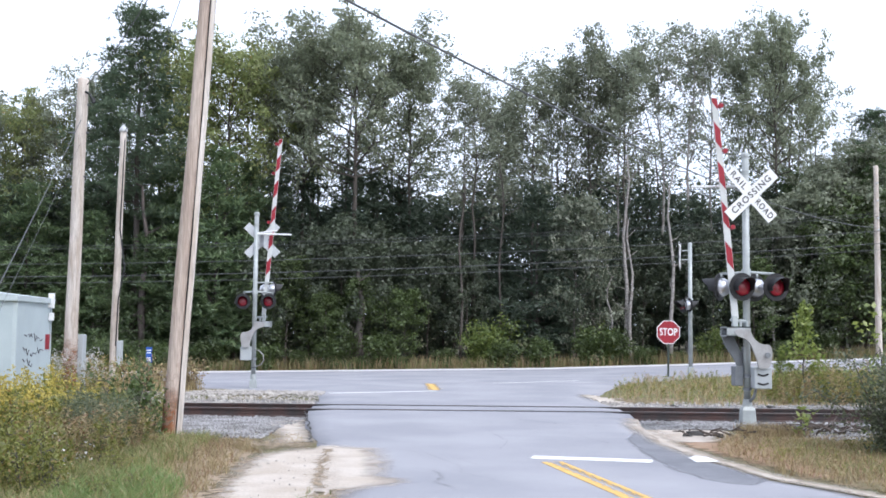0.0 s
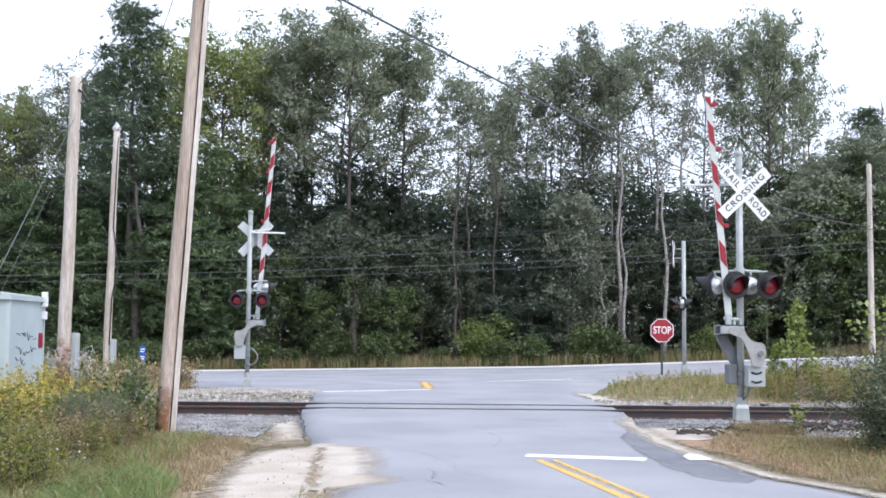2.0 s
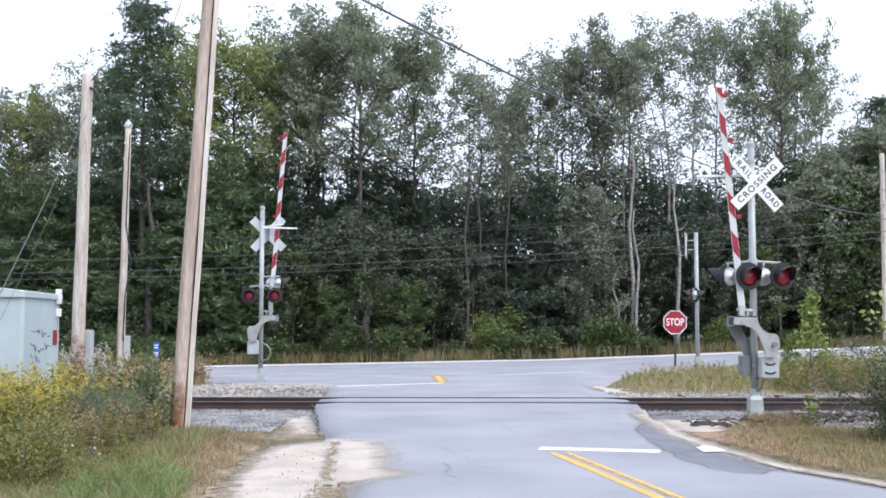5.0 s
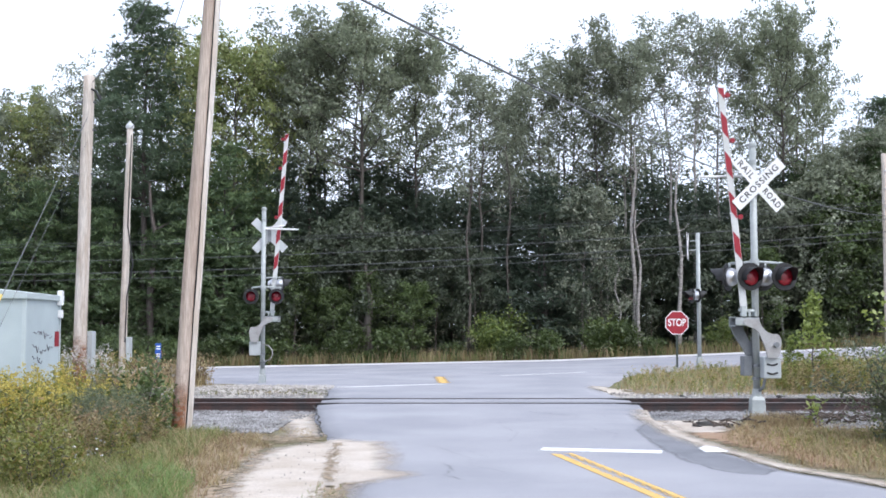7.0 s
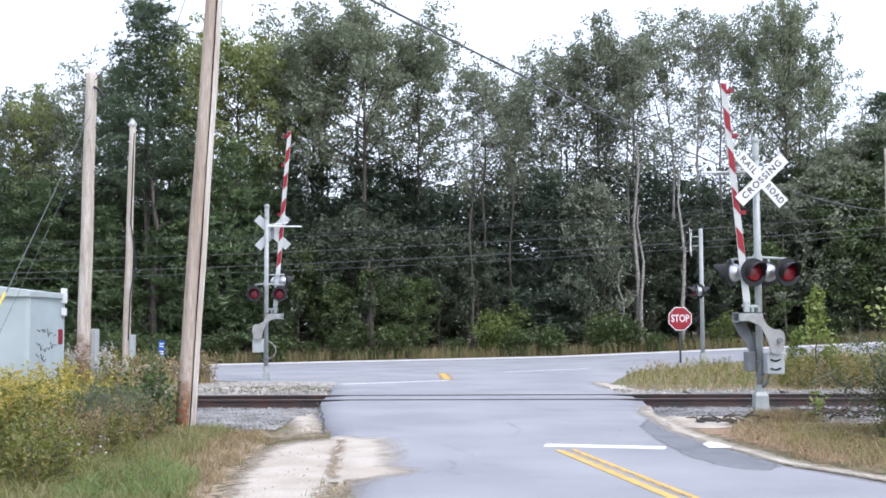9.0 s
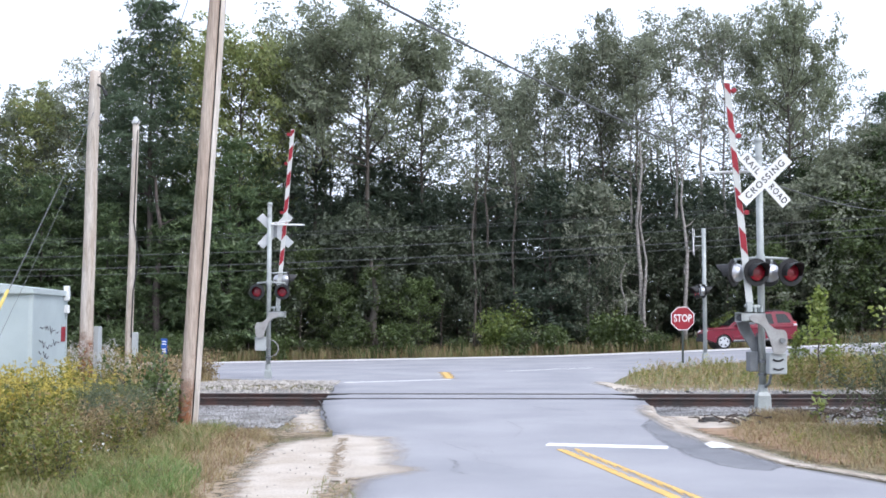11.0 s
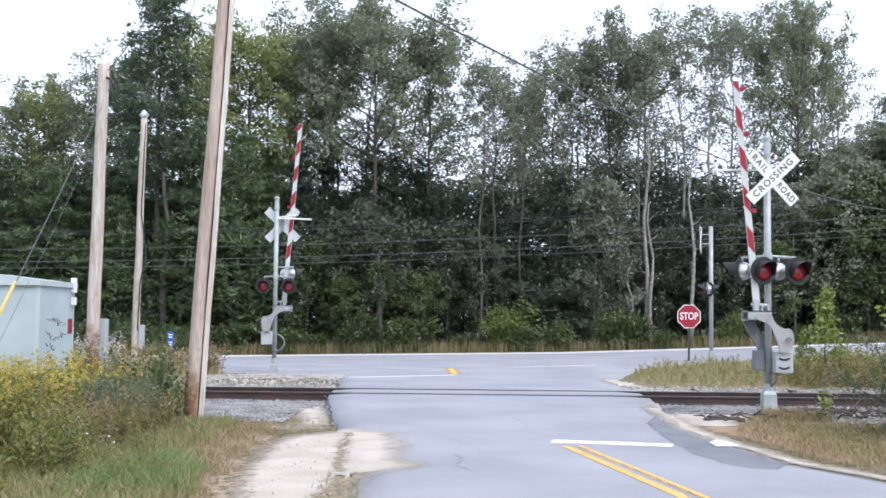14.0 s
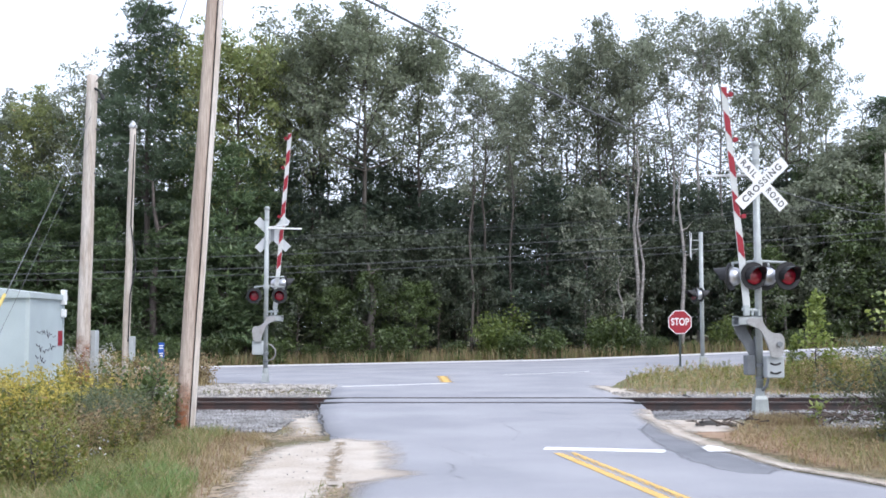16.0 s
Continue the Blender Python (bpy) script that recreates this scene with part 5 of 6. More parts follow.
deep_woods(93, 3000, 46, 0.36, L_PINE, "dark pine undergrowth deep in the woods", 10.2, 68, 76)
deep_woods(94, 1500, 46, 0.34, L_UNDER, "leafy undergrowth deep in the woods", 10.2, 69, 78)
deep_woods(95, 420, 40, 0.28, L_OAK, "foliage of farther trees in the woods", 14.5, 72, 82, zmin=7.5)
deep_woods(103, 260, 40, 0.28, L_UNDER, "foliage of farther trees, coloured dark for forest shade", 14.0, 70, 80, -14, 12, 8.0)
deep_woods(98, 2400, 46, 0.42, L_UNDER, "foliage at the back of the woods, coloured dark for shade", 11.5, 79, 86)
deep_woods(101, 520, 40, 0.34, L_TALL_PINE, "pine foliage among the western trees", 12.0, 66, 76, -34, -12)
deep_woods(102, 380, 40, 0.34, L_OAK, "leafy foliage among the eastern trees", 13.0, 68, 78, 17.5, 36)
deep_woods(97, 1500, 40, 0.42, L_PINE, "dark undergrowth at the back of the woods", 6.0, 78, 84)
g = Geo()
rng = np.random.default_rng(96)
for k in range(70):
    x, y, h = rng.uniform(-44, 44), rng.uniform(66, 80), rng.uniform(11, 16)
    w = rng.normal(size=2) * 0.6
    bow = rng.normal(size=2) * 0.25
    path = [Vector((x + w[0] * u * u + bow[0] * math.sin(3.1 * u), y + w[1] * u, land(x, y) - 0.2 + (h + 0.2) * u)) for u in np.linspace(0, 1, 7)]
    g.tube(path, [0.13 * (1 - 0.75 * u) for u in np.linspace(0, 1, 7)], 5, caps=False)
    for m in range(7):
        a = rng.uniform(0, 6.28)
        limb(g, rng, path[2 + m % 5], (math.cos(a), math.sin(a), 0.6), rng.uniform(1.2, 2.8), 0.045, 4)
tagged(part("woods_trunks", g, M_BARK), "thin grey trunks deep in the woods", "woods", kind="stuff")

bush = shrub("shrub", 61, 2.2, 1.3, 2800, 0.17, L_SHRUB, "green roadside shrub before the woods")
bright = shrub("shrub", 62, 2.4, 1.3, 3000, 0.18, L_YOUNG, "bright yellow-green roadside shrub")
stand(bright, [(885, 59.2, 2.6, 0.95), (865, 59.6, 2.0, 0.9), (1270, 59, 1.9, 0.9), (1082, 59.4, 2.1, 1.0)], 2.4)
spots = [(px + 11 * math.sin(px), 58.9 + 0.8 * math.sin(px * 0.7), 1.25 + 0.5 * math.sin(px * 0.31), 1.1) for px in range(390, 1560, 84)]
stand(bush, spots + [(1060, 59, 2.2, 1), (1105, 59.2, 2.0, 1), (690, 59, 2.0, 1.1), (610, 59, 1.9, 1.1), (230, 52, 1.6, 1), (200, 50, 1.7, 1), (290, 56, 1.7, 1.1), (130, 52, 1.8, 1.2), (60, 50, 1.8, 1.2)], 2.2)


def bare_trunk(px, d, z1, r, bark, label, seed, twigs=5):
    rng = np.random.default_rng(seed)
    x = at_view(px, d)
    t = thing("bare_tree", pose(x, d, land(x, d)), label, "tree", "woodland trees")
    g = Geo()
    p = [Vector((0.22 * math.sin(i * 1.3 + seed) * i / 8, 0.1 * math.cos(i), -0.2 + z1 * i / 8)) for i in range(9)]
    g.tube(p, [r * (1 - 0.72 * i / 8) for i in range(9)], 8)
    part("trunk", g, bark, t, smooth=True)
    for k in range(twigs):
        b = Geo()
        i = int(rng.integers(3, 9))
        a = rng.uniform(0, 6.28)
        limb(b, rng, p[i], (math.cos(a), math.sin(a) * 0.4, 0.5), rng.uniform(0.6, 1.5), r * 0.28, 5)
        part("twig", b, bark, t, smooth=True)
    return t


bare_trunk(1203, 60.5, 10.8, 0.13, M_BARK_PALE, "dead pale birch trunk with broken limbs", 3, 7)
bare_trunk(1122, 61, 11.5, 0.15, M_BARK_PALE, "pale grey trunk at the edge of the woods", 5, 4)
bare_trunk(1130, 60.8, 8.0, 0.12, M_BARK_PALE, "pale grey trunk at the edge of the woods", 8, 3)
bare_trunk(1094, 60.4, 4.9, 0.08, M_BARK_PALE, "thin pale dead trunk", 9, 2)
bare_trunk(1045, 61, 3.8, 0.07, M_BARK, "thin bare grey trunk in the undergrowth", 12, 2)
bare_trunk(652, 60.2, 5.5, 0.3, M_BARK, "thick grey trunk in the undergrowth", 14, 3)
bare_trunk(830, 61, 10.5, 0.09, M_BARK, "thin pale trunk among dark pines", 17, 5)
bare_trunk(900, 62, 12, 0.08, M_BARK, "thin pale trunk among dark pines", 19, 5)
bare_trunk(268, 60.6, 10.0, 0.24, M_BARK_PINE, "tall grey pine trunk", 20, 6)

# ---- weeds, grass and saplings near the crossing ----


def blades(name, count, place, height, width, material, label, seed, bend=0.35, kind="stuff", category="grass"):
    """Grass: each blade a bent, pointed strip of two quads."""
    rng = np.random.default_rng(seed)
    pts = np.array([place(rng) for _ in range(count)])
    z = np.array([top(x, y) for x, y in pts]) if count < 60000 else np.array([land(x, y) for x, y in pts])
    h = height * rng.uniform(0.45, 1.25, count)
    a = rng.uniform(0, 6.28, count)
    side = np.stack([np.cos(a), np.sin(a), np.zeros(count)], 1) * (width * rng.uniform(0.6, 1.3, count))[:, None]
    b = rng.uniform(0, 6.28, count)
    lean = np.stack([np.cos(b), np.sin(b), np.zeros(count)], 1) * (h * bend * rng.uniform(0.2, 1.4, count))[:, None]
    base = np.stack([pts[:, 0], pts[:, 1], z - 0.02], 1)
    mid = base + lean * 0.35 + np.stack([0 * h, 0 * h, h * 0.6], 1)
    tip = base + lean + np.stack([0 * h, 0 * h, h * 0.97], 1)
    v = np.stack([base - side, base + side, mid + side * 0.7, mid - side * 0.7, tip], 1).reshape(-1, 3)
    k = np.arange(count)[:, None] * 5
    me = bpy.data.meshes.new(name)
    me.vertices.add(5 * count), me.loops.add(7 * count), me.polygons.add(2 * count)
    me.vertices.foreach_set("co", v.astype(np.float32).ravel())
    me.loops.foreach_set("vertex_index", (k + np.array([0, 1, 2, 3, 3, 2, 4])).astype(np.int32).ravel())
    me.polygons.foreach_set("loop_start", (np.arange(count)[:, None] * 7 + np.array([0, 4])).astype(np.int32).ravel())
    me.update(calc_edges=True)
    ob = part(name, me, material)
    return tagged(ob, label, category, kind=kind)


def in_poly(poly):
    x0, x1 = min(p[0] for p in poly), max(p[0] for p in poly)
    y0, y1 = min(p[1] for p in poly), max(p[1] for p in poly)

    def place(rng):
        while True:
            x, y = rng.uniform(x0, x1), rng.uniform(y0, y1)
            if inside_distance(poly, x, y) + 0.35 * noise.noise((x * 1.5, y * 1.5, 3)) > 0 and noise.noise((x * 2.2, y * 2.2, 9)) + rng.uniform(-0.5, 0.8) > -0.25:
                return x, y
    return place


def weeds(name, count, place, height, seed, leafmat, label, flower=None, flowers=26, stem_leaves=34, leaf=0.085, category="weeds", aspect=0.26, bloom=0.03):
    """Tall stems with narrow leaves that point up and outwards; the tips may carry arching plumes of tiny flowers. height: of (x, y)."""
    rng = np.random.default_rng(seed)
    stems, cs, ax, fl = [], [], [], []
    for _ in range(count):
        x, y = place(rng)
        h = height(x, y) * rng.uniform(0.65, 1.15)
        z = land(x, y)
        lx, ly = rng.normal(size=2) * 0.13 * h
        u = rng.uniform(0.06, 0.98, stem_leaves)
        w = 0.03 + 0.12 * np.sin(np.pi * np.clip(u, 0, 1)) * h
        a = rng.uniform(0, 6.283, stem_leaves)
        out = np.stack([np.cos(a), np.sin(a), rng.uniform(-0.1, 1.1, stem_leaves)], 1)
        c = np.stack([x + lx * u ** 1.5, y + ly * u ** 1.5, z + h * u], 1)
        cs.append(c + out * (w * rng.uniform(0.15, 1.0, stem_leaves))[:, None] * (1, 1, 0.5))
        ax.append(out)
        side = np.array((rng.uniform(-1, 1), rng.uniform(-1, 1), 0)) * 0.005
        b, t = np.array((x, y, z - 0.05)), np.array((x + lx, y + ly, z + h))
        stems.append(np.stack([b - side, b + side, t]))
        if flower is not None and rng.random() < 0.75:
            arms = 6
            way = rng.uniform(0, 6.283, arms)
            k = rng.integers(0, arms, flowers)
            v = rng.uniform(0.05, 1, flowers)
            r = 0.15 * v * (0.6 + 0.1 * k)
            q = np.stack([np.cos(way[k]) * r, np.sin(way[k]) * r, 0.05 * k - 0.16 + 0.10 * v - 0.13 * v * v], 1)
            fl.append(t + q + rng.normal(size=q.shape) * 0.014)
    c, d = np.concatenate(cs), np.concatenate(ax)
    d = d + rng.normal(size=d.shape) * 0.35
    d /= np.linalg.norm(d, axis=1)[:, None]
    b = np.cross(d, rng.normal(size=d.shape))
    b /= np.linalg.norm(b, axis=1)[:, None]
    sz = (leaf * rng.uniform(0.6, 1.35, len(c)))[:, None]
    quads = np.stack([c - d * sz * 0.3 + b * sz * aspect * 0.6, c + d * sz * 0.6, c - d * sz * 0.3 - b * sz * aspect * 0.6], 1)
    root = part(name, quads_mesh(name, np.concatenate([quads, np.stack(stems)]), leafmat), leafmat)
    tagged(root, label, category, kind="stuff")
    if fl:
        part("flowers", quads_mesh("flowers", kites(rng, np.concatenate(fl), bloom, 0.2, 0.8), flower), flower, root, "plumes of small flowers")
    return root

weed_zone = in_poly([(-14, 19.6), (-4.5, 19.4), (-4.25, 17.4), (-4.0, 15.6), (-3.75, 14.4), (-3.95, 13), (-4.0, 11.5), (-3.9, 9), (-10, 9)])


def weed_height(x, y):
    h = (0.52 + 0.26 * smooth(-3.7, -5.4, x) + 0.12 * smooth(12, 16, y)) * (1 + 0.5 * noise.noise((x * 1.1, y * 1.1, 5)) + 0.2 * noise.noise((x * 3, y * 3, 8)))
    return min(h, 0.84 + 0.06 * noise.noise((x * 4, y * 4, 1)))


gold_zone = in_poly([(-14, 18.0), (-6.3, 18.0), (-4.9, 17.2), (-4.6, 15.2), (-4.8, 13.2), (-4.9, 12), (-9, 10.5)])
weeds("goldenrod", 1000, gold_zone, lambda x, y: weed_height(x, y) * 1.04, 71, L_WEED, "thicket of yellow-flowering goldenrod", L_GOLD, 84, 60, 0.085, bloom=0.031)
weeds("tall_weeds", 1350, weed_zone, lambda x, y: weed_height(x, y) * 0.88, 72, L_WEED, "tangle of green and brownish roadside weeds", None, 0, 70, 0.08)
weeds("feathery_weeds", 190, in_poly([(-5.1, 16.6), (-4.3, 16.4), (-4.0, 15.2), (-4.0, 14.4), (-4.6, 14.2), (-5.2, 15.0)]), lambda x, y: 0.72, 106, L_FEATHER, "feathery grey-green weeds with fine leaves", None, 0, 190, 0.05, aspect=0.14)
weeds("feathery_weeds", 120, in_poly([(-6.4, 15.8), (-5.4, 16.0), (-5.3, 14.6), (-6.2, 14.2)]), lambda x, y: 0.74, 107, L_FEATHER, "feathery grey-green weeds with fine leaves", None, 0, 190, 0.05, aspect=0.14)
weeds("aster", 55, in_poly([(-9.2, 26.4), (-8.0, 26.4), (-8.0, 27.6), (-9.2, 27.6)]), lambda x, y: 1.12, 73, L_WEED, "white asters at the foot of the poles", L_WHITE, 60, 26)
weeds("aster", 5, in_poly([(-4.3, 11.2), (-3.4, 11.2), (-3.4, 12.4), (-4.3, 12.4)]), lambda x, y: 0.4, 74, L_WEED, "low white asters in the grass", L_WHITE, 9, 20, 0.06)
weeds("field_weeds", 900, in_poly([(-26, 38.0), (-13, 36.4), (-8.4, 32.8), (-7.4, 31.4), (-7.4, 29), (-30, 29)]), lambda x, y: 0.85, 75, L_DRY, "brown and rust-coloured weeds beyond the railway", None, 0, 26, 0.12)
weeds("field_weeds", 500, in_poly([(-26, 38.0), (-13, 36.4), (-8.8, 33.6), (-7.9, 31.4), (-8.0, 29), (-30, 29)]), lambda x, y: 0.8, 76, L_WEED, "green weeds beyond the railway", L_GOLD, 8, 26, 0.12)
weeds("verge_weeds", 380, in_poly([(9.5, 29.2), (10.5, 33), (13, 40), (40, 41), (40, 28.6), (13, 28.2)]), lambda x, y: 0.5 + 0.35 * smooth(9, 12, x), 77, L_WEED, "brownish green weeds between railway and highway", None, 0, 26, 0.12)
weeds("verge_weeds", 420, in_poly([(9.0, 29.2), (10.5, 33), (13, 40), (40, 41), (40, 28.6), (13, 28.2)]), lambda x, y: 0.5 + 0.35 * smooth(9, 12, x), 108, L_DRY, "withered tan weeds between railway and highway", None, 0, 30, 0.10)
weeds("verge_weeds", 130, in_poly([(8.6, 28.6), (8.8, 30.4), (11.5, 30.6), (11.5, 28.6)]), lambda x, y: 0.85, 110, L_WEED, "tall brownish green weeds round the sapling", None, 0, 60, 0.09, aspect=0.2)
weeds("verge_weeds", 70, in_poly([(8.4, 28.5), (8.6, 30.4), (11.5, 30.6), (11.5, 28.5)]), lambda x, y: 0.8, 111, L_DRY, "tall withered weeds round the sapling", None, 0, 60, 0.08, aspect=0.2)
weeds("roadside_weeds", 620, in_poly([(6.0, 16.6), (6.6, 17.0), (12, 17.0), (12, 12), (7.4, 12.6), (6.2, 14.4)]), lambda x, y: 0.2 + 0.25 * smooth(6.8, 8, x), 78, L_WEED, "low weeds on the sandy verge", L_GOLD, 3, 22, 0.06)

blades("verge_grass", 15000, in_poly([(-4.6, 17.4), (-3.4, 17.4), (-3.2, 16.5), (-3.2, 15.5), (-3.2, 13.6), (-2.8, 12.2), (-2.45, 11.0), (-2.3, 9), (-5.2, 9), (-4.6, 13), (-4.4, 16)]), 0.2, 0.005, L_GRASS, "green and straw-coloured grass of the verge", 81, 0.9)
blades("dry_grass", 9000, in_poly([(-4.8, 18.4), (-3.6, 17.6), (-2.6, 16.5), (-2.45, 15.5), (-2.45, 13.4), (-2.3, 11.4), (-2.15, 9.5), (-4.0, 9.5), (-3.9, 13), (-4.3, 16)]), 0.14, 0.005, L_DRY, "dead brown grass beside the pole", 82, 1.0)
blades("dry_grass", 26000, in_poly([(4.2, 17.2), (4.9, 18.4), (6.0, 18.0), (7.5, 17.2), (12, 17.2), (12, 9.6), (5.6, 9.6), (4.95, 11.6), (4.35, 13.4), (4.0, 15.6)]), 0.15, 0.005, L_DRY, "dry straw-coloured grass on the verge", 83, 1.1)
blades("verge_grass", 8000, in_poly([(5.0, 17.4), (6.0, 17.6), (12, 17.2), (12, 10), (5.8, 10), (5.0, 12), (4.6, 15)]), 0.17, 0.005, L_GRASS, "patches of green grass on the verge", 84, 0.9)
blades("grass_tuft", 2200, in_poly([(5.0, 18.4), (5.0, 19.5), (6.0, 19.6), (6.1, 18.5)]), 0.2, 0.005, L_DRY, "tan tufts of grass at the signal mast", 85, 0.5)
blades("island_grass", 13000, in_poly([(4.45, 29.3), (5.05, 32), (6.0, 36), (7.2, 40), (13, 42.4), (34, 42.2), (34, 28.6), (6, 28.1)]), 0.2, 0.010, L_GRASS, "green and yellow grass between railway and highway", 86, 0.8)
blades("island_grass", 7000, in_poly([(4.45, 29.3), (5.05, 32), (6.0, 36), (7.2, 40), (13, 42.4), (34, 42.2), (34, 28.6), (6, 28.1)]), 0.22, 0.010, L_DRY, "dry brown grass between railway and highway", 87, 0.8)
blades("woodside_grass", 10000, in_poly([(-46, 57.5), (48, 57.5), (48, 60.5), (-46, 60.5)]), 0.72, 0.014, L_DRY, "tall tan grass along the woods", 88)
blades("woodside_grass", 12000, in_poly([(-46, 57.4), (48, 57.4), (48, 61), (-46, 61)]), 0.62, 0.014, L_GRASS, "green grass along the woods", 89)
blades("sand_grass", 500, in_poly([(-1.35, 9.4), (-0.85, 9.4), (-0.95, 11.4), (-1.3, 12.2)]), 0.07, 0.004, L_GRASS, "thin grass growing in the sand", 90, 0.8)
blades("field_grass", 9000, in_poly([(-26, 38.0), (-13, 36.6), (-8.0, 32.6), (-6.3, 31.4), (-6.6, 29), (-30, 29)]), 0.45, 0.012, L_DRY, "brown grass beyond the railway", 91)

leafy = shrub("leafy_weed", 64, 1.15, 0.26, 800, 0.085, L_SHRUB, "dark leafy weed beside the wooden pole", "weed", "weeds by the pole", 8, 0.09)
leafy.matrix_basis = pose(-4.30, 16.6, 0)
copy_thing(leafy, pose(-4.12, 16.0, 0, 0, 0, 40) @ Matrix.Scale(0.62, 4))
copy_thing(leafy, pose(-4.48, 17.1, 0, 0, 0, 210) @ Matrix.Diagonal((0.5, 0.5, 1.16, 1)))


def sapling(seed, height, reach, leaves, size, material, label):
    """One leader with rising side branches, widest below the middle and bare at the foot."""
    rng = np.random.default_rng(seed)
    t = thing("sapling", pose(0, 0, 0), label, "sapling", "saplings")
    g = Geo()
    lead = [Vector((0.03 * math.sin(i * 1.4), 0.03 * math.cos(i), height * i / 10)) for i in range(11)]
    g.tube(lead, [0.022 * (1 - 0.08 * i) for i in range(11)], 6)
    cs = [np.array(p) for p in lead[5:]] * 2
    for k in range(22):
        u = 0.26 + 0.68 * k / 21
        a = 2.4 * k + rng.uniform(-0.4, 0.4)
        n = reach * (1.02 - u) ** 0.8 * rng.uniform(0.7, 1.25)
        path, d = limb(g, rng, lead[int(u * 10)].lerp(lead[min(10, int(u * 10) + 1)], u * 10 % 1), (math.cos(a), math.sin(a), 0.35 + 0.5 * u), n, 0.009, 4)
        cs += [np.array(q) for q in path[2:]]
    part("stem", g, M_BARK, t, smooth=True)
    c = np.repeat(np.array(cs), max(1, leaves // len(cs)), 0)
    c = c + rng.normal(size=c.shape) * (0.07, 0.07, 0.06)
    part("foliage", quads_mesh("foliage", kites(rng, c, size, 0.5, 0.55), material), material, t)
    return t


sap = sapling(65, 2.55, 0.72, 900, 0.13, L_BRIGHT, "yellow-green sapling beside the railway")
sap.matrix_basis = pose(9.55, 29.3, -0.1)
copy_thing(sap, pose(9.05, 29.6, -0.1, 0, 0, 70) @ Matrix.Scale(0.55, 4))
corner = shrub("corner_bush", 66, 1.6, 0.55, 12000, 0.05, L_FEATHER, "olive green bush at the road verge", "bush", "bushes on the verge", 12, 0.12)
corner.matrix_basis = pose(6.38, 15.4, 0) @ Matrix.Diagonal((0.95, 0.95, 0.92, 1))
copy_thing(corner, pose(6.9, 15.9, 0, 0, 0, 100) @ Matrix.Scale(1.1, 4))
tall = shrub("corner_sapling", 67, 2.2, 0.6, 1500, 0.10, L_BRIGHT, "bright green sapling at the road verge", "sapling", "saplings", 9, 0.15)
tall.matrix_basis = pose(6.85, 16.4, 0)
seedling = shrub("seedling", 68, 0.75, 0.14, 60, 0.16, L_BRIGHT, "leafy seedling beside the ballast", "weed", "weeds by the ballast", 2, 0.05)
seedling.matrix_basis = pose(6.02, 18.6, 0) @ Matrix.Scale(0.75, 4)
brown = shrub("brown_bush", 69, 0.85, 0.75, 2600, 0.075, L_DRY, "rust-brown bush beside the gravel", "bush", "bushes by the railway", 12, 0.12)
brown.matrix_basis = pose(-6.85, 31.2, -0.1)
copy_thing(brown, pose(-7.9, 31.6, -0.1, 0, 0, 80))

low = shrub("low_weed", 70, 0.62, 0.42, 2600, 0.032, L_WEED, "low green leafy weed in the verge", "weed", "weeds on the verge", 9, 0.08)
low.matrix_basis = pose(-3.95, 11.2, 0)
for k, (x, y, s) in enumerate(((-4.35, 11.9, 1.15), (-4.6, 12.8, 1.2), (-3.5, 12.9, 0.55), (-2.95, 11.3, 0.42), (-3.2, 10.9, 0.45), (-4.1, 13.6, 0.9), (-5.2, 13.6, 1.3))):
    copy_thing(low, pose(x, y, land(x, y), 0, 0, 67 * k) @ Matrix.Scale(s, 4))
weeds("brown_weeds", 240, in_poly([(-5.3, 15.8), (-3.9, 15.8), (-3.7, 13.2), (-4.6, 12.6), (-5.4, 13.5)]), lambda x, y: 0.62, 79, L_DRY, "withered brown weeds among green ones", None, 0, 40, 0.05)
blades("green_tuft", 2600, in_poly([(-3.3, 12.6), (-2.75, 12.4), (-2.45, 11.4), (-2.4, 10.4), (-3.6, 10.2), (-3.5, 11.4)]), 0.2, 0.0055, L_FRESH, "fresh green tufts of grass", 92, 0.8)

ISLAND = [(4.6, 29.4), (5.2, 32), (6.15, 36), (7.5, 39.6), (13, 41.6), (30, 41.8), (30, 28.9), (6, 28.5)]
weeds("island_weeds", 650, in_poly(ISLAND), lambda x, y: 0.30 * (1 + 0.8 * noise.noise((x * 0.8, y * 0.8, 1))), 101, L_WEED, "low green and yellow weeds between railway and highway", L_GOLD, 10, 44, 0.075, aspect=0.18)
weeds("island_weeds", 420, in_poly(ISLAND), lambda x, y: 0.34 * (1 + 0.8 * noise.noise((x * 0.8, y * 0.8, 6))), 102, L_DRY, "low rust-brown weeds between railway and highway", None, 0, 40, 0.075, aspect=0.16)
VERGE = [(4.3, 17.2), (5.2, 18.2), (7.5, 17.2), (12, 17.2), (12, 10), (5.8, 10), (5.1, 11.8), (4.7, 13.6), (4.45, 15.6)]
weeds("verge_weeds", 190, in_poly(VERGE), lambda x, y: 0.17 * (1 + 0.9 * noise.noise((x * 1.1, y * 1.1, 2))), 103, L_WEED, "low green weeds scattered on the verge", None, 0, 18, 0.045)
weeds("verge_weeds", 330, in_poly(VERGE), lambda x, y: 0.22 * (1 + 0.9 * noise.noise((x * 1.1, y * 1.1, 4))), 104, L_DRY, "low rust-brown weeds scattered on the verge", None, 0, 18, 0.045)
blades("sand_grass", 900, in_poly([(-3.3, 18.9), (-2.2, 18.6), (-1.9, 16.9), (-2.7, 16.6)]), 0.06, 0.004, L_DRY, "sparse dead grass at the road edge", 105, 1.0)

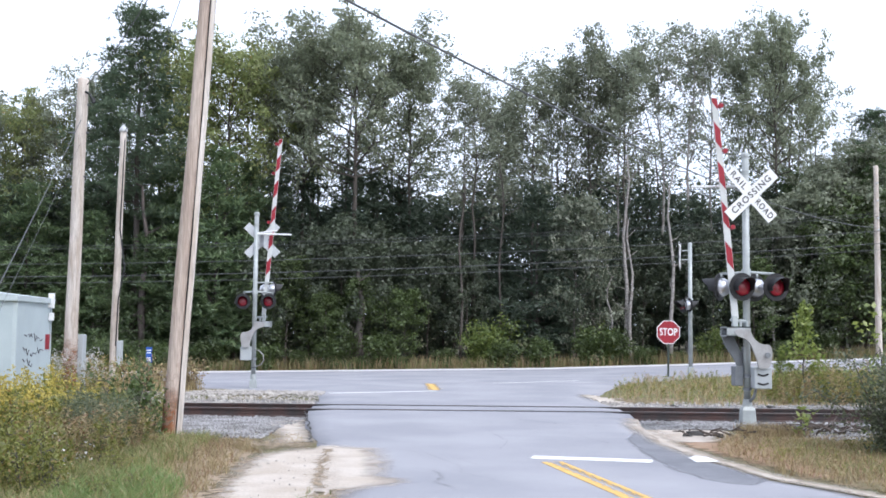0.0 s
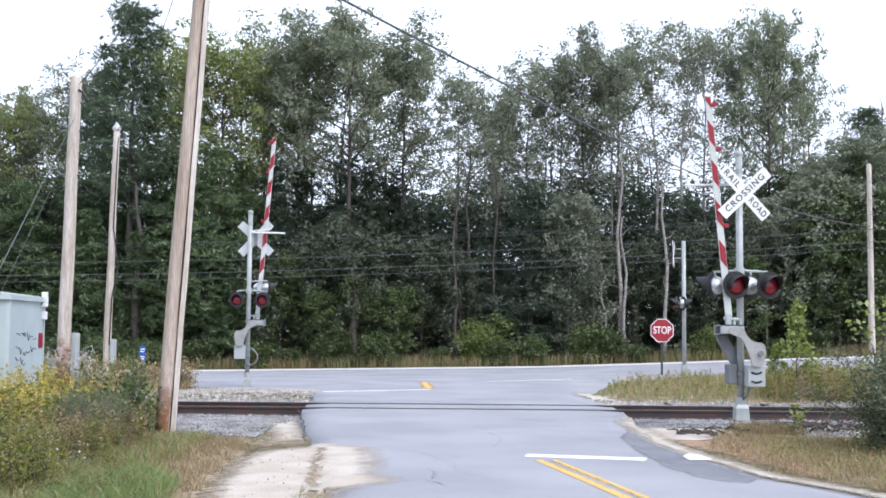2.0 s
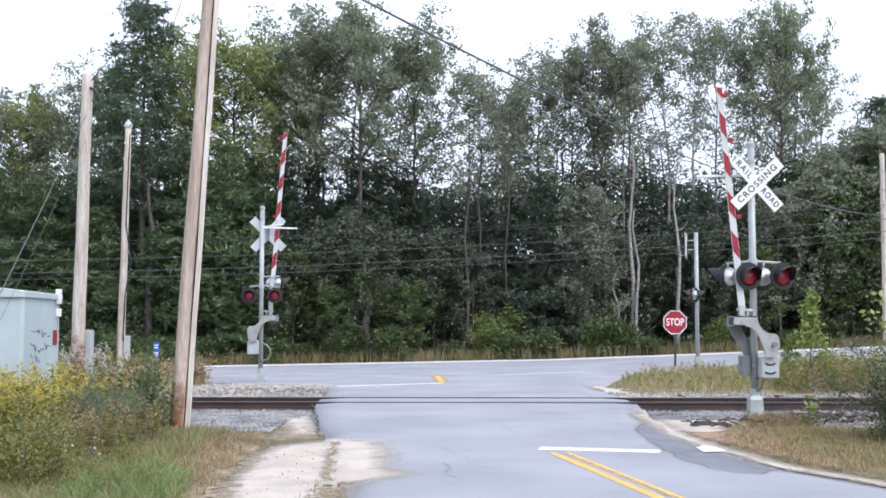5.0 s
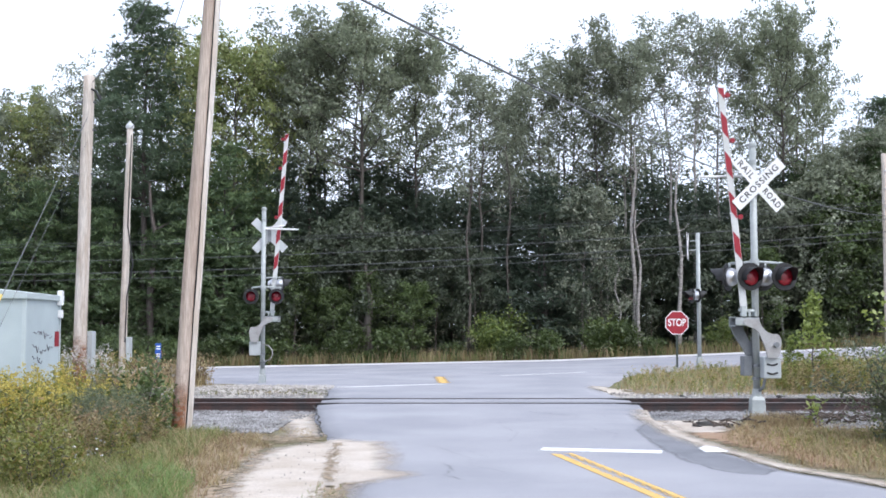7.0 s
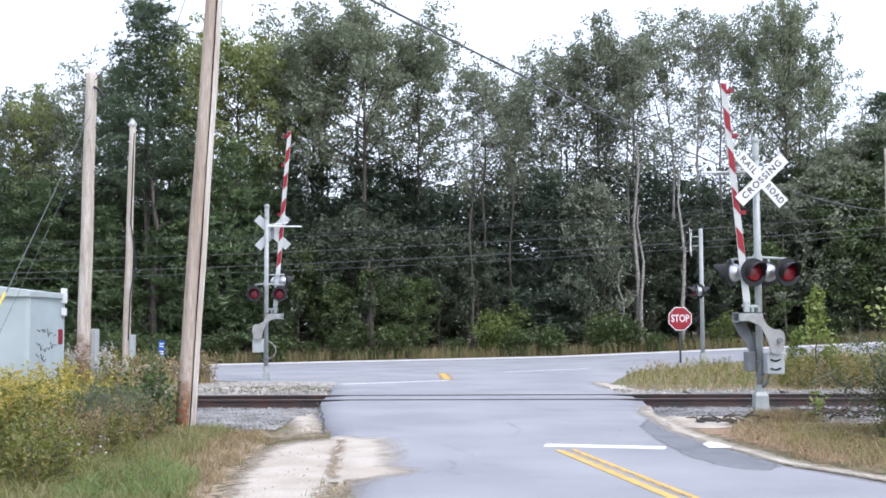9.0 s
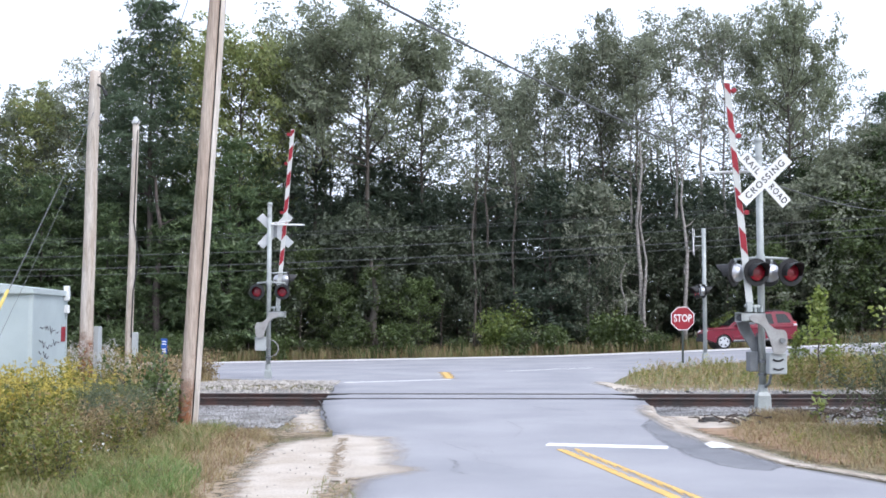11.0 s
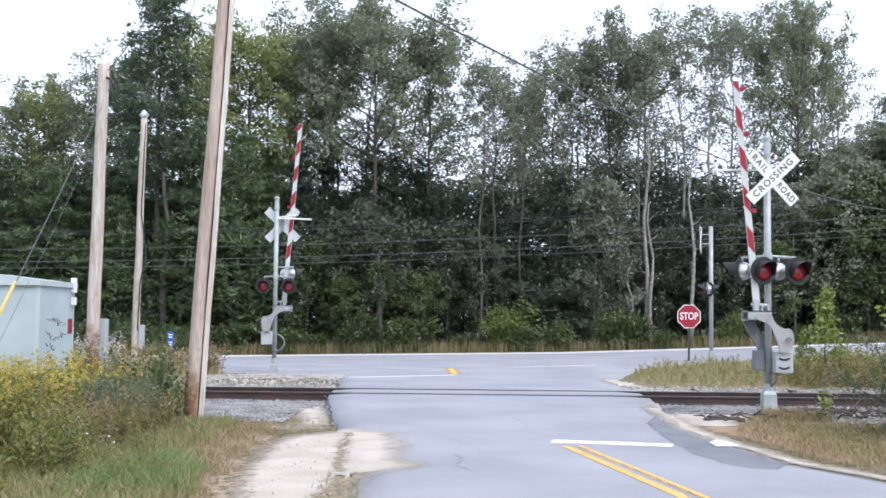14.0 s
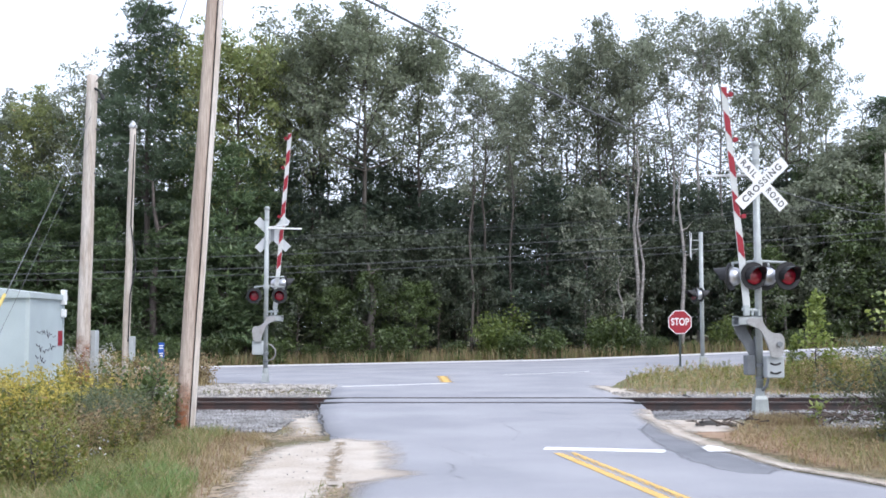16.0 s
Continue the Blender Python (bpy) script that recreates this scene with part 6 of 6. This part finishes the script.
# ---- small things on the ground ----
rng = np.random.default_rng(5)
chunk_mesh = []
for k in range(3):
    g = Geo().box(-0.16, 0.16, -0.1, 0.1, -0.05, 0.08, taper=0.04, bevel=0.025)
    g.v = [tuple(np.array(p) * (1 + 0.25 * rng.normal(size=3) * 0.6)) for p in g.v]
    chunk_mesh.append(fixed(g).mesh("asphalt_chunk"))
M_CHUNK = mat("broken_dark_asphalt", (0.075, 0.072, 0.07), 0.9, spread=0.4, scale=9, bump=0.6)
for k, (x, y, s) in enumerate(((4.30, 18.75, 1.2), (4.62, 18.4, 0.9), (4.95, 18.2, 0.7), (4.12, 18.5, 0.6), (6.4, 20.3, 0.9), (6.9, 20.5, 0.8), (7.5, 20.6, 0.8), (5.9, 27.9, 1.0), (8.3, 27.9, 1.1))):
    c = part("asphalt_chunk", chunk_mesh[k % 3], M_CHUNK, m=pose(x, y, land(x, y) + 0.03, 4 * k, -6 * k % 20, 47 * k) @ Matrix.Diagonal((s * 0.75, s * 0.6, s * 0.5, 1)))
    tagged(c, "broken lump of dark asphalt on the ground", "rubble", "rubble")
g = Geo()
rng = np.random.default_rng(8)
for k in range(110):
    x, y = 6.6 + rng.normal() * 0.6, 19.3 + rng.normal() * 0.4
    if k > 92:
        x, y = 4.45 + rng.normal() * 0.25, 18.3 + rng.normal() * 0.15
    a, n = rng.uniform(0, 6.28), rng.uniform(0.12, 0.34)
    z = land(x, y) + 0.03 + 0.12 * rng.random()
    g.tube([(x, y, z), (x + n * math.cos(a), y + n * math.sin(a), z + rng.uniform(-0.04, 0.14))], [0.017, 0.008], 5)
tagged(part("dead_twigs", g, mat("dry_grey_twigs", (0.12, 0.095, 0.08), 0.9, spread=0.4, scale=8)), "dry grey-brown twigs heaped beside the ballast", "twigs", kind="stuff")
pale = mat("white_plastic_scrap", (0.7, 0.7, 0.68), 0.6)
for x, y, s in ((5.1, 12.5, 1.0), (5.35, 27.85, 1.6)):
    g = Geo().box(-0.07, 0.07, -0.03, 0.04, 0, 0.035, taper=0.012, bevel=0.006)
    tagged(part("litter_scrap", fixed(g), pale, m=pose(x, y, land(x, y) + 0.012, 0, 6, 25) @ Matrix.Scale(s, 4)), "white scrap of litter in the grass", "litter")


def crack(path, w, material=M_CRACK):
    """A thin dark line 3 mm above the road: tarry cracks, and painted shade at the road edge."""
    g = Geo()
    r = random.Random(len(path) * 7 + int(100 * path[0][0]))
    pts = []
    for (x0, y0), (x1, y1) in zip(path, path[1:]):
        for i in range(8):
            u = i / 8
            pts.append((x0 + (x1 - x0) * u + r.uniform(-0.03, 0.03), y0 + (y1 - y0) * u + r.uniform(-0.05, 0.05)))
    for x, y in pts:
        ww = w * r.uniform(0.3, 1.1)
        g.v += [(x - ww, y - ww, surface(x, y) + 0.004), (x + ww, y + ww, surface(x, y) + 0.004)]
    g.f = [(2 * i, 2 * i + 1, 2 * i + 3, 2 * i + 2) for i in range(len(pts) - 1)]
    return tagged(part("road_crack", g, material), "thin dark line for cracks and the shaded road edge", "crack", "cracks", "structure")


crack([(0.02, 13.4), (0.10, 12.8), (0.02, 12.3), (0.25, 11.9)], 0.007)
crack([(-0.5, 13.8), (-0.48, 13.4)], 0.008)
crack([(-1.0, 20.6), (0.4, 20.2), (1.2, 20.5)], 0.006)
crack([(0.9, 19.0), (1.1, 17.2), (0.9, 15.6)], 0.005)
crack([(2.2, 18.6), (2.6, 17.0), (2.4, 16.0)], 0.005)
crack([(1.6, 21.5), (2.3, 20.4), (3.0, 20.1)], 0.01)
# shadow and tarred rim of the road's drop-off edge, painted as a dark line
crack([(-2.62, 23.2), (-2.4, 21.6), (-2.2, 20.06), (-1.98, 18.3), (-1.84, 17.0), (-1.72, 16.52), (-1.42, 16.34)], 0.02, M_CHUNK)
crack([(-0.62, 16.0), (-0.1, 15.2), (0.3, 14.0), (0.32, 13.2), (0.75, 12.5)], 0.0035)
crack([(-0.2, 15.0), (0.35, 14.6), (0.6, 13.9)], 0.003)
crack([(-12, 44.6), (-4, 45.1), (0, 45.0), (5, 45.6), (10, 45.2), (16, 45.8)], 0.035)
crack([(-9, 47.4), (-2, 47.0), (3, 47.8), (8, 47.5)], 0.03)

# ---- the red car on the highway ----
M_CAR = mat("dark_red_car_paint", (0.17, 0.004, 0.020), 0.32, 0.0, spread=0.04, scale=1, bump=0.0, coat=0.15)
M_TRIM = mat("dark_plastic_trim", (0.05, 0.05, 0.055), 0.6, spread=0.1, bump=0.02)
M_TYRE = mat("black_tyre_rubber", (0.025, 0.025, 0.026), 0.85, spread=0.2, bump=0.1)
M_RIM = mat("silver_alloy", (0.66, 0.67, 0.69), 0.35, 0.7, spread=0.06, bump=0.0)
M_GLASS = mat("tinted_car_glass", (0.012, 0.015, 0.017), 0.2, spread=0.05, bump=0.0, coat=0.0)
# opaque: the brightness of the front side windows is put into the colour
M_GLASS_PALE = mat("glass_painted_pale", (0.10, 0.12, 0.13), 0.12, spread=0.05, bump=0.0, coat=0.0)
M_HEADLAMP = mat("clear_headlamp_lens", (0.75, 0.76, 0.78), 0.15, spread=0.08, bump=0.0, coat=0.6)
M_TAIL = mat("red_tail_lamp_lens", (0.42, 0.03, 0.04), 0.2, spread=0.08, bump=0.0, coat=0.5)

car = thing("car", pose(0, 0, 0), "dark red compact sport utility car on the highway", "car")


def arch(cx, r=0.40, n=9):
    return [(cx + r * math.cos(math.pi * (1 - i / (n - 1))) * -1, 0.34 + r * math.sin(math.pi * i / (n - 1))) for i in range(n)]


def car_body():
    lower = [(2.12, 0.46)] + arch(1.31) + [(0.75, 0.42), (-0.75, 0.42)] + arch(-1.31) + [(-2.0, 0.46), (-2.17, 0.52), (-2.21, 0.66), (-2.17, 0.80), (-2.02, 0.93), (-1.6, 1.01), (-1.02, 1.07), (0.4, 1.10), (2.08, 1.12), (2.19, 1.0), (2.21, 0.74), (2.2, 0.55)]
    bm = bmesh.new()
    rings = []
    for y, inset in ((-0.90, 0.07), (-0.88, 0.02), (-0.62, 0.0), (0.62, 0.0), (0.88, 0.02), (0.90, 0.07)):
        rings.append([bm.verts.new((x * (1 - inset * 0.35), y, z - (inset * 0.5 if z > 0.9 else 0))) for x, z in lower])
    n = len(lower)
    for a, b in zip(rings, rings[1:]):
        for i in range(n):
            bm.faces.new((a[i], a[(i + 1) % n], b[(i + 1) % n], b[i]))
    bm.faces.new(rings[0]), bm.faces.new(list(reversed(rings[-1])))
    bmesh.ops.recalc_face_normals(bm, faces=bm.faces)
    bmesh.ops.triangulate(bm, faces=[f for f in bm.faces if len(f.verts) > 4])
    g = Geo()
    bm.verts.ensure_lookup_table()
    g.add([v.co.copy() for v in bm.verts], [[v.index for v in f.verts] for f in bm.faces])
    bm.free()
    return g


part("body", car_body(), M_CAR, car, "dark red painted body")
CABIN = [(-1.05, 1.06), (-0.30, 1.60), (0.25, 1.69), (1.55, 1.70), (1.92, 1.60), (2.12, 1.10)]


def cabin_y(z):
    return 0.86 - 0.17 * (z - 1.06) / 0.64


def cabin():
    g = Geo()
    n = len(CABIN)
    for s in (-1, 1):
        g.v += [(x, s * cabin_y(z), z) for x, z in CABIN]
    g.f = [tuple(range(n)), tuple(reversed(range(n, 2 * n)))] + [(i, i + n, (i + 1) % n + n, (i + 1) % n) for i in range(n)]
    return fixed(g)


part("cabin", cabin(), M_CAR, car, "dark red roof and pillars")


def side_glass(outline, s, material, label):
    g = Geo()
    n = len(outline)
    g.v = [(x, s * (cabin_y(z) + 0.006), z) for x, z in outline] + [(x, s * (cabin_y(z) - 0.02), z) for x, z in outline]
    g.f = [tuple(range(n)), tuple(reversed(range(n, 2 * n)))] + [(i, i + n, (i + 1) % n + n, (i + 1) % n) for i in range(n)]
    part("side_window", fixed(g), material, car, label)


for s in (-1, 1):
    side_glass([(-0.80, 1.13), (-0.24, 1.53), (0.22, 1.60), (0.22, 1.13)], s, M_GLASS_PALE, "front side window")
    side_glass([(0.29, 1.13), (0.29, 1.60), (1.05, 1.61), (1.12, 1.13)], s, M_GLASS, "rear side window")
    side_glass([(1.30, 1.15), (1.24, 1.59), (1.70, 1.57), (1.92, 1.24), (1.90, 1.15)], s, M_GLASS, "dark quarter window")
    part("shoulder_line", fixed(Geo().box(-1.75, 2.02, s * 0.905 - 0.03, s * 0.905 + 0.03, 0.93, 1.03, bevel=0.028)), M_CAR, car, "raised shoulder line")
    part("door_moulding", fixed(Geo().box(-0.82, 0.84, s * 0.905 - 0.022, s * 0.905 + 0.022, 0.52, 0.62, bevel=0.02)), M_CAR, car, "body-coloured door moulding")
    part("sill_strip", fixed(Geo().box(-0.85, 0.85, s * 0.93 - 0.006, s * 0.93 + 0.006, 0.40, 0.43)), M_GALV, car, "pale sill strip")
    part("mirror", fixed(Geo().box(-0.72, -0.56, s * 0.97 - 0.09, s * 0.97 + 0.09, 1.08, 1.24, bevel=0.03)), M_CAR, car, "door mirror")
    part("sill", fixed(Geo().box(-0.9, 0.9, s * 0.9 - 0.03, s * 0.9 + 0.03, 0.33, 0.44, bevel=0.02)), M_TRIM, car, "dark sill with a pale strip")
    part("headlight", fixed(Geo().box(-2.16, -1.86, s * 0.74 - 0.14, s * 0.74 + 0.14, 0.76, 0.93, taper=0.03, bevel=0.02)), M_HEADLAMP, car, "clear headlight")
    part("tail_light", fixed(Geo().box(2.0, 2.2, s * 0.79 - 0.10, s * 0.79 + 0.10, 0.92, 1.2, taper=0.02, bevel=0.02)), M_TAIL, car, "red tail light")
    part("reversing_light", fixed(Geo().box(2.03, 2.19, s * 0.84 - 0.065, s * 0.84 + 0.065, 1.0, 1.09, bevel=0.015)), M_HEADLAMP, car, "clear reversing light")
    part("door_handle", fixed(Geo().box(-0.02, 0.18, s * 0.91 - 0.02, s * 0.91 + 0.02, 0.96, 1.0, bevel=0.008)), M_TRIM, car)
    part("door_handle", fixed(Geo().box(0.86, 1.06, s * 0.91 - 0.02, s * 0.91 + 0.02, 0.97, 1.01, bevel=0.008)), M_TRIM, car)
    part("roof_rail", fixed(Geo().tube([(-0.1, s * 0.6, 1.68), (0.2, s * 0.6, 1.74), (1.4, s * 0.6, 1.75), (1.7, s * 0.6, 1.69)], 0.02, 8)), M_TRIM, car, "dark roof rail")
    for x in (-0.86, 0.25, 1.2):
        part("door_seam", fixed(Geo().box(x - 0.006, x + 0.006, s * 0.9 - 0.004, s * 0.9 + 0.004, 0.4, 1.08)), M_TRIM, car)
g = Geo().add([(-0.98, -0.74, 1.11), (-0.98, 0.74, 1.11), (-0.36, 0.64, 1.565), (-0.36, -0.64, 1.565), (-0.94, -0.74, 1.09), (-0.94, 0.74, 1.09), (-0.32, 0.64, 1.54), (-0.32, -0.64, 1.54)], [(0, 1, 2, 3), (7, 6, 5, 4), (0, 4, 5, 1), (1, 5, 6, 2), (2, 6, 7, 3), (3, 7, 4, 0)])
for v in range(len(g.v)):
    g.v[v] = (g.v[v][0] - 0.015, g.v[v][1], g.v[v][2] + 0.02)
part("windscreen", fixed(g), M_GLASS, car, "windscreen")
part("rear_window", fixed(Geo().box(1.99, 2.07, -0.62, 0.62, 1.16, 1.52)), M_GLASS, car, "rear window")
part("front_bumper", fixed(Geo().box(-2.26, -2.1, -0.78, 0.78, 0.40, 0.60, bevel=0.04)), M_TRIM, car, "dark front bumper")
part("rear_bumper", fixed(Geo().box(2.08, 2.25, -0.8, 0.8, 0.38, 0.6, bevel=0.04)), M_TRIM, car, "dark rear bumper")
part("grille", fixed(Geo().box(-2.235, -2.18, -0.5, 0.5, 0.62, 0.78, bevel=0.01)), M_TRIM, car)
for x in (-1.31, 1.31):
    for s in (-1, 1):
        g = Geo()
        for k in range(15):
            w = math.pi * (0.02 + 0.96 * k / 14)
            for r in (0.385, 0.455):
                for yy in (0.88, 0.915):
                    g.v.append((x + r * math.cos(w), s * yy, 0.36 + r * math.sin(w)))
        for k in range(14):
            a, b = 4 * k, 4 * k + 4
            g.f += [(a, a + 1, b + 1, b), (a + 2, b + 2, b + 3, a + 3), (a + 1, a + 3, b + 3, b + 1), (a, b, b + 2, a + 2)]
        part("wheel_arch", fixed(g), M_CAR, car, "body-coloured wheel arch")
    part("wheel_well", fixed(Geo().tube([(x, -0.70, 0.36), (x, 0.70, 0.36)], 0.38, 20)), M_BLACK, car)

WHEELS = []
for x in (-1.31, 1.31):
    for s in (-1, 1):
        tyre = Geo().tube([(0, -0.11, 0), (0, -0.10, 0), (0, -0.05, 0), (0, 0.05, 0), (0, 0.10, 0), (0, 0.11, 0)], [0.26, 0.335, 0.36, 0.36, 0.335, 0.26], 28)
        wheel = part("wheel", fixed(tyre), M_TYRE, car, "black tyre with silver five-spoke rim", smooth=True, m=pose(x, s * 0.80, 0.36))
        part("rim_well", fixed(Geo().tube([(0, s * 0.05, 0), (0, s * 0.112, 0)], [0.24, 0.24], 28)), M_TRIM, wheel)
        ring = Geo()
        for k in range(28):
            for r in (0.255, 0.215):
                for yy in (0.10, 0.128):
                    w = 2 * math.pi * k / 28
                    ring.v.append((r * math.cos(w), s * yy, r * math.sin(w)))
        for k in range(28):
            a, b = 4 * k, 4 * ((k + 1) % 28)
            ring.f += [(a, a + 1, b + 1, b), (a + 2, b + 2, b + 3, a + 3), (a + 1, a + 3, b + 3, b + 1), (a, b, b + 2, a + 2)]
        part("rim_ring", fixed(ring), M_RIM, wheel)
        for k in range(5):
            spoke = Geo().add([(-0.055, s * 0.112, 0.0), (0.055, s * 0.112, 0.0), (0.075, s * 0.112, 0.235), (-0.075, s * 0.112, 0.235), (-0.05, s * 0.135, 0.0), (0.05, s * 0.135, 0.0), (0.06, s * 0.13, 0.23), (-0.06, s * 0.13, 0.23)], [(0, 1, 2, 3), (7, 6, 5, 4), (0, 4, 5, 1), (1, 5, 6, 2), (2, 6, 7, 3), (3, 7, 4, 0)])
            part("spoke", fixed(spoke), M_RIM, wheel, m=pose(0, 0, 0, 0, 72 * k, 0))
        part("hub", fixed(Geo().tube([(0, s * 0.11, 0), (0, s * 0.142, 0)], [0.06, 0.05], 14)), M_RIM, wheel)
        WHEELS.append((wheel, x, s * 0.80))

CAR_LANE, CAR_SPEED, CAR_PASS = 54.6, 25.4, 11.565


def motions():
    rows = []
    for t in [0.5 * i for i in range(19)] + [9.3 + 0.1 * i for i in range(41)] + [14, 15, 16]:
        x = -CAR_SPEED * (t - CAR_PASS)
        z0, z1 = surface(x - 1.31, CAR_LANE), surface(x + 1.31, CAR_LANE)
        rows.append((t, pose(x, CAR_LANE, (z0 + z1) / 2 + 0.004, 0, -math.degrees(math.atan2(z1 - z0, 2.62)), 0)))
    walk(car, rows)
    for wheel, x, y in WHEELS:
        walk(wheel, [(t / 3, pose(x, y, 0.36, 0, 80 * t, 0)) for t in range(49)])


motions()
